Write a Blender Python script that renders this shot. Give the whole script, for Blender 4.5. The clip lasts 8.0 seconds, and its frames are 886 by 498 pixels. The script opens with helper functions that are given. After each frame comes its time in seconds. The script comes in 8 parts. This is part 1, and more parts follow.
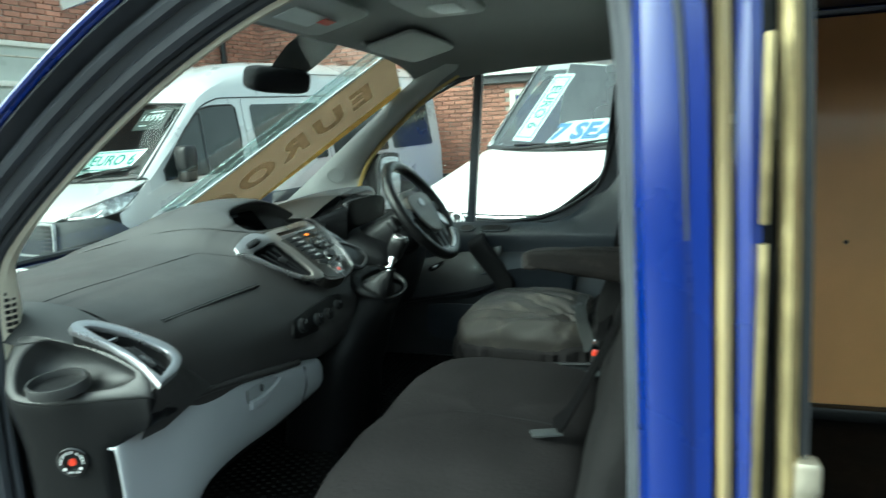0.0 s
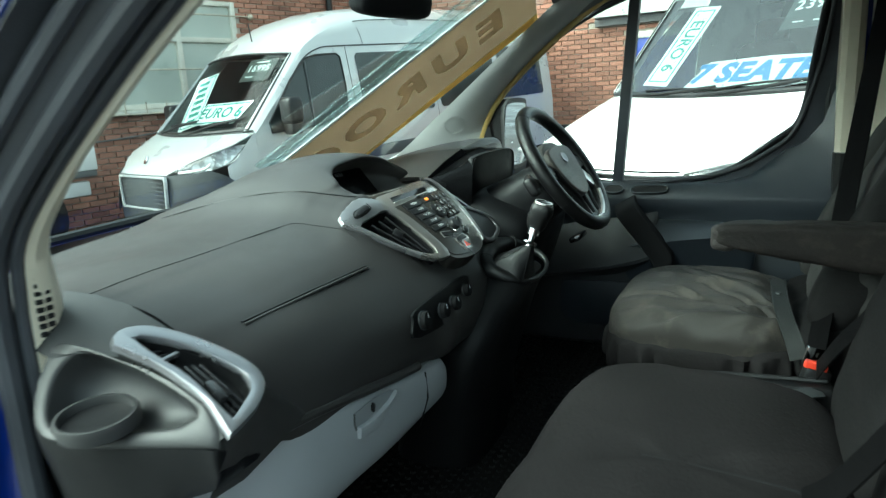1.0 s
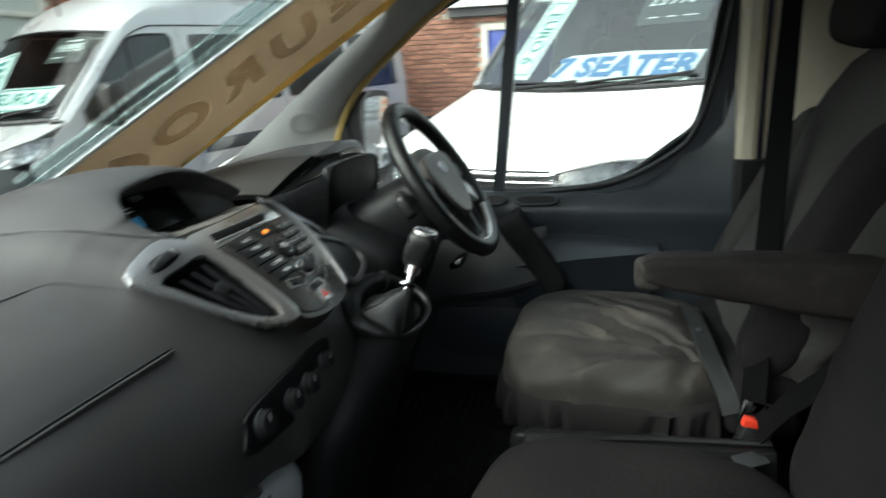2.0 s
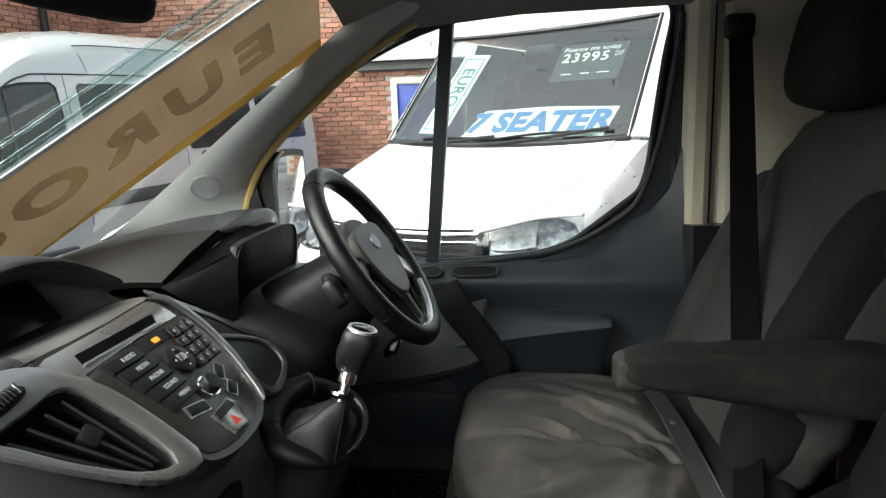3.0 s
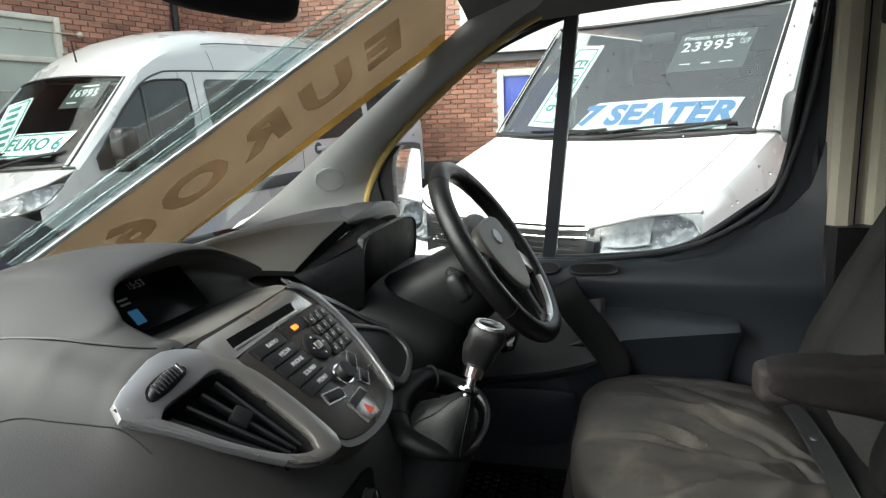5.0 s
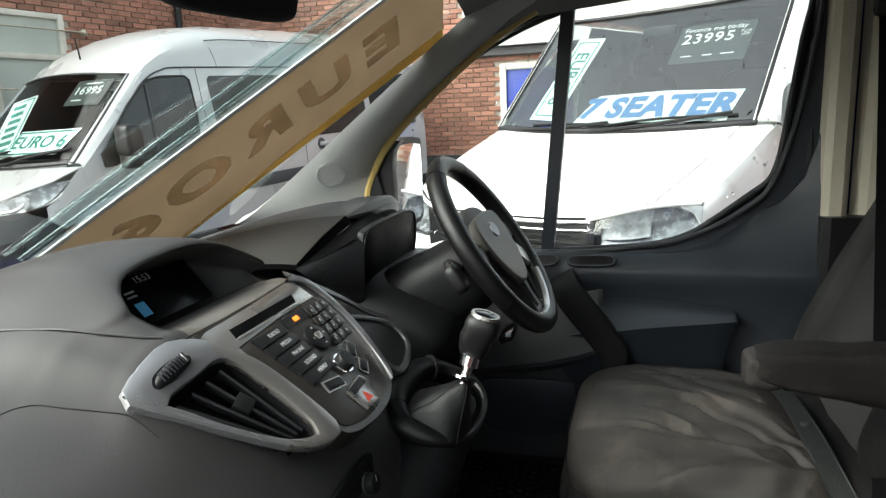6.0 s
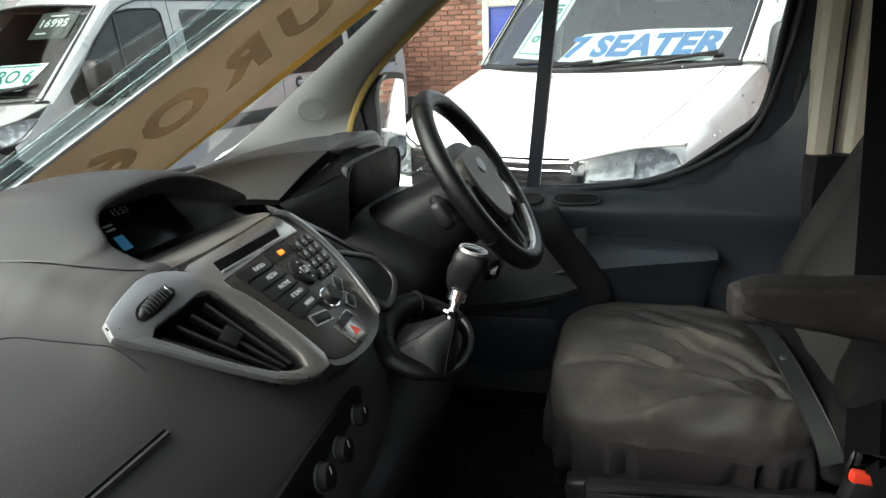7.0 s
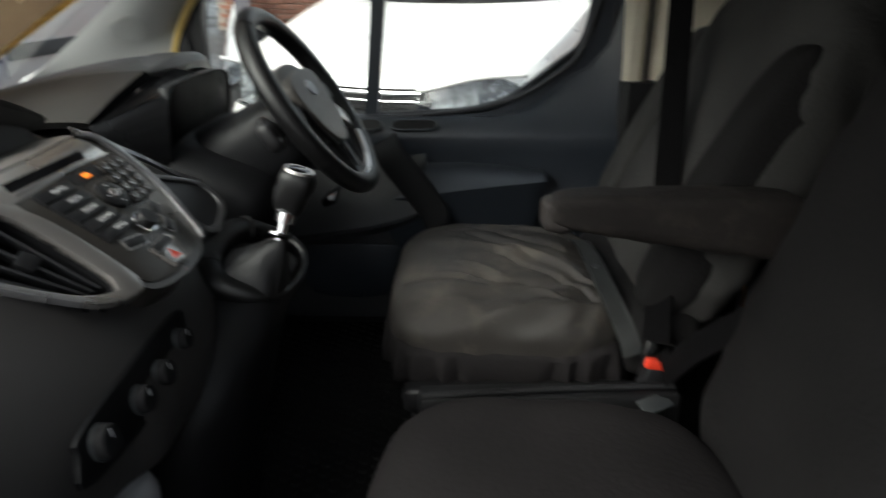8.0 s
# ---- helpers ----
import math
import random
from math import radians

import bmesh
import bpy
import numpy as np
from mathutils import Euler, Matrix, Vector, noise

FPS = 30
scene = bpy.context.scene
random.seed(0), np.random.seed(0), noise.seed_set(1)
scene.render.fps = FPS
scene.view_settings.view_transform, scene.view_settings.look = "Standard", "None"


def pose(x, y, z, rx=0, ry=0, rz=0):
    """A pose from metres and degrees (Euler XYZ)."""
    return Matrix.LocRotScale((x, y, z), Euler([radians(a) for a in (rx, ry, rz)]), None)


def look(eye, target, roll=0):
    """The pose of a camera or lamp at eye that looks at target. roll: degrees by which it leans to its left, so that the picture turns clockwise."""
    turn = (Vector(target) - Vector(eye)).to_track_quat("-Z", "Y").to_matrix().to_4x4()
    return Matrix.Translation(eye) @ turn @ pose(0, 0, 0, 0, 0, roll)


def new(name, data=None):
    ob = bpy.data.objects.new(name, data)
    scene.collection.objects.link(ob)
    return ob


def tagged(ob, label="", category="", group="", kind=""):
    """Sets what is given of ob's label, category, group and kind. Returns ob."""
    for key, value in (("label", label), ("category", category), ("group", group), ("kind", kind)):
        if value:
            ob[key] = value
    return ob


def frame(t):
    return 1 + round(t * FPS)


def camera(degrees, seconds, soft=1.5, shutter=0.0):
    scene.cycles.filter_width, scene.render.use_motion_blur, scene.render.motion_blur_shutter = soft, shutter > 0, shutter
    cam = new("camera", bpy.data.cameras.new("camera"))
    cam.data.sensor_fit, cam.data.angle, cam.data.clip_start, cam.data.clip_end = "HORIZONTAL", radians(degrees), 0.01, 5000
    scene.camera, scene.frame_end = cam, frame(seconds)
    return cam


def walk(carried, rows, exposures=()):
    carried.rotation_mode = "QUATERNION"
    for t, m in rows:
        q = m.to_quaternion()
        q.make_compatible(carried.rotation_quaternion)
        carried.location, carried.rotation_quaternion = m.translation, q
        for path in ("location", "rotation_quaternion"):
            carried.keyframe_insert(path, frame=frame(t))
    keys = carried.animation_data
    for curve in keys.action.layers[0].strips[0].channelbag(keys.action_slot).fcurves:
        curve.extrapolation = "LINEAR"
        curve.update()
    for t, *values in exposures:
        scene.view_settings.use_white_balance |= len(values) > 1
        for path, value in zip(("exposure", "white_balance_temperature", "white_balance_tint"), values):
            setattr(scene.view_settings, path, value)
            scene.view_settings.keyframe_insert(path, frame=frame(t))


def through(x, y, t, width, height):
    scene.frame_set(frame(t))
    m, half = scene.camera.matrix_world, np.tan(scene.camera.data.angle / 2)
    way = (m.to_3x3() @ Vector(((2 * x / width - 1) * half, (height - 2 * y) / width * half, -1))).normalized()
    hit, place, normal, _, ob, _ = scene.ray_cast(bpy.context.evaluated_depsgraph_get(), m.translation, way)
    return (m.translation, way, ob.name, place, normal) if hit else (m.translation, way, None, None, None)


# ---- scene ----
cam = camera(67.5, 8.0, soft=1.3, shutter=0.4)
PATH = [
    (0, (0.672, 0.827, 1.49), (0.07, 2.705, 1.155), -2.8),
    (0.5, (0.496, 0.946, 1.476), (-0.272, 2.749, 1.077), -2.7),
    (1, (0.425, 1.185, 1.462), (-0.452, 2.924, 1.006), -3.6),
    (1.5, (0.394, 1.372, 1.464), (-0.467, 3.103, 0.952), -3.1),
    (2, (0.263, 1.548, 1.467), (-0.207, 3.425, 0.961), -2.3),
    (2.2, (0.215, 1.618, 1.49), (-0.102, 3.538, 1.025), -3.3),
    (3.3, (0.155, 1.757, 1.486), (-0.047, 3.714, 1.121), -1.9),
    (3.5, (0.141, 1.755, 1.486), (-0.105, 3.704, 1.108), -1.7),
    (4, (0.14, 1.765, 1.485), (-0.271, 3.677, 1.067), -3.1),
    (4.5, (0.13, 1.764, 1.493), (-0.317, 3.671, 1.087), -2.2),
    (5, (0.127, 1.751, 1.492), (-0.372, 3.65, 1.109), -2.1),
    (6.3, (0.148, 1.727, 1.495), (-0.364, 3.614, 1.072), -2.7),
    (6.5, (0.14, 1.729, 1.49), (-0.342, 3.616, 1.031), -2.9),
    (7, (0.131, 1.737, 1.478), (-0.319, 3.601, 0.911), -2.1),
    (7.5, (0.148, 1.718, 1.474), (-0.258, 3.571, 0.839), -1.7),
    (8, (0.183, 1.718, 1.457), (0.148, 3.571, 0.706), 0.1),
]
EXPOSURES = [(0.0, 1.98, 5750, -22), (0.5, 2.15, 5750, -23), (1.0, 2.03, 5800, -20), (1.6, 1.83, 6000, -9), (2.1, 1.7, 6300, -3), (3.3, 1.86, 6500, 2), (4.0, 1.84, 6500, 2), (6.5, 1.78, 6500, 2), (7.5, 1.52, 6500, 3), (8.0, 1.32, 6500, 4)]
walk(cam, [(t, look(eye, target, roll)) for t, eye, target, roll in PATH], EXPOSURES)

# ---- world, sun and exposure ----
world = bpy.data.worlds.new("world")
scene.world = world
world.use_nodes = True
wn = world.node_tree.nodes
sky = wn.new("ShaderNodeTexSky")
sky.sky_type = "NISHITA"
sky.sun_disc = False
sky.sun_elevation = radians(42)
sky.sun_rotation = radians(232)
sky.air_density, sky.dust_density, sky.ozone_density = 1.0, 4.0, 1.0
wn["Background"].inputs["Strength"].default_value = 0.15
grey = wn.new("ShaderNodeHueSaturation")          # an overcast sky has little blue
grey.inputs["Saturation"].default_value = 0.3
world.node_tree.links.new(sky.outputs["Color"], grey.inputs["Color"])
world.node_tree.links.new(grey.outputs["Color"], wn["Background"].inputs["Color"])
sun = new("sun", bpy.data.lights.new("sun", "SUN"))
sun.data.energy, sun.data.angle, sun.data.color = 0.8, radians(60), (1.0, 0.96, 0.90)
sun.matrix_world = look((-5.9, -4.6, 6.7), (0, 0, 0))


# ---- helpers for shapes ----
def finish(bm, angle=35):
    bmesh.ops.recalc_face_normals(bm, faces=bm.faces)
    me = bpy.data.meshes.new("mesh")
    bm.to_mesh(me)
    bm.free()
    for p in me.polygons:
        p.use_smooth = True
    me.set_sharp_from_angle(angle=radians(angle))
    return me


def part(name, bm, material, parent=None, label="", angle=35):
    """Links a bmesh (or a mesh) as one mesh object under a thing or a part."""
    me = finish(bm, angle) if isinstance(bm, bmesh.types.BMesh) else bm
    me.name = name
    ob = new(name, me)
    if material is not None:
        me.materials.append(material)
    if parent is not None:
        ob.parent = parent
    if label:
        ob["label"] = label
    return ob


def thing(name, label, category, group="", kind="", at=(0, 0, 0)):
    ob = new(name)
    ob.location = at
    ob.empty_display_size = 0.1
    return tagged(ob, label, category, group, kind)


def V(*a):
    return Vector(a)


def spline(pts, n=6, closed=False):
    """Catmull-Rom through pts, n steps a span."""
    pts = [Vector(p) for p in pts]
    m, out = len(pts), []
    spans = m if closed else m - 1
    for i in range(spans):
        if closed:
            a, b, c, d = (pts[(i + k) % m] for k in (-1, 0, 1, 2))
        else:
            a, b, c, d = pts[max(i - 1, 0)], pts[i], pts[i + 1], pts[min(i + 2, m - 1)]
        for k in range(n):
            t = k / n
            out.append(0.5 * (2 * b + (c - a) * t + (2 * a - 5 * b + 4 * c - d) * t * t + (3 * b - a - 3 * c + d) * t ** 3))
    if not closed:
        out.append(pts[-1].copy())
    return out


def loft(rings, closed=False, caps=False, bm=None):
    """Skins rings of equally many points; closed: each ring is a loop."""
    bm = bm or bmesh.new()
    vs = [[bm.verts.new(p) for p in r] for r in rings]
    n = len(vs[0])
    for a, b in zip(vs, vs[1:]):
        for i in range(n if closed else n - 1):
            j = (i + 1) % n
            try:
                bm.faces.new((a[i], a[j], b[j], b[i]))
            except ValueError:
                pass
    if caps:
        bm.faces.new(vs[0])
        bm.faces.new(list(reversed(vs[-1])))
    return bm


def thick(bm, d):
    """Gives a sheet a thickness of d against its normals."""
    bmesh.ops.recalc_face_normals(bm, faces=bm.faces)
    bmesh.ops.solidify(bm, geom=bm.faces[:], thickness=d)
    return bm


def tube(pts, r, seg=10, closed=False, bm=None, flat=1.0):
    """A round bar along pts; flat squeezes it in its second direction. r may be a list."""
    pts = [Vector(p) for p in pts]
    rings, up = [], None
    m = len(pts)
    for i, p in enumerate(pts):
        a = pts[(i - 1) % m] if closed or i else p
        b = pts[(i + 1) % m] if closed or i < m - 1 else p
        t = (b - a).normalized()
        if up is None:
            up = t.orthogonal().normalized()
        up = (up - t * up.dot(t)).normalized()
        side = t.cross(up)
        rr = r[i] if isinstance(r, (list, tuple)) else r
        rings.append([p + (up * math.cos(k * math.tau / seg) + side * flat * math.sin(k * math.tau / seg)) * rr for k in range(seg)])
    if closed:
        rings.append(rings[0])
        bm = loft(rings, True, False, bm)
        bmesh.ops.remove_doubles(bm, verts=bm.verts, dist=1e-6)
        return bm
    return loft(rings, True, True, bm)


def basis(origin, u, v):
    """A frame with x along u, y near v, z across both."""
    u = Vector(u).normalized()
    n = u.cross(Vector(v)).normalized()
    v = n.cross(u)
    m = Matrix((u, v, n)).transposed().to_4x4()
    m.translation = Vector(origin)
    return m


def prism(outline, m, depth, bevel=0.0, seg=2, bm=None):
    """An outline in the xy plane of frame m, from z = 0 to depth, with bevelled rims."""
    own = bmesh.new()
    a = [own.verts.new((x, y, 0)) for x, y in outline]
    b = [own.verts.new((x, y, depth)) for x, y in outline]
    n = len(a)
    own.faces.new(a)
    own.faces.new(list(reversed(b)))
    for i in range(n):
        j = (i + 1) % n
        own.faces.new((a[i], b[i], b[j], a[j]))
    bmesh.ops.recalc_face_normals(own, faces=own.faces)
    if bevel:
        rim = [e for e in own.edges if abs(e.verts[0].co.z - e.verts[1].co.z) < 1e-9 and abs(e.verts[0].co.z - depth) < 1e-9]
        bmesh.ops.bevel(own, geom=rim, offset=bevel, segments=seg, affect="EDGES", profile=0.5)
    bmesh.ops.triangulate(own, faces=[f for f in own.faces if len(f.verts) > 4])
    own.transform(m)
    return merge(bm, own)


def merge(bm, own):
    if bm is None:
        return own
    me = bpy.data.meshes.new("tmp")
    own.to_mesh(me)
    own.free()
    bm.from_mesh(me)
    bpy.data.meshes.remove(me)
    return bm


def ring(outer, inner, m, depth, bevel=0.0, bm=None):
    """A flat frame between two outlines of equally many points, raised by depth."""
    own = bmesh.new()
    o0 = [own.verts.new((x, y, 0)) for x, y in outer]
    o1 = [own.verts.new((x, y, depth)) for x, y in outer]
    i1 = [own.verts.new((x, y, depth)) for x, y in inner]
    i0 = [own.verts.new((x, y, 0)) for x, y in inner]
    n = len(o0)
    for k in range(n):
        j = (k + 1) % n
        for a, b in ((o0, o1), (o1, i1), (i1, i0), (i0, o0)):
            own.faces.new((a[k], a[j], b[j], b[k]))
    bmesh.ops.recalc_face_normals(own, faces=own.faces)
    if bevel:
        rim = [e for e in own.edges if all(abs(v.co.z - depth) < 1e-9 for v in e.verts)
               and not (e.verts[0] in o1 and e.verts[1] in i1) and not (e.verts[1] in o1 and e.verts[0] in i1)]
        bmesh.ops.bevel(own, geom=rim, offset=bevel, segments=2, affect="EDGES", profile=0.5)
    own.transform(m)
    return merge(bm, own)


def box(size, m=None, bevel=0.0, seg=2, bm=None):
    own = bmesh.new()
    bmesh.ops.create_cube(own, size=1.0)
    own.transform(Matrix.Diagonal((*size, 1)))
    if bevel:
        bmesh.ops.bevel(own, geom=own.edges[:], offset=bevel, segments=seg, affect="EDGES", profile=0.5)
    if m is not None:
        own.transform(m)
    return merge(bm, own)


def lathe(profile, m=None, seg=24, bm=None):
    """Turns (radius, height) pairs round the z axis of m."""
    rings = [[V(r * math.cos(k * math.tau / seg), r * math.sin(k * math.tau / seg), h) for k in range(seg)] for r, h in profile]
    own = loft(rings, True, True)
    if m is not None:
        own.transform(m)
    return merge(bm, own)


def spow(c, e):
    return math.copysign(abs(c) ** e, c)


def cushion(size, m, e1=0.4, e2=0.5, nu=40, nv=24, wrinkle=0.0, scale=9.0, seed=0.0, shape=None, folds=()):
    """A stuffed block with round edges and creased cloth, at the pose m."""
    own = bmesh.new()
    rows = []
    for j in range(nv + 1):
        ph = -math.pi / 2 + math.pi * j / nv
        row = []
        for i in range(nu):
            th = math.tau * i / nu
            p = V(spow(math.cos(ph), e1) * spow(math.cos(th), e2), spow(math.cos(ph), e1) * spow(math.sin(th), e2), spow(math.sin(ph), e1))
            p = V(p.x * size[0] / 2, p.y * size[1] / 2, p.z * size[2] / 2)
            if shape:
                p = shape(p)
            if wrinkle:
                q = V(p.x * scale + seed, p.y * scale * 0.6 + seed * 2, p.z * scale)
                w = 1 - abs(noise.noise(q)) * 2.2
                d = p.normalized()
                p = p + d * wrinkle * (w * 0.6 + noise.noise(q * 2.3) * 0.5)
            for x0, y0, x1, y1, h, w in folds:
                dx, dy = x1 - x0, y1 - y0
                u = ((p.x - x0) * dx + (p.y - y0) * dy) / (dx * dx + dy * dy)
                v = ((p.x - x0) * dy - (p.y - y0) * dx) / math.hypot(dx, dy)
                v += 0.010 * noise.noise(V(u * 3, h * 900, 0))
                if -0.1 < u < 1.1 and p.z > 0:
                    p = p + V(0, 0, h * math.exp(-(v / w) ** 2) * math.sin(math.pi * min(max(u, 0), 1)) ** 0.6)
            row.append(own.verts.new(p))
        rows.append(row)
    for a, b in zip(rows, rows[1:]):
        for i in range(nu):
            j = (i + 1) % nu
            own.faces.new((a[i], a[j], b[j], b[i]))
    bmesh.ops.remove_doubles(own, verts=own.verts, dist=1e-5)
    own.transform(m)
    return own


def strap(pts, across, width, t=0.0016, bm=None):
    """A woven belt along pts; across: one direction, or one for each point."""
    rings = []
    pts = [Vector(p) for p in pts]
    for i, p in enumerate(pts):
        a, b = pts[max(i - 1, 0)], pts[min(i + 1, len(pts) - 1)]
        d = (b - a).normalized()
        s = Vector(across[i] if isinstance(across, list) else across)
        s = (s - d * s.dot(d)).normalized() * width / 2
        n = d.cross(s).normalized() * t
        rings.append([p - s - n, p + s - n, p + s + n, p - s + n])
    return loft(rings, True, True, bm)


def letters(text, size, m, material, parent, name="lettering", extrude=0.0004, stretch=1.0, bold=0.0, shear=0.0, spacing=1.0):
    """Writing as a mesh, centred on frame m."""
    cu = bpy.data.curves.new("text", "FONT")
    cu.body, cu.size, cu.extrude, cu.offset, cu.shear, cu.space_character = text, size, extrude, bold, shear, spacing
    cu.align_x, cu.align_y = "CENTER", "CENTER"
    cu.resolution_u = 3
    tmp = bpy.data.objects.new("text", cu)
    scene.collection.objects.link(tmp)
    me = bpy.data.meshes.new_from_object(tmp.evaluated_get(bpy.context.evaluated_depsgraph_get()))
    bpy.data.objects.remove(tmp)
    bpy.data.curves.remove(cu)
    me.transform(Matrix.Diagonal((stretch, 1, 1, 1)))
    me.transform(m)
    me.materials.clear()
    return part(name, me, material, parent)


# ---- materials ----
def mat(name, color, rough=0.5, metal=0.0, grain=0.0, grain_scale=400.0, vary=0.12, vary_scale=6.0, spec=0.5, coat=0.0, grain_kind="noise",
        rough_vary=0.1, sheen=0.0, emit=None, emit_strength=0.0, island=0.0, alpha=1.0, dirt=None, dirt_amount=0.0, through=0.0):
    m = bpy.data.materials.new(name)
    m.use_nodes = True
    nt = m.node_tree
    b = nt.nodes["Principled BSDF"]
    lk = nt.links.new
    tc = nt.nodes.new("ShaderNodeTexCoord")
    n1 = nt.nodes.new("ShaderNodeTexNoise")
    n1.inputs["Scale"].default_value = vary_scale
    n1.inputs["Detail"].default_value = 6
    lk(tc.outputs["Object"], n1.inputs["Vector"])
    ramp = nt.nodes.new("ShaderNodeMapRange")
    ramp.inputs["From Min"].default_value, ramp.inputs["From Max"].default_value = 0.3, 0.7
    ramp.inputs["To Min"].default_value, ramp.inputs["To Max"].default_value = 1 - vary, 1 + vary
    lk(n1.outputs["Fac"], ramp.inputs["Value"])
    mul = nt.nodes.new("ShaderNodeMix")
    mul.data_type, mul.blend_type = "RGBA", "MULTIPLY"
    mul.inputs[0].default_value = 1.0
    mul.inputs[6].default_value = (*color, 1)
    lk(ramp.outputs["Result"], mul.inputs[7])
    out = mul.outputs[2]
    if island:
        geo = nt.nodes.new("ShaderNodeNewGeometry")
        inf = nt.nodes.new("ShaderNodeObjectInfo")
        add = nt.nodes.new("ShaderNodeMath")
        add.operation = "ADD"
        lk(geo.outputs["Random Per Island"], add.inputs[0])
        lk(inf.outputs["Random"], add.inputs[1])
        fr = nt.nodes.new("ShaderNodeMath")
        fr.operation = "FRACT"
        lk(add.outputs[0], fr.inputs[0])
        r2 = nt.nodes.new("ShaderNodeMapRange")
        r2.inputs["To Min"].default_value, r2.inputs["To Max"].default_value = 1 - island, 1 + island
        lk(fr.outputs[0], r2.inputs["Value"])
        m2 = nt.nodes.new("ShaderNodeMix")
        m2.data_type, m2.blend_type = "RGBA", "MULTIPLY"
        m2.inputs[0].default_value = 1.0
        lk(out, m2.inputs[6])
        lk(r2.outputs["Result"], m2.inputs[7])
        out = m2.outputs[2]
    if dirt:
        n3 = nt.nodes.new("ShaderNodeTexNoise")
        n3.inputs["Scale"].default_value, n3.inputs["Detail"].default_value = vary_scale * 2.7, 10
        n3.inputs["Roughness"].default_value = 0.7
        lk(tc.outputs["Object"], n3.inputs["Vector"])
        r3 = nt.nodes.new("ShaderNodeMapRange")
        r3.inputs["From Min"].default_value, r3.inputs["From Max"].default_value = 0.5, 0.75
        r3.inputs["To Max"].default_value = dirt_amount
        lk(n3.outputs["Fac"], r3.inputs["Value"])
        m3 = nt.nodes.new("ShaderNodeMix")
        m3.data_type = "RGBA"
        lk(r3.outputs["Result"], m3.inputs[0])
        lk(out, m3.inputs[6])
        m3.inputs[7].default_value = (*dirt, 1)
        out = m3.outputs[2]
    lk(out, b.inputs["Base Color"])
    b.inputs["Metallic"].default_value = metal
    b.inputs["Specular IOR Level"].default_value = spec
    b.inputs["Coat Weight"].default_value = coat
    b.inputs["Coat Roughness"].default_value = 0.14
    b.inputs["Sheen Weight"].default_value = sheen
    rr = nt.nodes.new("ShaderNodeMapRange")
    rr.inputs["From Min"].default_value, rr.inputs["From Max"].default_value = 0.3, 0.7
    rr.inputs["To Min"].default_value, rr.inputs["To Max"].default_value = max(rough - rough_vary, 0.02), min(rough + rough_vary, 1)
    lk(n1.outputs["Fac"], rr.inputs["Value"])
    lk(rr.outputs["Result"], b.inputs["Roughness"])
    if grain:
        if grain_kind == "leather":
            g = nt.nodes.new("ShaderNodeTexVoronoi")
            g.inputs["Scale"].default_value = grain_scale
            lk(tc.outputs["Object"], g.inputs["Vector"])
            h = g.outputs["Distance"]
        elif grain_kind == "weave":
            g = nt.nodes.new("ShaderNodeTexWave")
            g.inputs["Scale"].default_value, g.inputs["Distortion"].default_value = grain_scale, 0.6
            lk(tc.outputs["Object"], g.inputs["Vector"])
            h = g.outputs["Fac"]
        else:
            g = nt.nodes.new("ShaderNodeTexNoise")
            g.inputs["Scale"].default_value, g.inputs["Detail"].default_value = grain_scale, 3
            lk(tc.outputs["Object"], g.inputs["Vector"])
            h = g.outputs["Fac"]
        bp = nt.nodes.new("ShaderNodeBump")
        bp.inputs["Strength"].default_value = grain
        bp.inputs["Distance"].default_value = 0.6 / grain_scale
        lk(h, bp.inputs["Height"])
        lk(bp.outputs["Normal"], b.inputs["Normal"])
    if through:
        tl = nt.nodes.new("ShaderNodeBsdfTranslucent")
        lk(out, tl.inputs["Color"])
        mx = nt.nodes.new("ShaderNodeMixShader")
        mx.inputs[0].default_value = through
        lk(b.outputs[0], mx.inputs[1])
        lk(tl.outputs[0], mx.inputs[2])
        lk(mx.outputs[0], nt.nodes["Material Output"].inputs["Surface"])
    if emit:
        b.inputs["Emission Color"].default_value = (*emit, 1)
        b.inputs["Emission Strength"].default_value = emit_strength
    return m


def glass_mat(name, tint=(0.95, 0.98, 0.97), gloss=0.06, dark=0.0):
    m = bpy.data.materials.new(name)
    m.use_nodes = True
    nt = m.node_tree
    nt.nodes.remove(nt.nodes["Principled BSDF"])
    o = nt.nodes["Material Output"]
    tr = nt.nodes.new("ShaderNodeBsdfTransparent")
    tr.inputs[0].default_value = (*tint, 1)
    gl = nt.nodes.new("ShaderNodeBsdfGlossy")
    gl.inputs["Roughness"].default_value = 0.02
    lw = nt.nodes.new("ShaderNodeLayerWeight")
    lw.inputs["Blend"].default_value = 0.5
    fz = nt.nodes.new("ShaderNodeMath")
    fz.operation = "POWER"
    fz.inputs[1].default_value = 5.0
    nt.links.new(lw.outputs["Facing"], fz.inputs[0])
    mx = nt.nodes.new("ShaderNodeMixShader")
    sc = nt.nodes.new("ShaderNodeMath")
    sc.operation = "MULTIPLY_ADD"
    sc.inputs[1].default_value = 0.4
    sc.inputs[2].default_value = gloss
    nt.links.new(fz.outputs[0], sc.inputs[0])
    nt.links.new(sc.outputs[0], mx.inputs[0])
    nt.links.new(tr.outputs[0], mx.inputs[1])
    nt.links.new(gl.outputs[0], mx.inputs[2])
    nt.links.new(mx.outputs[0], o.inputs["Surface"])
    return m


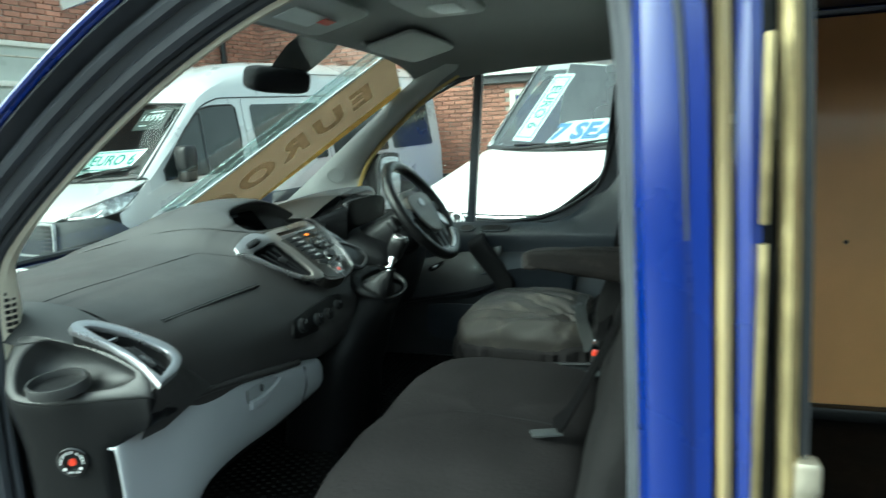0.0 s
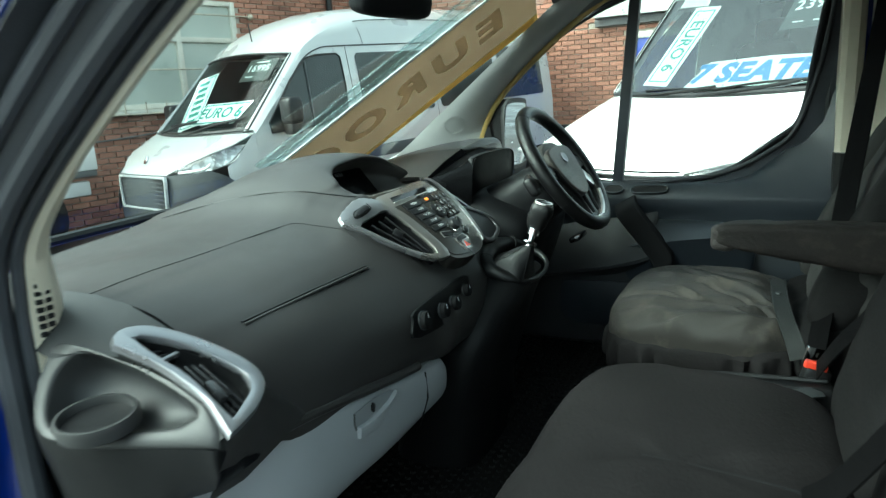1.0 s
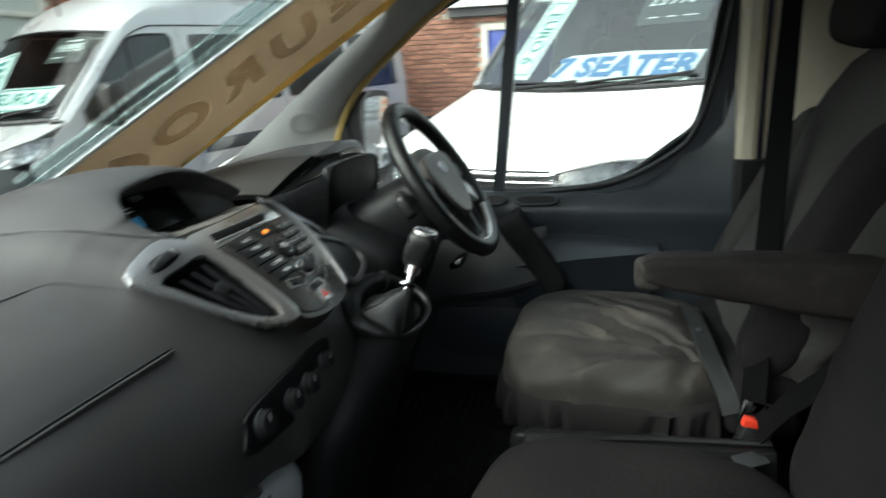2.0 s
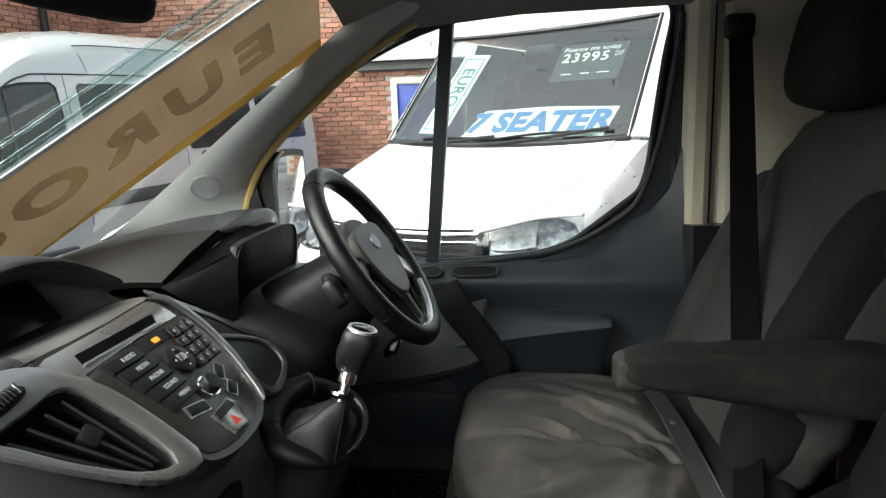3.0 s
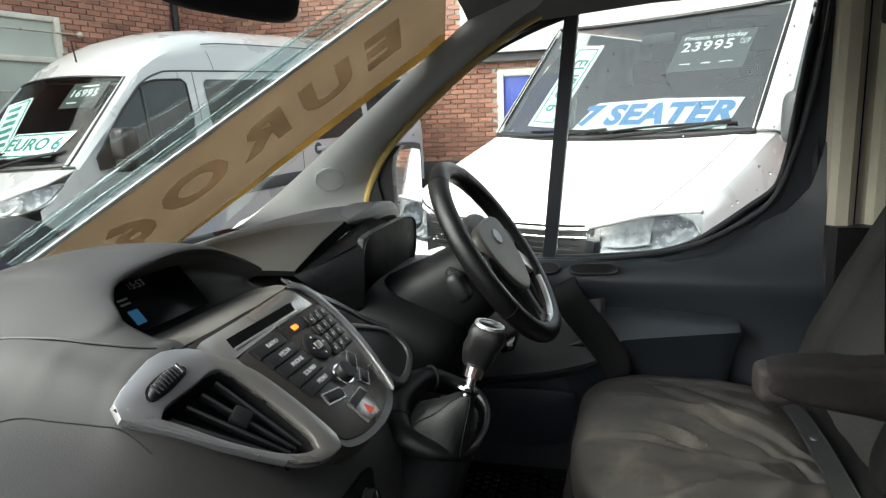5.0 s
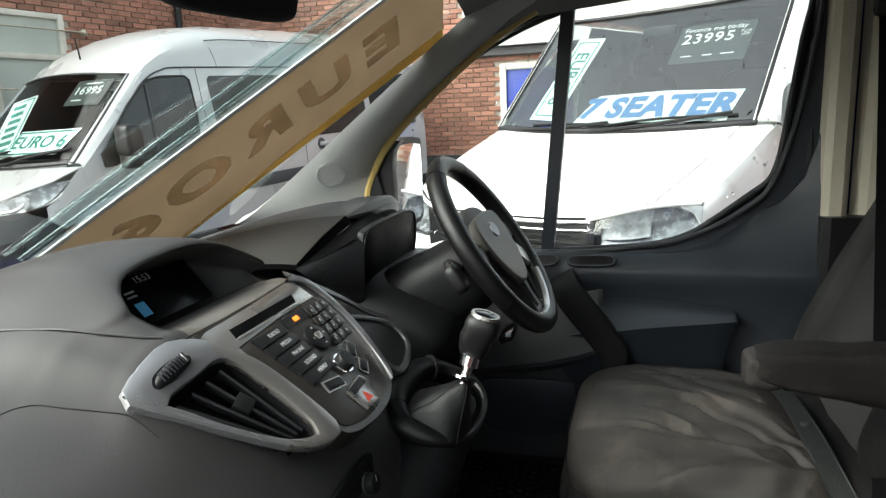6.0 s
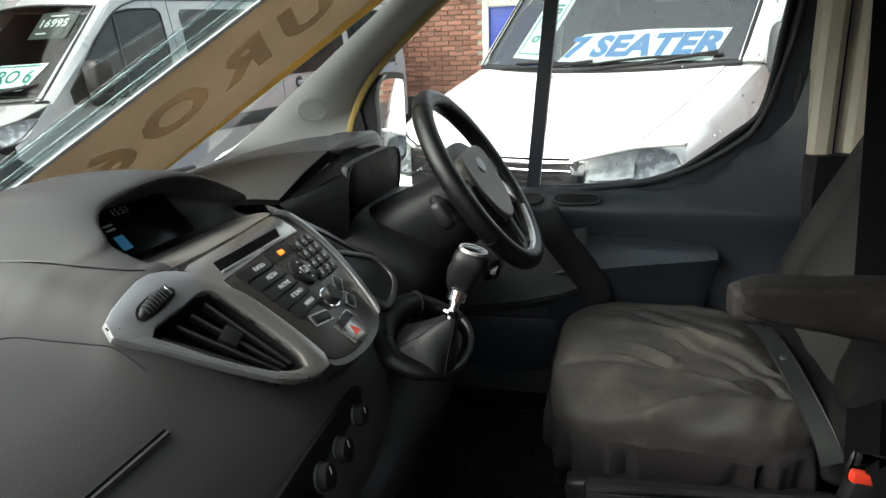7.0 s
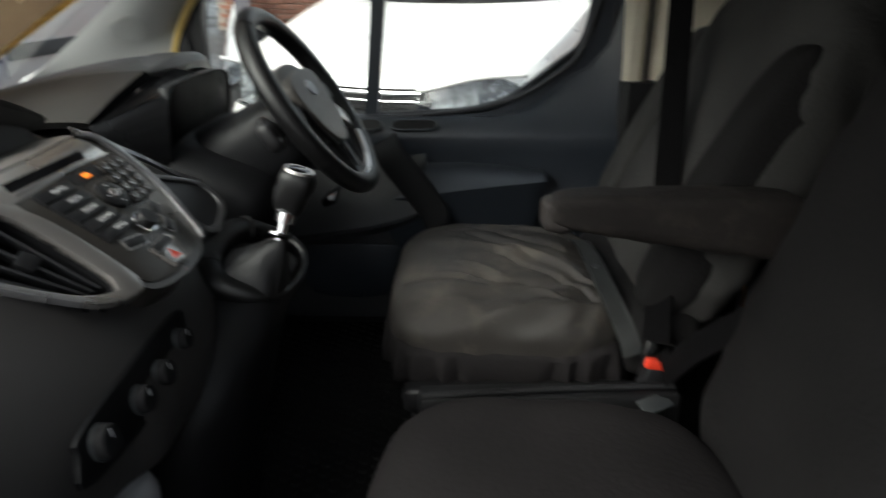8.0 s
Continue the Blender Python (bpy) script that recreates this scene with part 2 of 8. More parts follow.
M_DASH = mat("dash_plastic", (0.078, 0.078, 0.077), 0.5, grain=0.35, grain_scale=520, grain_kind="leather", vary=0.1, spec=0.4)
M_FACE = mat("dash_face_plastic", (0.0430, 0.0409, 0.0406), 0.5, grain=0.16, grain_scale=640, grain_kind="leather", vary=0.1, spec=0.28)
M_HUB = mat("airbag_pad_plastic", (0.11, 0.101, 0.091), 0.45, grain=0.4, grain_scale=450, grain_kind="leather", vary=0.1)
M_POD = mat("pod_plastic", (0.025, 0.0255, 0.0265), 0.52, grain=0.15, grain_scale=520, grain_kind="leather", vary=0.08)
# aluminium with a warm golden reflection put into its colour
M_GOLD = mat("warm_lit_aluminium", (0.34, 0.275, 0.145), 0.4, metal=0.75, vary=0.2, vary_scale=30)
M_DASH_TOP = mat("dash_top_plastic", (0.040, 0.0382, 0.0380), 0.5, grain=0.10, grain_scale=700, grain_kind="leather", vary=0.08, spec=0.32)
# near black: colour stands in for doorway light blocked from the lower dash
M_LOWER = mat("shaded_lower_dash", (0.0060, 0.0062, 0.007), 0.45, grain=0.25, grain_scale=500, vary=0.15, spec=0.16)
M_GREY = mat("grey_plastic", (0.36, 0.37, 0.39), 0.55, grain=0.2, grain_scale=450, vary=0.06)
M_VENT = mat("vent_slat_plastic", (0.022, 0.022, 0.024), 0.32, vary=0.1)
M_SILVER = mat("silver_trim", (0.31, 0.31, 0.33), 0.32, metal=0.75, vary=0.06, rough_vary=0.06)
M_PLATE = mat("vent_plate_plastic", (0.27, 0.265, 0.272), 0.30, metal=0.8, vary=0.12, rough_vary=0.06)
M_BRONZE = mat("fascia_plastic", (0.42, 0.40, 0.382), 0.27, metal=0.8, vary=0.12)
M_MATT = mat("matt_black_plastic", (0.013, 0.013, 0.014), 0.85, vary=0.1, spec=0.15)
M_BLACK = mat("black_plastic", (0.0105, 0.0105, 0.0115), 0.42, grain=0.1, vary=0.2, spec=0.35)
M_GLOSS = mat("gloss_black", (0.006, 0.006, 0.007), 0.08, vary=0.1, rough_vary=0.03)
M_RUBBER = mat("seal_rubber", (0.017, 0.018, 0.022), 0.6, grain=0.2, grain_scale=300, vary=0.2)
M_SEAL = mat("door_seal_rubber", (0.046, 0.049, 0.059), 0.5, grain=0.2, grain_scale=300, vary=0.2, spec=0.5)
M_MATRUB = mat("floor_mat_rubber", (0.0045, 0.0045, 0.0045), 0.8, spec=0.15, vary=0.4, dirt=(0.022, 0.02, 0.018), dirt_amount=0.5)
M_LEATHER = mat("black_leather", (0.006, 0.006, 0.0065), 0.38, spec=0.45, grain=0.35, grain_scale=700, grain_kind="leather", vary=0.2)
M_CHROME = mat("chrome", (0.82, 0.82, 0.84), 0.08, metal=1.0, vary=0.03, rough_vary=0.04)
M_BLUE = mat("blue_paint", (0.002, 0.014, 0.14), 0.3, metal=0.0, coat=0.6, vary=0.08, vary_scale=3)
M_NAVY = mat("door_trim_plastic", (0.0255, 0.0310, 0.0400), 0.38, grain=0.15, grain_scale=480, grain_kind="leather", vary=0.12, spec=0.6)
M_BEIGE = mat("beige_trim", (0.62, 0.57, 0.46), 0.7, grain=0.2, grain_scale=250, vary=0.07)
M_PILLAR = mat("grey_pillar_trim", (0.46, 0.47, 0.455), 0.72, grain=0.25, grain_scale=300, vary=0.06)
M_LINER = mat("headliner_cloth", (0.20, 0.20, 0.19), 0.9, grain=0.4, grain_scale=350, vary=0.08, sheen=0.2)
M_YELLOW = mat("ochre_jamb_strip", (0.50, 0.36, 0.12), 0.45, vary=0.15)
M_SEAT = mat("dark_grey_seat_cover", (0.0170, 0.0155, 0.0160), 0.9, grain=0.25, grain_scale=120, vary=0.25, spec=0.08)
# dark bench backrests; on the driver's seat it also paints shade
M_BACK = mat("dark_and_shaded_seat_cover", (0.0105, 0.0099, 0.0102), 0.85, grain=0.25, grain_scale=120, vary=0.3, spec=0.1)
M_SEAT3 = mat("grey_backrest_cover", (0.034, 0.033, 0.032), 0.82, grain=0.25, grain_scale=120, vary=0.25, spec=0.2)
# pale patches stand for dusty wear and for light on the cushion's front
M_SEAT2 = mat("worn_and_lit_seat_cover", (0.032, 0.0288, 0.0262), 0.5, grain=0.3, grain_scale=900, grain_kind="weave", vary=0.3, spec=0.3,
              dirt=(0.22, 0.19, 0.155), dirt_amount=0.6, vary_scale=1.5)
M_BROWN = mat("brown_armrest_cover", (0.0105, 0.0085, 0.0081), 0.8, grain=0.3, grain_scale=120, vary=0.3, spec=0.25, dirt=(0.045, 0.037, 0.032), dirt_amount=0.6)
M_BAND = mat("cover_band_webbing", (0.013, 0.0148, 0.0150), 0.7, grain=0.4, grain_scale=600, grain_kind="weave", vary=0.2)
M_SATIN = mat("satin_silver", (0.62, 0.61, 0.60), 0.3, metal=0.8, vary=0.08)
M_BELT = mat("belt_webbing", (0.0040, 0.0038, 0.0042), 0.75, spec=0.05, grain=0.5, grain_scale=600, grain_kind="weave", vary=0.15)
M_RED = mat("red_plastic", (0.65, 0.045, 0.02), 0.4, vary=0.06)
M_WHITE = mat("white_vehicle_paint", (0.78, 0.775, 0.755), 0.3, coat=0.8, vary=0.05, vary_scale=2)
M_SILVERWHITE = mat("pale_silver_vehicle_paint", (0.43, 0.44, 0.44), 0.32, metal=0.15, coat=0.7, vary=0.04, vary_scale=2)
M_DKGREY = mat("dark_bumper_plastic", (0.036, 0.040, 0.043), 0.55, vary=0.15, dirt=(0.08, 0.078, 0.07), dirt_amount=0.35)
M_LAMPGREY = mat("lamp_module_plastic", (0.33, 0.34, 0.35), 0.15, vary=0.4, vary_scale=30, coat=1.0)
M_DARKFOOT = mat("dark_masonry", (0.02, 0.02, 0.022), 0.7, grain=0.3, grain_scale=60, vary=0.2)
M_LAMPGLASS = glass_mat("lamp_glass", (0.80, 0.82, 0.83), gloss=0.08)
M_GLASS = glass_mat("clear_glass", gloss=0.04)
M_GLASSV = glass_mat("vehicle_glass", (0.66, 0.73, 0.71), gloss=0.17)
M_GLASSB = glass_mat("minibus_glass", (0.70, 0.77, 0.75), gloss=0.025)
M_TINT = glass_mat("tinted_glass", (0.10, 0.12, 0.12), gloss=0.09)
M_BANNER = mat("banner_card", (0.33, 0.275, 0.215), 0.8, grain=0.3, grain_scale=500, grain_kind="weave", vary=0.08, through=0.7)
M_BANNER_INK = mat("banner_shadow_ink", (0.88, 0.82, 0.73), 0.8, vary=0.1, through=0.85)
M_BANNER_YEL = mat("banner_yellow_border", (0.98, 0.86, 0.48), 0.7, vary=0.1, through=0.85)
M_FILM = glass_mat("clear_plastic_film", (0.86, 0.92, 0.92), gloss=0.10)
M_STREAK = glass_mat("film_streak", (0.80, 0.88, 0.88), gloss=0.16)
M_DARKPANE = mat("dark_window_glass", (0.022, 0.026, 0.026), 0.10, vary=0.2, rough_vary=0.04, spec=0.35)
M_CARD = mat("white_card", (0.82, 0.86, 0.85), 0.6, vary=0.03)
M_INKBLUE = mat("blue_print", (0.03, 0.17, 0.42), 0.6, vary=0.05)
M_INKGREEN = mat("green_print", (0.03, 0.22, 0.18), 0.6, vary=0.05)
M_PRICE = mat("price_board", (0.025, 0.03, 0.03), 0.5, vary=0.1)
M_WHITEINK = mat("white_print", (0.85, 0.85, 0.85), 0.5, vary=0.02)
M_BRICK = mat("red_brick", (0.345, 0.168, 0.116), 0.9, grain=0.4, grain_scale=60, vary=0.22, vary_scale=3, island=0.3, dirt=(0.12, 0.06, 0.05), dirt_amount=0.5)
M_BRICKPLAIN = mat("unseen_wall_brick", (0.16, 0.075, 0.055), 0.9, grain=0.4, grain_scale=30, vary=0.3, vary_scale=2)
M_MORTAR = mat("mortar", (0.42, 0.37, 0.31), 0.95, grain=0.4, grain_scale=80, vary=0.15)
M_FRAME = mat("cream_window_frame", (0.68, 0.66, 0.58), 0.6, vary=0.1, dirt=(0.35, 0.32, 0.26), dirt_amount=0.4)
M_PANE = mat("obscured_pane", (0.46, 0.50, 0.45), 0.35, vary=0.12, vary_scale=2)
M_BLUEDOOR = mat("blue_door_paint", (0.012, 0.045, 0.33), 0.4, vary=0.1)
M_FASCIA = mat("white_fascia_board", (0.70, 0.70, 0.68), 0.7, vary=0.06)
M_ASPHALT = mat("wet_asphalt", (0.045, 0.043, 0.042), 0.45, grain=0.5, grain_scale=90, vary=0.35, vary_scale=1.2, rough_vary=0.25)
M_PLY = mat("orange_plywood", (0.85, 0.47, 0.20), 0.5, vary=0.12, vary_scale=2, coat=0.3)
M_LAMP = mat("headlamp_reflector", (0.36, 0.37, 0.38), 0.25, metal=0.4, vary=0.5, vary_scale=22)
M_ALU = mat("worn_aluminium", (0.55, 0.50, 0.40), 0.35, metal=0.8, vary=0.15, vary_scale=30)
M_SCREEN = mat("display_glass", (0.003, 0.0035, 0.004), 0.2, vary=0.05, rough_vary=0.02, spec=0.12)
M_ORANGE_LED = mat("orange_indicator", (0.8, 0.25, 0.02), 0.4, emit=(1.0, 0.22, 0.02), emit_strength=0.5)
M_BLUE_LED = mat("blue_display", (0.02, 0.10, 0.25), 0.4, emit=(0.05, 0.28, 0.5), emit_strength=0.05)
M_DROP = glass_mat("rain_drop", (0.9, 0.92, 0.92), gloss=0.45)
M_MIRROR = mat("mirror_glass", (0.85, 0.86, 0.87), 0.02, metal=1.0, vary=0.01, rough_vary=0.01)
M_RECESS = mat("screen_recess_plastic", (0.060, 0.0585, 0.057), 0.5, grain=0.15, grain_scale=520, grain_kind="leather", vary=0.1, spec=0.4)
M_PAD = mat("airbag_lid_plastic", (0.0430, 0.0412, 0.0410), 0.5, grain=0.15, grain_scale=640, grain_kind="leather", vary=0.08, spec=0.28)
# the lid's grey, darkened as the shade inside the latch recess
M_RECESSGREY = mat("shaded_lid_plastic", (0.27, 0.28, 0.295), 0.55, grain=0.2, grain_scale=450, vary=0.06)
M_LIP = mat("screen_lip_plastic", (0.17, 0.160, 0.148), 0.38, metal=0.3, vary=0.1, rough_vary=0.05)
M_CVPLATE = mat("silver_vent_plate", (0.43, 0.43, 0.445), 0.30, metal=0.75, vary=0.08, rough_vary=0.06)
M_SURROUND = mat("button_surround_plastic", (0.055, 0.050, 0.045), 0.28, metal=0.4, vary=0.15, rough_vary=0.05)
M_GAITER = mat("gaiter_leather", (0.007, 0.0072, 0.008), 0.5, spec=0.35, grain=0.4, grain_scale=600, grain_kind="leather", vary=0.3)
M_POCKET = mat("door_pocket_plastic", (0.040, 0.0415, 0.0445), 0.4, grain=0.2, grain_scale=480, grain_kind="leather", vary=0.12, spec=0.3)
# one hood plastic in two tones: shaded side, cap brightened as if lit
M_HOODSIDE = mat("shaded_hood_side_plastic", (0.036, 0.034, 0.033), 0.45, grain=0.25, grain_scale=600, grain_kind="leather", vary=0.1, spec=0.5)
M_HOODCAP = mat("lit_hood_cap_plastic", (0.11, 0.107, 0.104), 0.45, grain=0.25, grain_scale=600, grain_kind="leather", vary=0.1)
M_CHEEK = mat("satin_black_plastic", (0.007, 0.0072, 0.008), 0.27, vary=0.1, rough_vary=0.05)
# the lens's black, also used to paint the shade under the hood
M_LENS = mat("lens_and_hood_shade", (0.004, 0.004, 0.0045), 0.4, vary=0.3, vary_scale=30, rough_vary=0.1, spec=0.012)
M_PODRIM = mat("tray_rim_plastic", (0.05, 0.05, 0.052), 0.38, vary=0.1)
M_KEY = mat("radio_key_plastic", (0.035, 0.032, 0.030), 0.3, metal=0.3, vary=0.15)
M_TYRE = mat("tyre_rubber", (0.02, 0.02, 0.02), 0.8, vary=0.2)
M_GREYCONC = mat("grey_painted_steel", (0.12, 0.12, 0.12), 0.7, vary=0.15)

# ---- the yard: ground and two brick walls ----
def rise(y):
    """The yard climbs gently towards its back wall."""
    return 0.0045 * min(max(y - 4.0, 0.0), 9.0) ** 2


bm = bmesh.new()
xs_, ys_ = [-400, -30, -8, 0, 8, 30, 400], [-400, -30, -5, 0, 4, 5, 6, 7, 8, 9, 10, 11, 12, 13, 30, 400]
gv = [[bm.verts.new((x, y, rise(y))) for x in xs_] for y in ys_]
for a, b in zip(gv, gv[1:]):
    for i in range(len(xs_) - 1):
        bm.faces.new((a[i], a[i + 1], b[i + 1], b[i]))
tagged(part("ground", bm, M_ASPHALT), "wet dark asphalt of the sales yard", "ground", kind="structure")

WALL_A = Vector((-7.95, 4.85, 0))          # side wall, running away from the yard's near corner
WALL_DIR = Vector((0.2, 0.98, 0)).normalized()


def brick_mesh(lx, ly, lz):
    b = bmesh.new()
    bmesh.ops.create_cube(b, size=1.0)
    b.transform(Matrix.Diagonal((lx, ly, lz, 1)))
    bmesh.ops.bevel(b, geom=[e for e in b.edges if all(v.co.y < 0 for v in e.verts)], offset=0.005, segments=1, affect="EDGES")
    return finish(b)


def brick_wall(name, label, m, length, height, holes, nearest):
    """A wall in the xz plane of m, its face towards -y; holes: x0, x1, z0, z1. The 300 bricks inside the stretch `nearest` are parts."""
    own = bmesh.new()
    cuts = sorted({0.0, length, *[h[0] for h in holes], *[h[1] for h in holes]})
    for a, b in zip(cuts, cuts[1:]):
        spans, z = [], 0.0
        for h in sorted((h for h in holes if h[0] <= a and h[1] >= b), key=lambda h: h[2]):
            spans.append((z, h[2]))
            z = h[3]
        spans.append((z, height))
        for z0, z1 in spans:
            if z1 - z0 > 0.01:
                box((b - a, 0.22, z1 - z0), pose((a + b) / 2, 0.122, (z0 + z1) / 2), bm=own)
    own.transform(m)
    wall = tagged(part(name, own, M_MORTAR), label, "wall", kind="structure")
    whole, half = brick_mesh(0.213, 0.03, 0.064), brick_mesh(0.1, 0.03, 0.064)
    for me in (whole, half):
        me.materials.append(M_BRICK)
    verts, faces, made = [], [], 0
    rnd = random.Random(5)
    for row in range(int(height / 0.075)):
        z = 0.0375 + row * 0.075
        x = -0.1125 if row % 2 else 0.0
        while x < length:
            c = x + 0.1125
            w = 0.213
            x += 0.225
            if any(h[0] - 0.05 < c < h[1] + 0.05 and h[2] - 0.03 < z < h[3] + 0.03 for h in holes) or c < 0.1 or c > length - 0.1:
                continue
            jog = V(rnd.uniform(-0.003, 0.003), 0.001 + rnd.uniform(-0.003, 0.003), rnd.uniform(-0.002, 0.002))
            p = V(c, 0, z) + jog
            if made < 290 and nearest[0] < c < nearest[1] and nearest[2] < z < nearest[3]:
                ob = new("brick", whole)
                ob.matrix_world = m @ Matrix.Translation(p)
                ob.parent = wall
                made += 1
                continue
            s = len(verts)
            for dx in (-w / 2, w / 2):
                for dz in (-0.032, 0.032):
                    verts.append(m @ (p + V(dx + (0.004 if dx < 0 else -0.004), -0.015, dz * 0.9)))
                    verts.append(m @ (p + V(dx, 0.008, dz)))
            a = [s + k for k in range(8)]
            faces += [(a[0], a[4], a[6], a[2]), (a[0], a[1], a[5], a[4]), (a[2], a[6], a[7], a[3]), (a[0], a[2], a[3], a[1]), (a[4], a[5], a[7], a[6])]
    me = bpy.data.meshes.new("bricks")
    me.from_pydata(verts, [], faces)
    me.materials.append(M_BRICK)
    ob = new("bricks", me)
    ob.parent = wall
    ob["kind"] = "stuff"
    return wall


side_m = Matrix.Translation(WALL_A) @ pose(0, 0, 0, 0, 0, math.degrees(math.atan2(WALL_DIR.y, WALL_DIR.x)))
back_m = pose(-6.6, 12.35, 0)

# window in the side wall
WX0, WX1, WZ0, WZ1 = 2.55, 4.65, 1.5, 3.0


def wall_window(m):
    w = thing("window_1", "cream painted timber window with obscured panes in brick wall", "window", kind="structure")
    fw = bmesh.new()
    for x in (WX0 + 0.04, (WX0 + WX1) / 2 + 0.05, WX1 - 0.04):
        box((0.08, 0.09, WZ1 - WZ0), m @ pose(x, 0.03, (WZ0 + WZ1) / 2), 0.006, bm=fw)
    for z in (WZ0 + 0.035, 2.44, WZ1 - 0.035):
        box((WX1 - WX0 - 0.16, 0.085, 0.07), m @ pose((WX0 + WX1) / 2, 0.032, z), 0.006, bm=fw)
    part("window_frame", fw, M_FRAME, w)
    part("window_sill", box((WX1 - WX0 + 0.2, 0.16, 0.05), m @ pose((WX0 + WX1) / 2, -0.03, WZ0 - 0.03), 0.008), M_FRAME, w)
    mid = (WX0 + WX1) / 2 + 0.05
    for x0, x1 in ((WX0 + 0.08, mid - 0.04), (mid + 0.04, WX1 - 0.08)):
        for z0, z1 in ((WZ0 + 0.07, 2.405), (2.475, WZ1 - 0.07)):
            part("pane", box((x1 - x0, 0.008, z1 - z0), m @ pose((x0 + x1) / 2, 0.045, (z0 + z1) / 2)), M_PANE, w)
    part("blind", box((WX1 - WX0, 0.02, WZ1 - WZ0), m @ pose((WX0 + WX1) / 2, 0.14, (WZ0 + WZ1) / 2)), M_FASCIA, w)
    return w


wall_window(side_m)

# security rail with ball ends in front of the window
rail = thing("window_rail", "thin galvanised rail with round ends fixed before window", "rail")
for z in (1.44, 2.02, 2.78):
    part("bar", tube([side_m @ V(WX0 - 0.12, -0.12, z), side_m @ V(WX1 + 0.18, -0.12, z)], 0.012, 8), M_ALU, rail)
    for x in (WX0 - 0.14, WX1 + 0.2):
        own = bmesh.new()
        bmesh.ops.create_uvsphere(own, u_segments=12, v_segments=8, radius=0.055)
        own.transform(side_m @ pose(x, -0.1, z))
        part("end_ball", own, M_ALU, rail)
for k in range(7):
    part("upright", tube([side_m @ V(WX0 + 0.1 + k * 0.3, -0.12, 1.44), side_m @ V(WX0 + 0.1 + k * 0.3, -0.12, 1.6)], 0.008, 6), M_ALU, rail)

# downpipe on the side wall
pipe = thing("downpipe", "black cast iron downpipe on the brick wall", "pipe")
part("shaft", tube([side_m @ V(6.55, -0.09, 0), side_m @ V(6.55, -0.09, 5.4)], 0.055, 12), M_BLACK, pipe)
for z in (1.2, 2.9, 4.3):
    part("bracket", box((0.2, 0.06, 0.06), side_m @ pose(6.55, -0.05, z), 0.01), M_BLACK, pipe)
cable = thing("wall_cable", "grey cable sagging along the brick wall", "cable")
part("wire", tube(spline([side_m @ V(-0.5, -0.06, 1.9), side_m @ V(0.6, -0.06, 1.25), side_m @ V(2.0, -0.06, 1.12), side_m @ V(3.4, -0.06, 1.2)]), 0.012, 6), M_GREYCONC, cable)

# back wall: blue door, dark lintel, white fascia
BD0, BD1, BDZ = -1.68 + 6.6, -0.45 + 6.6, 2.22


def blue_door(m):
    d = thing("door_1", "bright blue painted door in a grey frame", "door", kind="structure")
    fr = bmesh.new()
    for x in (BD0 + 0.05, BD1 - 0.05):
        box((0.1, 0.1, BDZ), m @ pose(x, 0.03, BDZ / 2), 0.006, bm=fr)
    box((BD1 - BD0 - 0.2, 0.098, 0.09), m @ pose((BD0 + BD1) / 2, 0.03, BDZ - 0.045), 0.006, bm=fr)
    part("door_frame", fr, M_FRAME, d)
    part("door_leaf", box((BD1 - BD0 - 0.2, 0.05, BDZ - 0.1), m @ pose((BD0 + BD1) / 2, 0.05, (BDZ - 0.1) / 2), 0.004), M_BLUEDOOR, d)
    for z0, z1 in ((0.25, 1.0), (1.12, 1.95)):
        part("door_panel", box((BD1 - BD0 - 0.45, 0.02, z1 - z0), m @ pose((BD0 + BD1) / 2, 0.02, (z0 + z1) / 2), 0.008), M_BLUEDOOR, d)
    return d


blue_door(back_m)
part("lintel", box((8.6, 0.16, 0.12), back_m @ pose(8.7, -0.03, 2.40), 0.006), M_GREYCONC)
tagged(bpy.data.objects["lintel"], "dark steel lintel over the blue door", "trim", kind="structure")
tagged(part("fascia", box((8.6, 0.30, 1.3), back_m @ pose(8.7, -0.06, 3.12), 0.01), M_FASCIA), "white painted fascia boards above the brick wall", "trim", kind="structure")


tagged(part("plinth", box((4.8, 0.06, 0.55), back_m @ pose(2.5, -0.05, 0.55), 0.01), M_DARKFOOT), "dark foot of the brick wall", "trim", kind="structure")


# ---- vehicles in the yard ----
def wheel_at(parent, p, axis, r=0.34, w=0.21):
    m = basis(p, Vector(axis).orthogonal(), Vector(axis).cross(Vector(axis).orthogonal()))
    wheel = part("wheel", lathe([(r * 0.66, -w / 2), (r * 0.95, -w / 2), (r, -w * 0.36), (r, w * 0.36), (r * 0.95, w / 2), (r * 0.66, w / 2)], m, 28), M_TYRE, parent)
    part("rim", lathe([(0.02, -w * 0.42), (r * 0.3, -w * 0.42), (r * 0.6, -w * 0.3), (r * 0.65, -w * 0.45), (r * 0.65, w * 0.45), (r * 0.6, w * 0.3), (r * 0.3, w * 0.42), (0.02, w * 0.42)], m, 24), M_ALU, wheel)


def section(half, z0, z1, top_half, n=5):
    """Half cross-section of a body, from sill to roof centre: (across, z)."""
    belt = z0 + (z1 - z0) * 0.45
    return [(0, z0), (half * 0.9, z0), (half, z0 + 0.12), (half, belt), (half * 0.5 + top_half * 0.5, belt + (z1 - belt) * 0.55),
            (top_half, z1 - 0.12), (top_half * 0.86, z1 - 0.03), (top_half * 0.5, z1), (0, z1 + 0.012)]


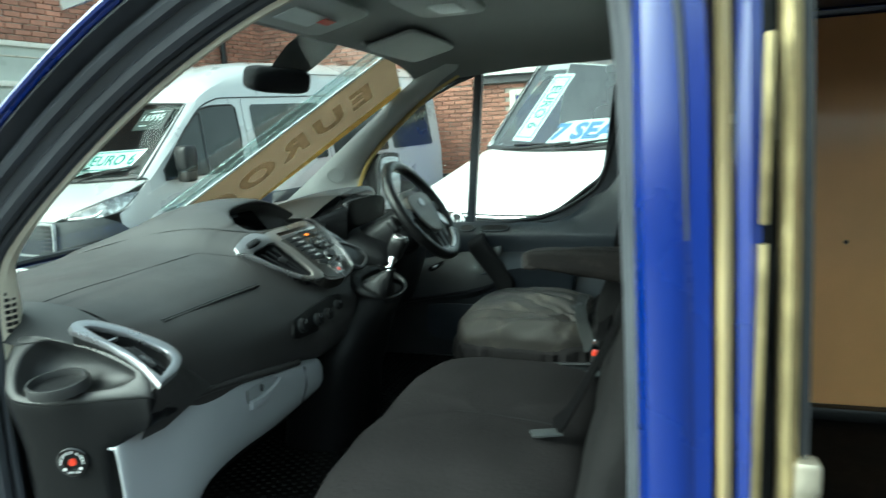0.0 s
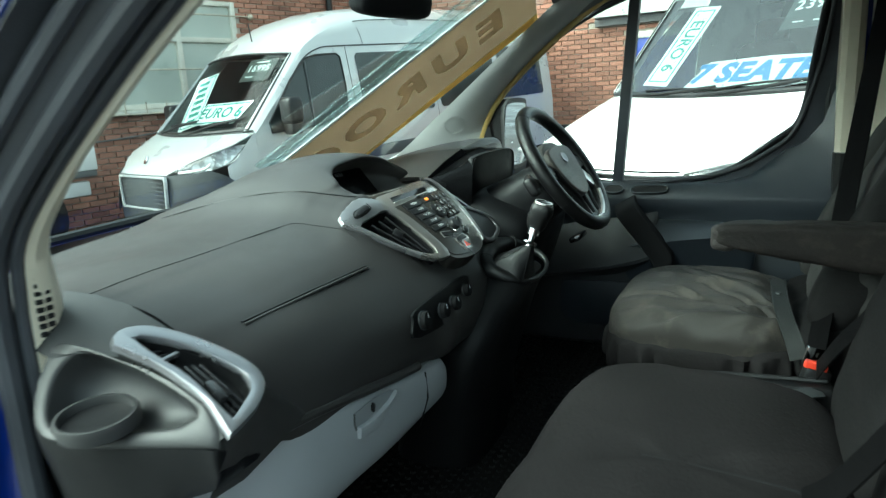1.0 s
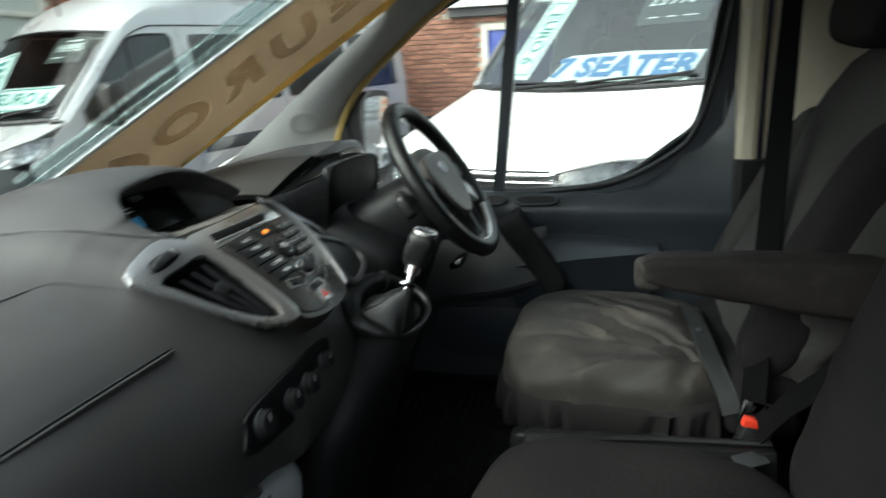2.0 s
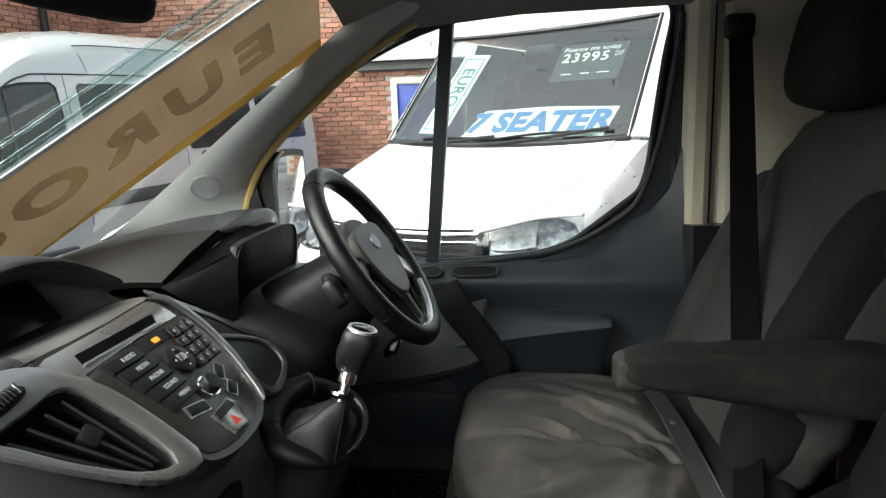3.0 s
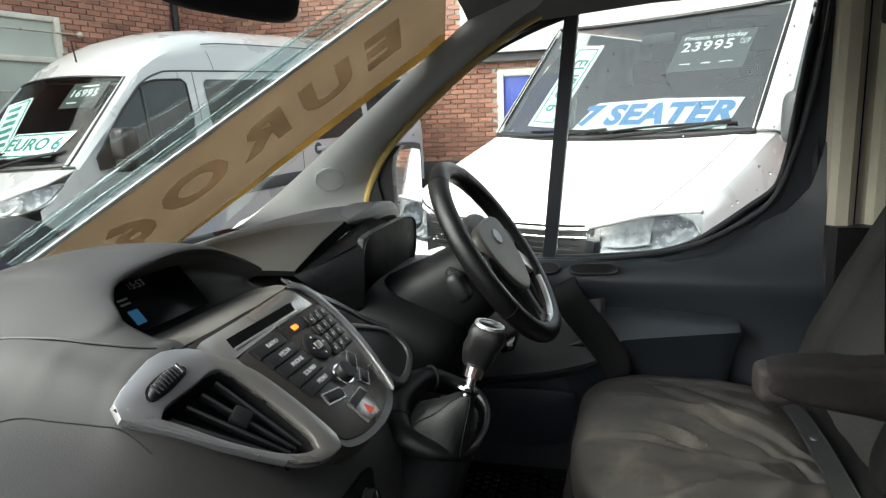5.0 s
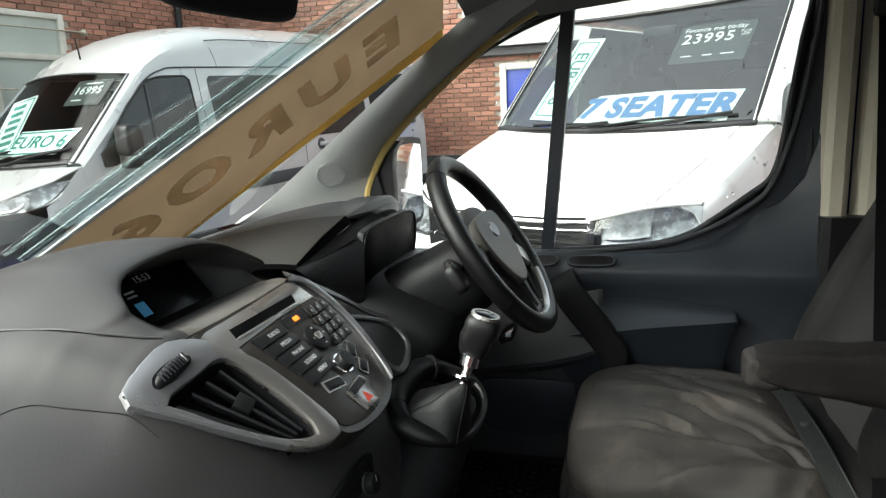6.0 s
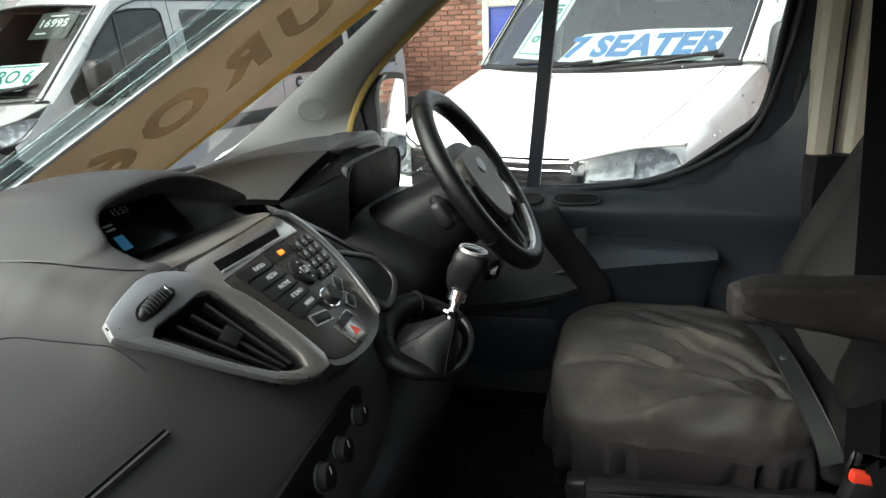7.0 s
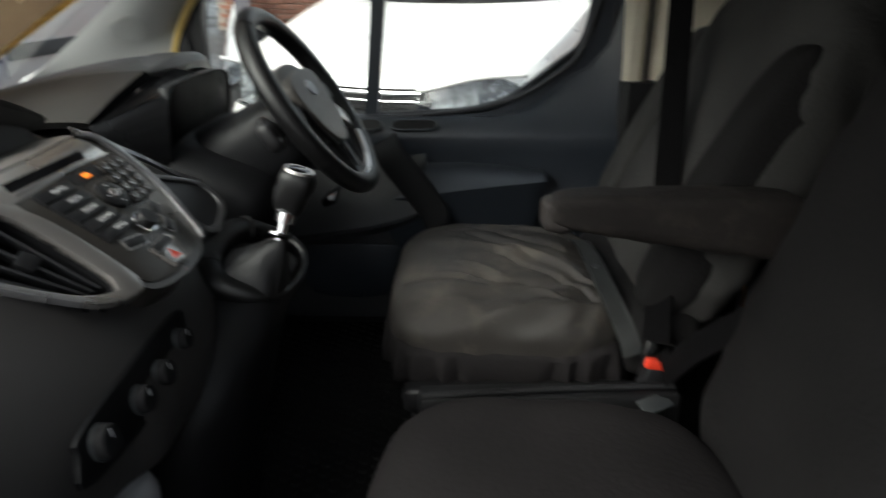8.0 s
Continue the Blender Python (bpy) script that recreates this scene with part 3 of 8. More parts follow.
def sheet(m, pts, lift=0.0, depth=0.01, bevel=0.0):
    """A thin plate through coplanar points in the frame m, raised along its normal."""
    pts = [m @ Vector(p) for p in pts]
    u = (pts[1] - pts[0])
    f = basis(pts[0], u, pts[-1] - pts[0])
    inv = f.inverted()
    return prism([(q.x, q.y) for q in (inv @ p for p in pts)], f @ Matrix.Translation((0, 0, lift)), depth, bevel)


def hood(m, rows, n=8):
    """A crowned panel, alike on both sides: rows of (centre y, centre z, edge x, edge y, edge z)."""
    return [[m @ V(xe * a, yc + (ye - yc) * a * a, zc + (ze - zc) * abs(a) ** 2.4) for a in np.linspace(-1, 1, 2 * n + 1)] for yc, zc, xe, ye, ze in rows]


def patch(m, top, bottom, s=1, bulge=0.0, n=4):
    """A skin between two edges, alike in points; s mirrors it."""
    a, b = spline([V(*p) for p in top], 4), spline([V(*p) for p in bottom], 4)
    rows = []
    for k in range(n + 1):
        t = k / n
        rows.append([m @ V(s * (p.x + (q.x - p.x) * t + bulge * 4 * t * (1 - t)), p.y + (q.y - p.y) * t - bulge * 4 * t * (1 - t), p.z + (q.z - p.z) * t) for p, q in zip(a, b)])
    return loft(rows)


# white seven-seat van, nose towards the driver's window
VWP = V(0.10, 6.07, -0.01)
VW = Matrix.Translation(VWP) @ pose(0, 0, 0, 0, 0, -29.4)


def vw_screen(x, t, back=0.0):
    """A point of the white van's windscreen: x across, t from cowl to roof."""
    return V(x, -0.03 + 0.72 * t - 0.09 * (1 - (x / 0.88) ** 2) + back, 1.385 - 0.03 * (1 - (x / 0.88) ** 2) + 0.75 * t)


def seven_seater():
    v = thing("white_van", "white seven-seat van, wet with rain, price board in windscreen", "van", at=VWP)
    m = Matrix.Translation(-VWP) @ VW

    def add(name, bm, material, parent=None, label=""):
        return part(name, bm, material, parent or v, label)

    edge = [(-1.15, 0.985, 0.50, -1.085, 0.995), (-1.14, 1.02, 0.60, -1.05, 1.024), (-1.07, 1.08, 0.75, -0.945, 1.062), (-0.93, 1.145, 0.775, -0.80, 1.12), (-0.70, 1.215, 0.79, -0.58, 1.19),
            (-0.40, 1.285, 0.80, -0.32, 1.28), (-0.13, 1.345, 0.805, -0.06, 1.375)]
    add("bonnet", thick(loft(hood(m, edge)), 0.01), M_WHITE)
    W = 0.97

    def side_x(z):
        return float(np.interp(z, [0.3, 0.5, 1.30, 1.7, 2.05, 2.16], [0.94, W, W, 0.92, 0.84, 0.78]))

    for s in (-1, 1):
        # wing: from the bonnet's edge over the shoulder to the sill
        rows = []
        for (yc, zc, xe, ye, ze), back in zip(edge[2:] + [(0, 0, 0.83, 0.10, 1.42)], (0.13, 0.07, 0.03, 0.0, 0.0, 0.0)):
            w = min(W, 0.93 + 0.06 * (ye + 1.0))
            rows.append([m @ V(s * x, ye + back * f + dy, z) for x, f, dy, z in ((xe + 0.006, 0, 0, ze - 0.004), (xe + (w - xe) * 0.5, 0.45, 0, ze - 0.016), (xe + (w - xe) * 0.85, 0.8, 0.0, ze - 0.045), (w, 1.0, 0.0, ze - 0.11), (w, 1.0, 0.02, 0.75), (w - 0.02, 1.0, 0.04, 0.40))])
        add("wing", thick(loft(rows), 0.01), M_WHITE)
        lt = [(0.505, -1.096, 0.985), (0.62, -1.052, 1.014), (0.76, -0.955, 1.048), (0.93, -0.825, 1.058)]
        lb = [(0.50, -1.112, 0.845), (0.64, -1.085, 0.82), (0.80, -1.0, 0.835), (0.94, -0.84, 0.955)]
        lamp = add("headlamp", patch(m, lt, lb, s, 0.012), M_LAMPGLASS)
        add("lamp_reflector", patch(m @ Matrix.Translation((0, 0.035, 0)), lt, lb, s, -0.02), M_LAMP, lamp)
        add("running_light", tube([m @ V(s * x, y - 0.006, z) for x, y, z in spline([V(*p) for p in lt], 4)], 0.011, 8), M_WHITE, lamp)
        add("lamp_module", patch(m @ Matrix.Translation((0, 0.016, 0)), [(0.57, -1.068, 0.985), (0.66, -1.02, 1.01), (0.76, -0.945, 1.03)], [(0.57, -1.08, 0.895), (0.66, -1.045, 0.895), (0.76, -0.985, 0.91)], s, -0.01), M_LAMPGREY, lamp)
        add("lamp_rim", tube([m @ V(s * x, y - 0.004, z) for x, y, z in spline([V(*p) for p in lb], 4)], 0.006, 6), M_DKGREY, lamp)
        # screen pillar, side glass, door
        pil = [[m @ (vw_screen(s * (0.86 - 0.05 * t), t) + V(0, -0.012, 0.01)), m @ (vw_screen(s * (0.90 - 0.06 * t), t) + V(0, 0.0, 0.012)), m @ (vw_screen(s * (0.945 - 0.075 * t), t) + V(0, 0.05, 0.0)),
                m @ (vw_screen(s * (0.965 - 0.085 * t), t) + V(0, 0.13, -0.02))] for t in np.linspace(0, 1.04, 8)]
        add("pillar", thick(loft(pil), 0.02), M_WHITE)
        add("side_window", loft([[m @ V(s * (side_x(z) - 0.012), y0, z), m @ V(s * (side_x(z) - 0.012), 1.05, z)] for y0, z in ((0.06, 1.37), (0.30, 1.60), (0.52, 1.80), (0.76, 2.0))]), M_TINT)
        body_rows = [[m @ V(s * side_x(z), y, z) for z in (0.36, 0.6, 1.0, 1.30, 1.36)] for y in (0.10, 0.5, 1.05, 2.5, 3.7)]
        add("body_side", thick(loft(body_rows), 0.015), M_WHITE)
        add("rear_side", thick(loft([[m @ V(s * side_x(z), y, z) for z in (1.36, 1.7, 2.05, 2.12)] for y in (1.05, 2.5, 3.7)]), 0.015), M_WHITE)
    mir = add("wing_mirror", cushion((0.17, 0.15, 0.27), m @ pose(1.08, 0.0, 1.45), 0.5, 0.6, 20, 12), M_DKGREY)
    add("mirror_arm", tube([m @ V(0.94, 0.14, 1.40), m @ V(1.06, 0.13, 1.38)], 0.035, 8), M_BLACK, mir)
    # roof
    roof = [(0.62, 2.135, 0.82, 0.70, 2.12), (0.72, 2.185, 0.83, 0.80, 2.15), (0.95, 2.22, 0.84, 1.0, 2.155), (1.6, 2.24, 0.84, 1.6, 2.155), (3.5, 2.24, 0.84, 3.5, 2.155), (3.7, 2.1, 0.82, 3.7, 2.05)]
    add("roof", thick(loft(hood(m, roof)), 0.02), M_WHITE)
    add("tail", box((1.9, 0.03, 1.7), m @ pose(0, 3.7, 1.2), 0.01), M_WHITE)
    # windscreen with its black border, cowl and wipers
    add("windscreen", loft([[m @ vw_screen(0.87 * a - 0.05 * a * t, t) for a in np.linspace(-1, 1, 13)] for t in np.linspace(0, 1, 6)]), M_GLASSV)
    rim = [m @ vw_screen(0.87 * a, 0.0, -0.004) for a in np.linspace(-1, 1, 9)] + [m @ vw_screen(0.87 - 0.05 * t, t, -0.004) for t in np.linspace(0.1, 1, 6)] \
        + [m @ vw_screen(0.82 * a, 1.0, -0.004) for a in np.linspace(0.9, -1, 9)] + [m @ vw_screen(-0.87 + 0.05 * t, t, -0.004) for t in np.linspace(0.9, 0.1, 6)]
    add("screen_seal", tube(rim, 0.017, 6, True), M_BLACK)
    add("cowl", thick(loft([[m @ V(0.86 * a, -0.155 + 0.09 * a * a, 1.348 + 0.03 * a * a) for a in np.linspace(-1, 1, 9)], [m @ vw_screen(0.86 * a, 0.03) for a in np.linspace(-1, 1, 9)]]), 0.008), M_BLACK)
    for x0, x1, t in ((-0.66, 0.02, 0.05), (-0.08, 0.74, 0.07)):
        w = add("wiper_arm", tube(spline([m @ vw_screen(x0, 0.0, -0.03), m @ vw_screen((x0 + x1) / 2, t * 0.6, -0.035), m @ vw_screen(x1, t + 0.02, -0.02)]), 0.011, 6), M_BLACK)
        add("blade", tube(spline([m @ vw_screen(x0 + 0.1, 0.045, -0.012), m @ vw_screen((x0 + x1) / 2, t + 0.01, -0.014), m @ vw_screen(x1 + 0.03, t, -0.012)]), 0.008, 6), M_BLACK, w)
    # inside
    for x in (-0.42, 0.42):
        add("cabin_seat", cushion((0.5, 0.2, 0.75), m @ pose(x, 1.25, 1.35), 0.4, 0.5, 20, 12), M_SEAT)
        add("cabin_headrest", cushion((0.26, 0.12, 0.2), m @ pose(x, 1.32, 1.80), 0.5, 0.5, 20, 12), M_SEAT)
    add("cabin_bulkhead", box((1.75, 0.03, 1.7), m @ pose(0, 2.2, 1.3)), M_GREYCONC)
    add("cabin_dash", cushion((1.66, 0.5, 0.2), m @ pose(0, 0.32, 1.26), 0.5, 0.3, 30, 10), M_DKGREY)
    add("cabin_mirror", cushion((0.24, 0.05, 0.07), m @ pose(0.0, 0.62, 1.98), 0.4, 0.4, 16, 10), M_BLACK)
    # front end
    for z, r, mt in ((0.974, 0.011, M_CHROME), (0.936, 0.005, M_CHROME)):
        add("chrome_strip", tube(spline([m @ V(-0.52, -1.098, z), m @ V(-0.3, -1.14, z - 0.006), m @ V(0, -1.158, z - 0.008), m @ V(0.3, -1.14, z - 0.006), m @ V(0.52, -1.098, z)]), r, 8), mt)
    for k in range(5):
        z = 0.925 - k * 0.03
        add("grille_bar", tube(spline([m @ V(-0.5, -1.095, z), m @ V(0, -1.148, z), m @ V(0.5, -1.095, z)]), 0.008, 6), M_BLACK)
    add("grille_back", box((1.10, 0.06, 0.24), m @ pose(0, -1.075, 0.86), 0.01), M_BLACK)
    bd = add("badge", lathe([(0.0, 0.0), (0.068, 0.0), (0.076, 0.01), (0.076, 0.02), (0.0, 0.022)], m @ pose(-0.13, -1.15, 0.915, 90), 28), M_BLACK)
    bring = [m @ V(-0.13 + 0.07 * math.cos(a), -1.175, 0.915 + 0.07 * math.sin(a)) for a in np.linspace(0, math.tau, 24, endpoint=False)]
    add("badge_ring", tube(bring, 0.007, 6, True), M_WHITEINK, bd)
    for x0, z0, x1, z1 in ((-0.045, 0.05, -0.018, -0.05), (-0.018, -0.05, 0.0, 0.02), (0.0, 0.02, 0.018, -0.05), (0.018, -0.05, 0.045, 0.05)):
        add("badge_bar", tube([m @ V(-0.13 + x0, -1.175, 0.915 + z0), m @ V(-0.13 + x1, -1.175, 0.915 + z1)], 0.007, 6), M_WHITEINK, bd)
    brows = []
    for z, k in ((0.80, -0.02), (0.75, 0.02), (0.62, 0.03), (0.45, 0.0), (0.32, -0.08)):
        brows.append([m @ V(x, y - k, z) for x, y in ((-0.96, -0.78), (-0.9, -0.93), (-0.72, -1.05), (-0.4, -1.13), (0, -1.16), (0.4, -1.13), (0.72, -1.05), (0.9, -0.93), (0.96, -0.78))])
    add("bumper", thick(loft(brows), 0.02), M_WHITE)
    add("number_plate", box((0.52, 0.012, 0.11), m @ pose(0, -1.20, 0.58), 0.003), M_CARD)
    for s in (-1, 1):
        wheel_at(v, m @ V(s * 0.86, -0.35, 0.34), (m.to_3x3() @ V(1, 0, 0)))
        wheel_at(v, m @ V(s * 0.86, 2.75, 0.36), (m.to_3x3() @ V(1, 0, 0)))
    return v


seven_seater()


def cards_in_white_van():
    """Price board and banners that lie behind the windscreen."""
    up = (VW.to_3x3() @ V(0, 0.72, 0.75)).normalized()
    right = (VW.to_3x3() @ V(1, 0, 0)).normalized()

    def on(x, t, back=0.035):
        return VW @ vw_screen(x, t, back)

    b = thing("seater_banner", "white banner with blue italic words seven seater", "sign")
    m = basis(on(0.25, 0.165, 0.05), right, up)
    part("board", prism([(-0.53, -0.115), (0.46, -0.115), (0.50, 0.115), (0.03, 0.135), (-0.42, 0.118)], m, 0.003), M_CARD, b)
    letters("7 SEATER", 0.222, m @ Matrix.Translation((-0.018, 0.002, 0.005)), M_INKBLUE, b, bold=0.011, shear=0.18, stretch=1.03, spacing=1.04)
    e = thing("euro_banner", "white card printed EURO 6 standing along windscreen edge", "sign")
    em = basis(on(-0.50, 0.45), up + right * 0.10, -right)
    part("board", prism([(-0.38, -0.11), (0.38, -0.11), (0.38, 0.11), (-0.38, 0.11)], em, 0.003), M_CARD, e)
    part("border", ring([(-0.345, -0.085), (0.345, -0.085), (0.345, 0.085), (-0.345, 0.085)], [(-0.335, -0.075), (0.335, -0.075), (0.335, 0.075), (-0.335, 0.075)], em @ Matrix.Translation((0, 0, 0.004)), 0.001), M_INKGREEN, e)
    letters("EURO 6", 0.145, em @ Matrix.Translation((0, 0, 0.005)) @ pose(0, 0, 0, 0, 0, 180), M_INKGREEN, e, bold=0.002)
    p = thing("price_board", "dark price board with white figures 23995", "sign")
    pm = basis(on(0.44, 0.66), right, up)
    part("board", prism([(-0.23, -0.17), (0.23, -0.17), (0.23, 0.16), (-0.23, 0.16)], pm, 0.003), M_PRICE, p)
    letters("23995", 0.115, pm @ Matrix.Translation((-0.035, 0.035, 0.005)), M_WHITEINK, p, spacing=1.15, bold=0.0015)
    letters("Finance me today", 0.055, pm @ Matrix.Translation((-0.01, 0.115, 0.005)), M_WHITEINK, p)
    letters("PLUS\nVAT", 0.028, pm @ Matrix.Translation((0.185, 0.05, 0.005)), M_WHITEINK, p)
    for x, w in ((-0.13, 0.07), (0.0, 0.06), (0.12, 0.08)):
        part("print_bar", box((w, 0.008, 0.001), pm @ pose(x, -0.11, 0.005)), M_WHITEINK, p)


cards_in_white_van()

# tall pale silver minibus along the side wall
PGP = V(-5.1, 5.75, 0.0)
PG = Matrix.Translation(PGP) @ pose(0, 0, 0, 0, 0, -14) @ pose(0, 0, 0, 1.9)


def bus_screen(x, t, back=0.0):
    """A point of the minibus windscreen: x across, t from cowl to roof."""
    k = 1 - (x / 0.86) ** 2
    return V(x, 0.70 + 0.72 * t - (0.20 - 0.05 * t) * k + back, 1.215 + 0.685 * t + (-0.02 + 0.07 * t) * k)


def minibus():
    v = thing("minibus", "tall pale silver minibus parked along the brick wall", "van", at=PGP)
    m = Matrix.Translation(-PGP) @ PG

    def add(name, bm, material, parent=None, label=""):
        return part(name, bm, material, parent or v, label)

    W = 0.97

    def side_x(z):
        return float(np.interp(z, [0.35, 0.5, 1.19, 1.6, 1.95, 2.1, 2.24], [0.95, W, W - 0.003, 0.912, 0.865, 0.84, 0.80]))

    fr_ = (0.0, 0.05, 0.13, 0.26, 0.42, 0.60, 0.80, 1.0)
    # roof and both sides behind the windscreen, one skin
    rows = []
    for yc, zc, yo, zo in ((1.275, 1.955, 1.425, 1.905), (1.40, 2.075, 1.53, 1.985), (1.60, 2.195, 1.70, 2.075), (1.86, 2.30, 1.93, 2.16), (2.2, 2.385, 2.24, 2.215), (2.7, 2.435, 2.7, 2.24), (4.0, 2.45, 4.0, 2.24),
                           (5.9, 2.45, 5.9, 2.24), (6.1, 2.40, 6.1, 2.19), (6.16, 2.25, 6.16, 2.05)):
        xo = side_x(zo) - 0.03
        half = [V(xo * a, yc + (yo - yc) * a * a, zc + (zo - zc) * a ** 3) for a in np.linspace(0, 1, 8)]
        half += [V(side_x(z), yo, z) for z in (zo + (0.42 - zo) * f for f in fr_[1:])]
        rows.append([m @ V(-p.x, p.y, p.z) for p in reversed(half[1:])] + [m @ p for p in half])
    shell = loft(rows)
    shell.faces.new([shell.verts[len(rows[0]) * (len(rows) - 1) + i] for i in range(len(rows[0]))]) if shell.verts.ensure_lookup_table() is None else None
    add("body", thick(shell, 0.02), M_SILVERWHITE)
    # bonnet
    edge = [(-0.03, 0.875, 0.46, 0.0, 0.872), (0.01, 0.93, 0.52, 0.07, 0.915), (0.10, 1.0, 0.66, 0.18, 0.98), (0.24, 1.065, 0.80, 0.32, 1.045), (0.38, 1.125, 0.90, 0.47, 1.095), (0.52, 1.185, 0.95, 0.69, 1.185)]
    add("bonnet", thick(loft(hood(m, edge)), 0.01), M_SILVERWHITE)
    for s in (-1, 1):
        # cab side below and before the windscreen pillar
        cab = []
        for y in (0.70, 0.85, 1.0, 1.2, 1.425):
            zt = 1.215 + (y - 0.70) * 0.95
            pts = [V(s * (side_x(zt) - 0.035), y, zt)] + [V(s * (side_x(z) - 0.0), y, z) for z in (zt + (0.42 - zt) * f for f in fr_[1:])]
            cab.append([m @ p for p in pts])
        add("cab_side", thick(loft(cab), 0.015), M_SILVERWHITE)
        add("pillar", thick(loft([[m @ (bus_screen(s * (0.83 - 0.06 * t), t) + V(0, -0.01, 0.008)), m @ (bus_screen(s * (0.875 - 0.055 * t), t) + V(0, 0.01, 0.008)), m @ (bus_screen(s * (0.93 - 0.075 * t), t) + V(0, 0.03, 0.0))] for t in np.linspace(-0.02, 1.03, 8)]), 0.02), M_SILVERWHITE)
        add("wing", thick(patch(m, [(0.93, 0.37, 0.905), (0.95, 0.48, 0.98), (0.955, 0.585, 1.09), (0.955, 0.71, 1.20)], [(0.955, 0.37, 0.72), (0.965, 0.48, 0.74), (W, 0.585, 0.76), (W, 0.71, 0.80)], s, 0.006), 0.01), M_SILVERWHITE)
        lt = [(0.505, 0.055, 0.905), (0.66, 0.172, 0.968), (0.80, 0.312, 1.033), (0.89, 0.45, 1.08), (0.94, 0.575, 1.092)]
        lb = [(0.52, 0.06, 0.868), (0.69, 0.17, 0.868), (0.84, 0.28, 0.89), (0.935, 0.42, 0.955), (0.952, 0.57, 1.075)]
        lamp = add("headlamp", patch(m, lt, lb, s, 0.01), M_LAMPGLASS)
        add("lamp_reflector", patch(m @ Matrix.Translation((0, 0.03, 0)), lt, lb, s, -0.015), M_LAMP, lamp)
        bar = [V(s * x, y - 0.004, z) for x, y, z in ((0.56, 0.085, 0.885), (0.68, 0.150, 0.893), (0.78, 0.215, 0.905), (0.815, 0.262, 0.940), (0.83, 0.31, 0.985))]
        add("lamp_bar", tube([m @ p for p in spline(bar, 4)], 0.013, 8), M_WHITE, lamp, "white daytime lamp bar")
        for x, y, z, r in ((0.70, 0.185, 0.915, 0.034), (0.81, 0.27, 0.955, 0.042)):
            add("lamp_bowl", lathe([(0.0, 0.0), (r, 0.0), (r * 1.15, 0.014), (0.0, 0.018)], m @ pose(s * x, y, z, 78, 0, s * 38), 18), M_LAMPGREY, lamp)
        add("lamp_rim", tube([m @ V(s * x, y - 0.002, z) for x, y, z in spline([V(*p) for p in lb], 4)], 0.006, 6), M_DKGREY, lamp)
        # door glass
        gx = [m @ V(s * (side_x(z) + 0.006), y, z) for y, z in ((0.885, 1.165), (0.88, 1.26), (1.22, 1.64), (1.40, 1.80), (1.50, 1.855), (1.62, 1.88), (1.90, 1.885), (1.945, 1.85), (1.95, 1.55), (1.90, 1.20), (1.86, 1.175))]
        gb = bmesh.new()
        gb.faces.new([gb.verts.new(p) for p in gx])
        bmesh.ops.triangulate(gb, faces=gb.faces[:])
        win = add("cab_window", gb, M_DARKPANE)
        add("window_seal", tube(gx, 0.011, 6, True), M_BLACK, win)
        add("window_divider", tube([m @ V(s * (side_x(z) + 0.010), y, z) for y, z in ((1.42, 1.17), (1.45, 1.83))], 0.012, 6), M_DKGREY, win)
        for y0, y1 in ((2.16, 3.35), (3.48, 4.7), (4.82, 5.9)):
            q = [m @ V(s * (side_x(z) + 0.006), y, z) for y, z in ((y0, 1.22), (y0 + 0.03, 1.19), (y1 - 0.03, 1.19), (y1, 1.22), (y1, 1.6), (y1, 1.85), (y1 - 0.04, 1.885), (y0 + 0.04, 1.885), (y0, 1.85), (y0, 1.6))]
            gb = bmesh.new()
            gb.faces.new([gb.verts.new(p) for p in q])
            bmesh.ops.triangulate(gb, faces=gb.faces[:])
            add("side_window", gb, M_DARKPANE)
        add("roof_gutter", tube(spline([m @ V(s * (side_x(z) + 0.004), y, z) for y, z in ((1.03, 1.42), (1.25, 1.66), (1.44, 1.84), (1.66, 1.94), (2.0, 1.965), (4.0, 1.97), (6.0, 1.97))], 4), 0.008, 6), M_DKGREY)
        add("roof_seam", tube(spline([m @ V(s * (side_x(z) - 0.018), y, z) for y, z in ((2.28, 2.225), (2.7, 2.245), (4.0, 2.245), (5.9, 2.245))], 3), 0.006, 6), M_DKGREY)
        add("roof_joint", tube([m @ V(s * (side_x(z) + 0.004), y, z) for y, z in ((2.29, 2.16), (2.31, 2.08), (2.33, 1.97))], 0.002, 6), M_DKGREY)
        for y, z0, z1 in ((2.05, 0.6, 1.95), (3.42, 0.6, 1.95)):
            add("door_gap", tube([m @ V(s * (side_x(z) + 0.001), y, z) for z in np.linspace(z0, z1, 6)], 0.003, 6), M_BLACK)
        hd = add("door_handle", box((0.04, 0.15, 0.05), m @ pose(s * (W + 0.012), 3.74, 1.09), 0.012), M_SILVERWHITE)
        add("handle_recess", lathe([(0, 0), (0.07, 0), (0.065, 0.006), (0, 0.006)], m @ basis((s * (W - 0.001), 3.70, 1.09), (0, 1, 0), (0, 0, 1)), 16), M_DKGREY, hd)
        add("cab_handle", box((0.03, 0.16, 0.045), m @ pose(s * (W + 0.012), 1.90, 1.02), 0.012), M_SILVERWHITE)
        mir = add("door_mirror", cushion((0.20, 0.17, 0.26), m @ pose(s * 1.12, 1.04, 1.36), 0.4, 0.5, 20, 14), M_BLACK)
        add("mirror_lower", cushion((0.17, 0.14, 0.13), m @ pose(s * 1.10, 1.05, 1.19), 0.4, 0.5, 20, 14), M_BLACK, mir)
        add("mirror_arm", tube([m @ V(s * 0.96, 1.12, 1.24), m @ V(s * 1.08, 1.06, 1.27)], 0.04, 8), M_BLACK, mir)
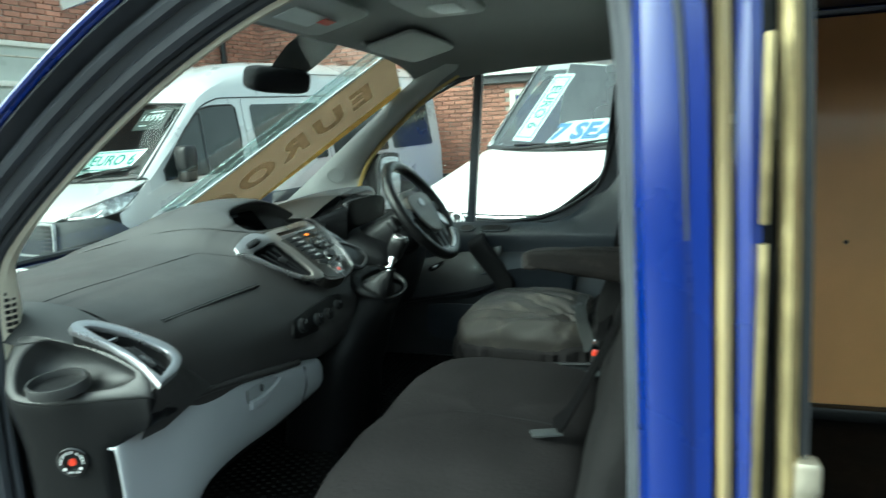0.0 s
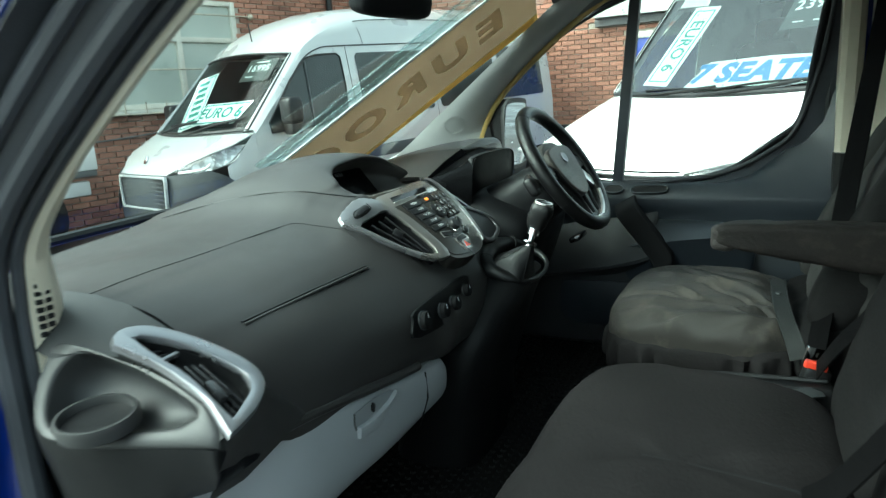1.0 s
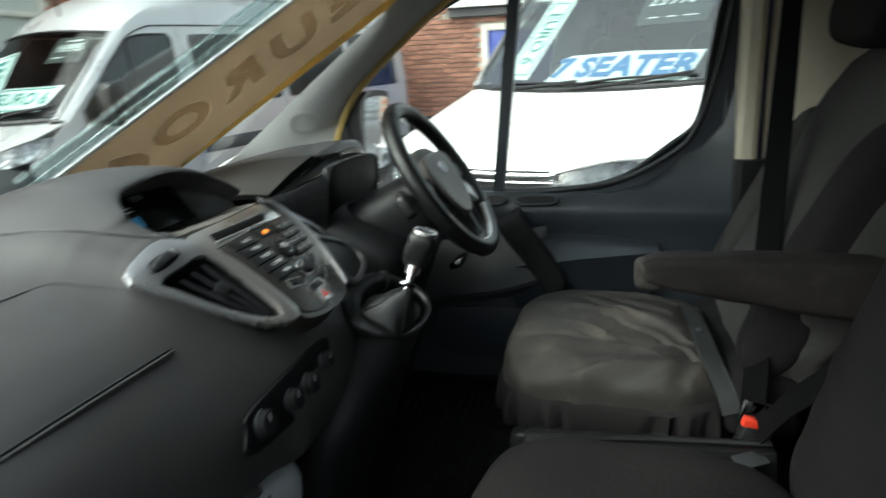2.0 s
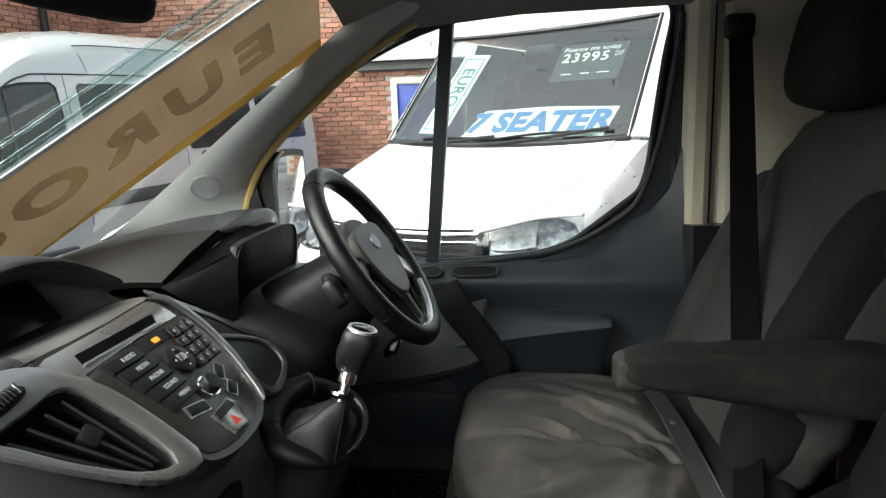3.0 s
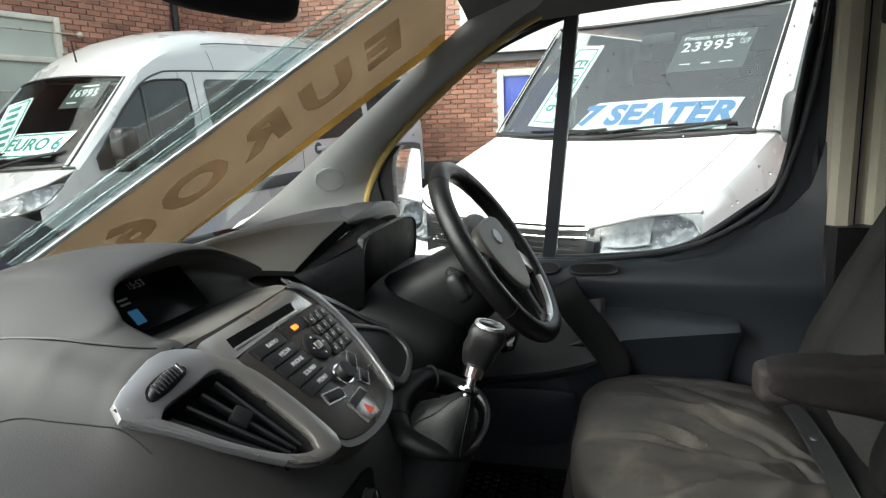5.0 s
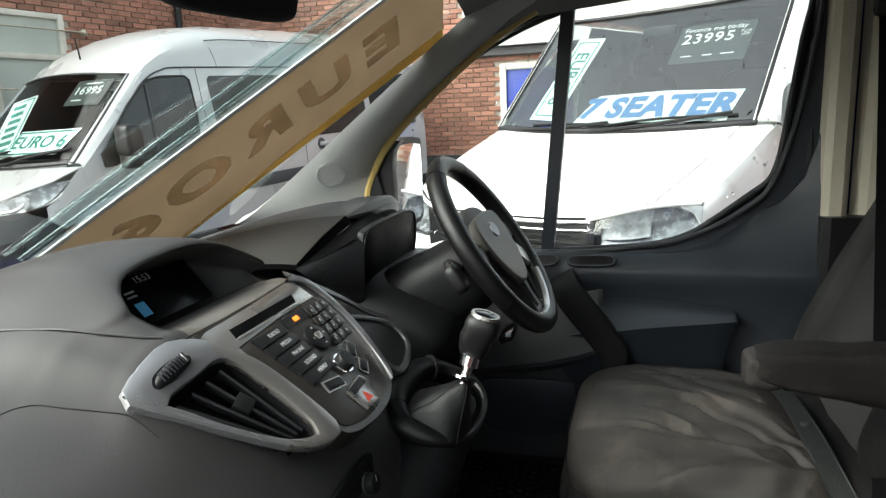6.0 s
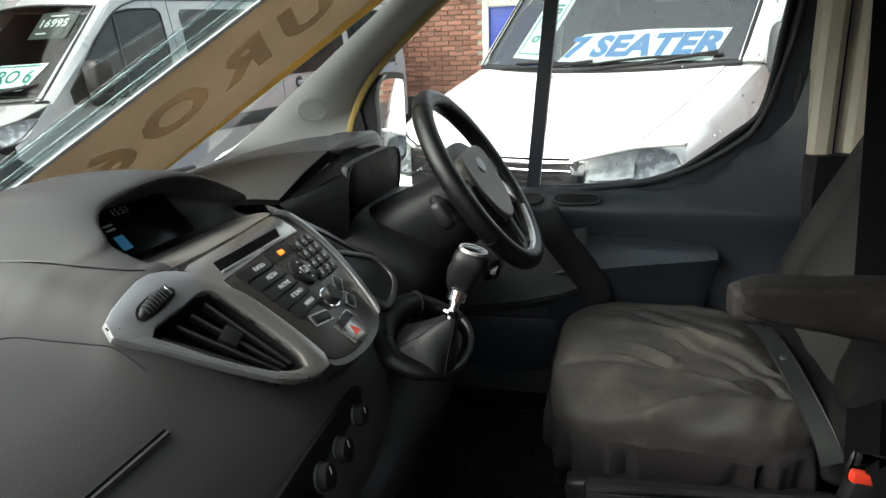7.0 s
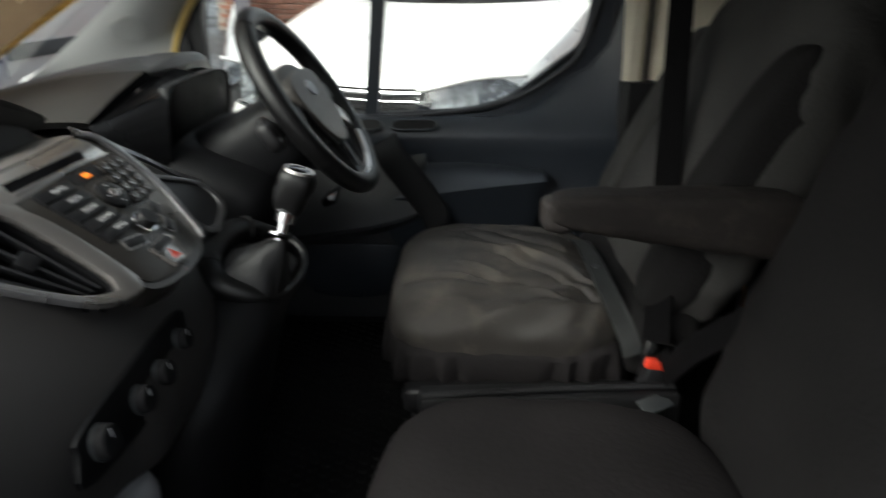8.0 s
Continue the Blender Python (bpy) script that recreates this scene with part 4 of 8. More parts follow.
        for y0, y1 in ((1.62, 2.02), (2.1, 3.38), (3.46, 4.5)):
            add("side_moulding", box((0.024, y1 - y0, 0.13), m @ pose(s * (W + 0.004), (y0 + y1) / 2, 0.80), 0.008), M_DKGREY)
        for yw in (0.95, 5.0):
            add("wheel_arch", tube([m @ V(s * (W + 0.004), yw + 0.47 * math.cos(a), 0.42 + 0.47 * math.sin(a)) for a in np.linspace(0, math.pi, 16)], 0.03, 8), M_SILVERWHITE)
            add("arch_liner", prism([(yw + 0.46 * math.cos(a), 0.42 + 0.46 * math.sin(a)) for a in np.linspace(0, math.pi, 16)], m @ basis((s * (W - 0.004), 0, 0), (0, 1, 0), (0, 0, 1)), 0.01 * s), M_BLACK)
            wheel_at(v, m @ V(s * 0.89, yw, 0.35), m.to_3x3() @ V(1, 0, 0), 0.35)
    # windscreen, cowl, wipers, aerial
    add("windscreen", loft([[m @ bus_screen((0.86 - 0.08 * t) * a, t) for a in np.linspace(-1, 1, 13)] for t in np.linspace(0, 1, 7)]), M_GLASSB)
    rim = [m @ bus_screen(0.86 * a, 0.0, -0.004) for a in np.linspace(-1, 1, 11)] + [m @ bus_screen(0.86 - 0.08 * t, t, -0.004) for t in np.linspace(0.1, 1, 6)] \
        + [m @ bus_screen(0.78 * a, 1.0, -0.004) for a in np.linspace(0.9, -1, 10)] + [m @ bus_screen(-0.86 + 0.08 * t, t, -0.004) for t in np.linspace(0.9, 0.1, 6)]
    add("screen_seal", tube(rim, 0.012, 6, True), M_BLACK)
    add("cowl", thick(loft([[m @ V(0.82 * a, 0.49 + 0.16 * a * a, 1.172 + 0.012 * a * a) for a in np.linspace(-1, 1, 11)], [m @ bus_screen(0.82 * a, 0.03, -0.003) for a in np.linspace(-1, 1, 11)]]), 0.006), M_BLACK)
    for x0, x1 in ((-0.55, 0.10), (0.12, 0.74)):
        w = add("wiper_arm", tube([m @ bus_screen(x0, 0.01, -0.025), m @ bus_screen((x0 + x1) / 2, 0.10, -0.03), m @ bus_screen(x1, 0.16, -0.02)], 0.011, 6), M_BLACK)
        add("blade", tube([m @ bus_screen(x0 + 0.1, 0.10, -0.012), m @ bus_screen(x1 + 0.02, 0.17, -0.012)], 0.008, 6), M_BLACK, w)
    add("aerial", tube([m @ V(0.10, 1.42, 2.07), m @ V(0.10, 1.40, 2.27)], 0.007, 6), M_BLACK)
    # inside the cab
    for s in (-1, 1):
        lining = [[m @ V(s * (side_x(z) - 0.06), y0 + (2.6 - y0) * k / 3, z) for k in range(4)] for z, y0 in ((0.55, 0.95), (0.95, 0.95), (1.2, 1.0), (1.4, 1.12), (1.6, 1.33), (1.78, 1.52), (1.93, 1.68))]
        add("cab_lining", thick(loft(lining), 0.01), M_DKGREY)
    add("headliner", box((1.60, 0.95, 0.02), m @ pose(0, 2.12, 1.96)), M_DKGREY)
    add("cab_partition", box((1.60, 0.03, 1.45), m @ pose(0, 2.6, 1.30)), M_GREYCONC)
    for x in (-0.45, 0.45):
        add("cab_seat", cushion((0.48, 0.18, 0.75), m @ pose(x, 1.95, 1.3), 0.4, 0.5, 20, 12), M_SEAT)
        add("cab_headrest", cushion((0.26, 0.11, 0.2), m @ pose(x, 2.0, 1.72), 0.5, 0.5, 20, 12), M_SEAT)
    add("cab_dash", cushion((1.66, 0.55, 0.2), m @ pose(0, 1.02, 1.10), 0.5, 0.3, 30, 10), M_DKGREY)
    # bumper, grille, plate
    brows = []
    plan = ((-0.972, 0.46), (-0.955, 0.34), (-0.86, 0.22), (-0.70, 0.10), (-0.50, 0.0), (-0.25, -0.03), (0.0, -0.035), (0.25, -0.03), (0.50, 0.0), (0.70, 0.10), (0.86, 0.22), (0.955, 0.34), (0.972, 0.46))
    for f, out in ((1.0, 0.0), (0.85, 0.02), (0.55, 0.035), (0.25, 0.04), (0.0, 0.0)):
        brows.append([m @ V(x, y - out, 0.28 + (float(np.interp(abs(x), [0, 0.5, 0.7, 0.86, 0.94, 0.972], [0.875, 0.87, 0.87, 0.895, 0.92, 0.72])) - 0.28) * f) for x, y in plan])
    add("bumper", thick(loft(brows), 0.02), M_DKGREY)
    fr = [(-0.43, -0.165), (0.43, -0.165), (0.45, -0.13), (0.465, 0.13), (0.45, 0.165), (-0.45, 0.165), (-0.465, 0.13), (-0.45, -0.13)]
    g = m @ Matrix.Translation((0.05, -0.035, 0.70)) @ pose(0, 0, 0, 86)
    gr = add("grille_frame", ring(fr, [(x * 0.955, y * 0.86) for x, y in fr], g, 0.03, 0.006), M_SILVERWHITE)
    add("grille_mesh", prism([(x * 0.96, y * 0.88) for x, y in fr], g, 0.012), M_BLACK, gr)
    for k in range(6):
        add("grille_bar", box((0.80, 0.014, 0.014), g @ pose(0, -0.10 + k * 0.04, 0.016)), M_DKGREY, gr)
    bd = add("bonnet_badge", lathe([(0, 0), (0.03, 0), (0.026, 0.01), (0, 0.012)], m @ pose(0.0, 0.06, 0.985, 52), 14), M_CHROME)
    add("badge_fin", tube([m @ V(-0.01, 0.05, 0.96), m @ V(0.005, 0.07, 1.0), m @ V(0.0, 0.085, 1.03)], 0.012, 8), M_CHROME, bd)
    plate = add("number_plate", box((0.52, 0.012, 0.11), m @ pose(-0.02, -0.09, 0.36), 0.003), M_CARD)
    for k in range(7):
        add("plate_bar", box((0.035, 0.003, 0.07), m @ pose(-0.23 + k * 0.066, -0.098, 0.36)), M_BLACK, plate)
    for s in (-1, 1):
        fg = patch(m @ Matrix.Translation((0, -0.05, 0)), [(0.56, 0.02, 0.62), (0.74, 0.11, 0.66), (0.88, 0.22, 0.70)], [(0.56, 0.0, 0.48), (0.74, 0.09, 0.48), (0.88, 0.20, 0.52)], s)
        add("lower_grille", thick(fg, 0.01), M_BLACK)
    return v


minibus()


def cards_in_minibus():
    up = (PG.to_3x3() @ V(0, 0.72, 0.70)).normalized()
    right = (PG.to_3x3() @ V(1, 0.1, 0)).normalized()

    def on(x, t, back=0.04):
        return PG @ bus_screen(x, t, back)

    p = thing("price_board", "dark price board with white figures 16995", "sign")
    pm = basis(on(0.48, 0.78), right, up)
    part("board", prism([(-0.22, -0.15), (0.22, -0.15), (0.22, 0.15), (-0.22, 0.15)], pm, 0.003), M_PRICE, p)
    letters("16995", 0.125, pm @ Matrix.Translation((-0.02, 0.02, 0.005)), M_WHITEINK, p, spacing=1.1, bold=0.002)
    for x, w, y in ((0.0, 0.2, 0.11), (-0.1, 0.12, -0.09)):
        part("print_bar", box((w, 0.014, 0.001), pm @ pose(x, y, 0.005)), M_WHITEINK, p)
    b = thing("euro_card", "pale green edged card printed EURO 6 under windscreen", "sign")
    bm_ = basis(on(0.32, 0.24, 0.05), right + up * 0.02, up)
    part("board", prism([(-0.40, -0.14), (0.30, -0.14), (0.42, 0.14), (-0.30, 0.14)], bm_, 0.003), M_CARD, b)
    part("border", ring([(-0.38, -0.125), (0.285, -0.125), (0.395, 0.125), (-0.29, 0.125)], [(-0.365, -0.11), (0.275, -0.11), (0.38, 0.11), (-0.28, 0.11)], bm_ @ Matrix.Translation((0, 0, 0.004)), 0.001), M_INKGREEN, b)
    letters("EURO 6", 0.19, bm_ @ Matrix.Translation((0, 0, 0.006)), M_INKGREEN, b, bold=0.003, shear=0.1)
    c = thing("upright_card", "tall white card with green print behind windscreen", "sign")
    cm = basis(on(-0.22, 0.40, 0.03), right + up * 0.35, up - right * 0.5)
    part("board", prism([(-0.16, -0.38), (0.12, -0.38), (0.18, 0.38), (-0.10, 0.38)], cm, 0.003), M_CARD, c)
    part("border", ring([(-0.14, -0.36), (0.105, -0.36), (0.16, 0.36), (-0.085, 0.36)], [(-0.125, -0.345), (0.095, -0.345), (0.145, 0.345), (-0.075, 0.345)], cm @ Matrix.Translation((0, 0, 0.004)), 0.001), M_INKGREEN, c)
    for k in range(7):
        part("print_bar", box((0.14, 0.05, 0.001), cm @ pose(0.01, -0.28 + k * 0.093, 0.006)), M_INKGREEN, c)


cards_in_minibus()


def flatbed():
    """White dropside of a lorry that stands in front of the side wall."""
    v = thing("flatbed_lorry", "white dropside lorry bed with dark chassis", "lorry", at=(-6.4, 4.1, 0))
    m = pose(0, 0, 0, 0, 0, -8)
    part("dropside", box((2.6, 0.05, 0.42), m @ pose(-1.3, 0, 1.10), 0.015), M_WHITE, v)
    for k in range(3):
        part("rib", box((2.58, 0.02, 0.02), m @ pose(-1.3, -0.032, 0.98 + k * 0.12), 0.006), M_WHITE, v)
    part("bed", box((2.6, 1.9, 0.08), m @ pose(-1.3, 0.97, 0.86), 0.02), M_GREYCONC, v)
    part("tail", box((0.05, 1.9, 0.42), m @ pose(-0.02, 0.98, 1.10), 0.015), M_WHITE, v)
    part("rear_bar", box((0.12, 1.8, 0.16), m @ pose(-0.12, 0.95, 0.70), 0.02), M_WHITE, v)
    part("chassis", box((2.5, 0.7, 0.22), m @ pose(-1.3, 0.95, 0.66), 0.02), M_BLACK, v)
    part("side_guard", box((1.2, 0.04, 0.1), m @ pose(-1.5, 0.02, 0.72), 0.015), M_FASCIA, v)
    part("side_lamp", box((0.10, 0.015, 0.03), m @ pose(-0.55, -0.035, 0.86), 0.004), M_ORANGE_PLASTIC, v)
    for y in (0.2, 1.7):
        wheel_at(v, m @ V(-1.0, y, 0.36), V(0, 1, 0), 0.36)
    return v


M_ORANGE_PLASTIC = mat("orange_reflector", (0.75, 0.22, 0.03), 0.3, vary=0.05)
flatbed()

# unseen dark walls, added to close the yard and limit sky light
tagged(part("unseen_wall_south", box((30, 0.4, 3.0), pose(-2, -9.0, 1.5)), M_BRICKPLAIN), "unseen dark wall added behind the van to limit light", "wall", kind="structure")
tagged(part("unseen_wall_east", box((0.4, 16, 3.2), pose(9.5, 6.0, 1.6)), M_BRICKPLAIN), "unseen wall added to close the yard and limit light", "wall", kind="structure")

# ---- the blue van: shell, doorway, pillars ----
CY = 2.54                                   # the van's middle plane


def over(p):
    """The same place on the other side of the van."""
    return V(p[0], 2 * CY - p[1], p[2])


van = thing("panel_van", "blue panel van with its passenger doorway open", "van", at=(0, 0, 0))

APERTURE = [(-0.450, 0.62), (-0.452, 0.865), (-0.448, 1.10), (-0.440, 1.235), (-0.401, 1.327), (-0.208, 1.481), (-0.01, 1.605), (0.2, 1.695),
            (0.42, 1.735), (0.57, 1.725), (0.618, 1.64), (0.633, 1.35), (0.64, 1.03), (0.64, 0.62)]


def offset2(pts, d):
    out = []
    for i, p in enumerate(pts):
        a, b = pts[max(i - 1, 0)], pts[min(i + 1, len(pts) - 1)]
        t = (b - a).normalized()
        out.append(p + V(-t.y, t.x, 0) * d)
    return out


def doorway(name_prefix=""):
    ap = spline([V(x, z, 0) for x, z in APERTURE], 5)
    n = len(ap)

    def rail(d, y):
        return [V(q.x, y, q.y) for q in offset2(ap, d)]

    # rubber seal, double lip
    part("door_seal", tube(rail(0.024, 1.662), 0.017, 10), M_SEAL, van, "black rubber door seal")
    part("inner_lip", tube(rail(0.010, 1.684), 0.009, 8), M_SEAL, van)
    # flange behind the seal and the recess between seal and outer skin
    cut = [i for i, q in enumerate(ap) if q.y > 1.22 and q.x < 0.55]
    part("jamb_channel", thick(loft([rail(0.02, 1.66)[cut[0]:], rail(0.045, 1.64)[cut[0]:], rail(0.07, 1.635)[cut[0]:], rail(0.078, 1.60)[cut[0]:]]), 0.004), M_SEAL, van)
    part("jamb", thick(loft([rail(0.02, 1.66)[:cut[0] + 1], rail(0.05, 1.645)[:cut[0] + 1], rail(0.085, 1.64)[:cut[0] + 1], rail(0.15, 1.60)[:cut[0] + 1]]), 0.004), M_BLUE, van, "blue painted door jamb")
    edge = cut[0], cut[-1]
    part("pillar_edge", tube(rail(0.088, 1.592)[edge[0]:edge[1] + 6], 0.006, 8), M_BLUE, van, "blue edge of the windscreen pillar")
    part("second_seal", tube(rail(0.052, 1.632)[edge[0]:edge[1] + 4], 0.012, 8), M_SEAL, van)
    # outer pillar and roof side, wrapping forward to the windscreen
    part("windscreen_pillar", thick(loft([rail(0.08, 1.60)[edge[0] - 1:], rail(0.10, 1.60)[edge[0] - 1:], rail(0.11, 1.64)[edge[0] - 1:], rail(0.105, 1.72)[edge[0] - 1:]]), 0.004), M_BLUE, van)


doorway()

# hinges and door check on the front jamb
part("seal_end", cushion((0.075, 0.04, 0.035), pose(-0.495, 1.60, 1.300, 0, 12, 0), 0.5, 0.5, 24, 12), M_BLACK, van, "black rubber end of the outer seal")
for x, z in ((-0.537, 0.984), (-0.586, 1.046)):
    jb = part("jamb_bolt", lathe([(0, 0), (0.017, 0), (0.018, 0.004), (0.015, 0.008), (0.010, 0.008), (0.009, 0.004), (0, 0.004)], basis((x, 1.576, z), (1, 0, 0), (0, 0, 1)), 20), M_DKGREY, van)
    part("bolt_socket", lathe([(0, 0.004), (0.006, 0.004), (0.005, 0.006), (0, 0.006)], basis((x, 1.576, z), (1, 0, 0), (0, 0, 1)), 6), M_BLACK, jb)
part("door_check", cushion((0.07, 0.05, 0.12), pose(-0.598, 1.585, 0.89), 0.5, 0.5, 20, 12), M_BLACK, van)
part("jamb_rib", tube(spline([V(-0.56, 1.60, 1.35), V(-0.53, 1.60, 1.18), V(-0.50, 1.61, 1.08), V(-0.53, 1.60, 0.95), V(-0.52, 1.60, 0.7)]), 0.02, 8), M_BLUE, van)

# post between the front doorway and the sliding door
ZB, ZT = 0.30, 1.92


def upright(name, prof, material, label="", lean=0.02, parent=van):
    """A vertical strip with the (x, y) outline prof."""
    rings = []
    for z in np.linspace(ZB, ZT, 9):
        k = max(0.0, z - 1.25)
        rings.append([V(x + lean * (1.35 - z), y + 0.16 * k * k, z) for x, y in prof])
    return part(name, loft(rings, True, True), material, parent, label)


upright("door_post", [(0.650, 1.67), (0.654, 1.618), (0.664, 1.602), (0.690, 1.592), (0.712, 1.597), (0.724, 1.610), (0.726, 1.70)], M_BLUE, "glossy blue door post")
upright("post_groove", [(0.726, 1.64), (0.726, 1.632), (0.740, 1.632), (0.740, 1.70)], M_RUBBER)
upright("post_seal", [(0.738, 1.63), (0.740, 1.606), (0.748, 1.600), (0.756, 1.606), (0.758, 1.63)], mat("tan_seal", (0.26, 0.20, 0.10), 0.4, vary=0.2, spec=0.7), "tan rubber strip on post")
upright("slide_post", [(0.760, 1.63), (0.762, 1.606), (0.774, 1.598), (0.786, 1.604), (0.790, 1.70)], M_BLUE)
upright("slide_gap", [(0.790, 1.66), (0.790, 1.65), (0.806, 1.65), (0.806, 1.70)], M_BLACK)
upright("slide_edge", [(0.804, 1.62), (0.806, 1.60), (0.814, 1.592), (0.824, 1.60), (0.826, 1.64)], M_GOLD, "aluminium edge strip, coloured gold for warm light")
upright("slide_liner", [(0.826, 1.63), (0.828, 1.615), (0.838, 1.615), (0.840, 1.68)], M_RUBBER)
# golden strips that paint warm reflections along the post
for z0, z1 in ((1.38, 1.58), (0.95, 1.36)):
    part("warm_lit_strip", box((0.010, 0.012, z1 - z0), pose(0.786, 1.600, (z0 + z1) / 2), 0.003), M_GOLD, van)
part("catch", box((0.03, 0.03, 0.05), pose(0.838, 1.606, 1.09), 0.008), M_ALU, van)

# cargo space seen past the post
part("cargo_lining", box((2.4, 0.012, 1.36), pose(2.17, 3.36, 1.13), 0.003), M_PLY, van, "orange plywood lining of cargo side")
part("cargo_floor", box((2.5, 1.76, 0.04), pose(2.17, 2.50, 0.42), 0.004), M_MATRUB, van)
part("cargo_rail", box((2.4, 0.05, 0.05), pose(2.17, 3.33, 0.465), 0.01), M_BLACK, van)
part("cargo_roof", box((2.5, 1.8, 0.03), pose(2.17, 2.52, 1.86), 0.004), M_GREYCONC, van)
part("cargo_rear", box((0.03, 1.76, 1.4), pose(3.40, 2.5, 1.14)), M_PLY, van)
for k in range(3):
    part("lining_screw", lathe([(0, 0), (0.008, 0), (0.007, 0.002), (0, 0.002)], basis((1.30 + 0.5 * k, 3.353, 1.07), (1, 0, 0), (0, 0, 1)), 8), M_BLACK, van)

# bulkhead behind the seats, floor, roof, lining
part("bulkhead", thick(loft([[V(0.835, 1.66, z), V(0.93, 2.2, z), V(0.975, 2.6, z), V(0.985, 3.44, z)] for z in (0.45, 0.9, 1.4, 1.9)]), 0.012), M_GREYCONC, van, "plain grey steel bulkhead behind seats")
part("cab_floor", box((1.95, 1.80, 0.05), pose(-0.02, 2.54, 0.575), 0.004), M_BLACK, van)
part("toe_board", box((0.04, 1.75, 0.62), pose(-0.60, 2.54, 0.86, 0, -12, 0)), M_BLACK, van)
part("roof_skin", loft([[V(x, CY + a, 1.93 - 0.10 * abs(a / 0.88) ** 4) for a in np.linspace(-0.88, 0.88, 15)] for x in (-0.16, 0.3, 0.8, 3.4)]), M_BLUE, van)
lin = []
for x, dz in ((-0.20, 0.0), (-0.05, 0.055), (0.2, 0.075), (0.6, 0.08), (0.97, 0.08)):
    lin.append([V(x, CY + a, 1.775 + dz - 0.11 * abs(a / 0.84) ** 5) for a in np.linspace(-0.84, 0.84, 25)])
part("headliner", thick(loft(lin), 0.012), M_LINER, van, "grey cloth roof lining")
for s in (0, 1):
    rail_ = []
    for x, z in ((-0.16, 1.695), (0.0, 1.725), (0.15, 1.752), (0.34, 1.772), (0.55, 1.765), (0.97, 1.76)):
        ring_ = [V(x, 3.44, z + 0.005), V(x, 3.40, z + 0.02), V(x, 3.345, z + 0.045), V(x, 3.30, z + 0.06), V(x, 3.36, z + 0.11), V(x, 3.45, z + 0.08)]
        rail_.append([p if s == 0 else over(p) for p in ring_])
    part("roof_rail", loft(rail_, True, True), M_LINER, van)

# windscreen pillars inside
PIN = [(-0.90, 3.36, 1.215), (-0.80, 3.32, 1.262), (-0.527, 3.29, 1.461), (-0.319, 3.285, 1.62), (-0.20, 3.27, 1.705), (-0.13, 3.25, 1.755)]
POUT = [(-0.53, 3.40, 1.24), (-0.505, 3.40, 1.33), (-0.44, 3.395, 1.435), (-0.285, 3.39, 1.575), (-0.13, 3.375, 1.685), (0.01, 3.35, 1.752)]


def pillar_trim(side):
    inner, outer = spline(PIN, 5), spline(POUT, 5)
    rows = []
    for a, b in zip(inner, outer):
        mid = (a + b) / 2
        row = [a + V(0, 0.05, 0.015), a, a * 0.75 + b * 0.25 + V(0.01, -0.018, 0.005), mid + V(0.012, -0.022, 0.0), a * 0.25 + b * 0.75 + V(0.01, -0.016, 0), b, b + V(0.004, 0.03, 0.0)]
        rows.append([p if side == 0 else over(p) for p in row])
    return rows


ptrim = part("pillar_trim", loft(pillar_trim(0)), M_PILLAR, van, "pale grey windscreen pillar trim")
tr_ = pillar_trim(0)
k_ = min(range(len(tr_)), key=lambda i: abs(tr_[i][3].x + 0.553) + abs(tr_[i][3].z - 1.33))
sp_n = (tr_[k_][4] - tr_[k_][2]).cross(tr_[min(k_ + 1, len(tr_) - 1)][3] - tr_[k_ - 1][3]).normalized()
if sp_n.y > 0:
    sp_n = -sp_n
sp = basis(tr_[k_][3] - sp_n * 0.002, sp_n.orthogonal(), sp_n.cross(sp_n.orthogonal()))
from mathutils import bvhtree


trim_tree = bvhtree.BVHTree.FromPolygons([p for r in tr_ for p in r], [(i * 7 + j, i * 7 + j + 1, (i + 1) * 7 + j + 1, (i + 1) * 7 + j) for i in range(len(tr_) - 1) for j in range(6)])


def on_trim(x, y):
    q = sp @ V(x, y, 0.08)
    hit = trim_tree.ray_cast(q, -sp_n)
    return (hit[0] if hit[0] is not None else sp @ V(x, y, 0)) + sp_n * 0.0008


spk = part("speaker_grille", tube([on_trim(0.036 * math.cos(a), 0.036 * math.sin(a)) for a in np.linspace(0, math.tau, 36, endpoint=False)], 0.0012, 6, True), M_PILLAR, ptrim, "round speaker grille")
for r in (0.031,):
    part("grille_ring", tube([on_trim(r * math.cos(a), r * math.sin(a)) for a in np.linspace(0, math.tau, 30, endpoint=False)], 0.0009, 6, True), M_PILLAR, spk)
ap_ = spline([V(x, z, 0) for x, z in APERTURE], 5)
i0 = min(i for i, q in enumerate(ap_) if q.y > 1.06)
i1 = max(i for i, q in enumerate(ap_) if q.x < 0.25)


def inner_rail(d, y):
    k = [float(np.interp(q.y, [1.22, 1.42], [1.0, 0.3])) for q in ap_]
    return [V(q.x, 1.688 + (y - 1.688) * f, q.y) for q, f in zip(offset2(ap_, d), k)][i0:i1]


ptrim2 = part("pillar_trim", loft([inner_rail(0.004, 1.688), inner_rail(-0.004, 1.702), inner_rail(-0.004, 1.722), inner_rail(0.012, 1.742), inner_rail(0.06, 1.75)]), M_BEIGE, van, "beige windscreen pillar trim")
# demister grille in the passenger pillar
for k in range(10):
    q = V(-0.448 + 0.0006 * k, 1.708, 1.168 + 0.0115 * k)
    for j in (0, 1):
        part("grille_slot", box((0.006, 0.009, 0.007), pose(q.x + 0.006, q.y - 0.008 + 0.012 * j, q.z, 0, 6, 0), 0.0015), M_BLACK, ptrim2)
# yellow strip between trim and seal
part("yellow_jamb", tube([p + V(0.006, 0.004, -0.003) for p in spline(POUT, 6)][2:-3], 0.010, 8), M_YELLOW, van, "yellow strip beside the door seal")

# windscreen glass
ws = []
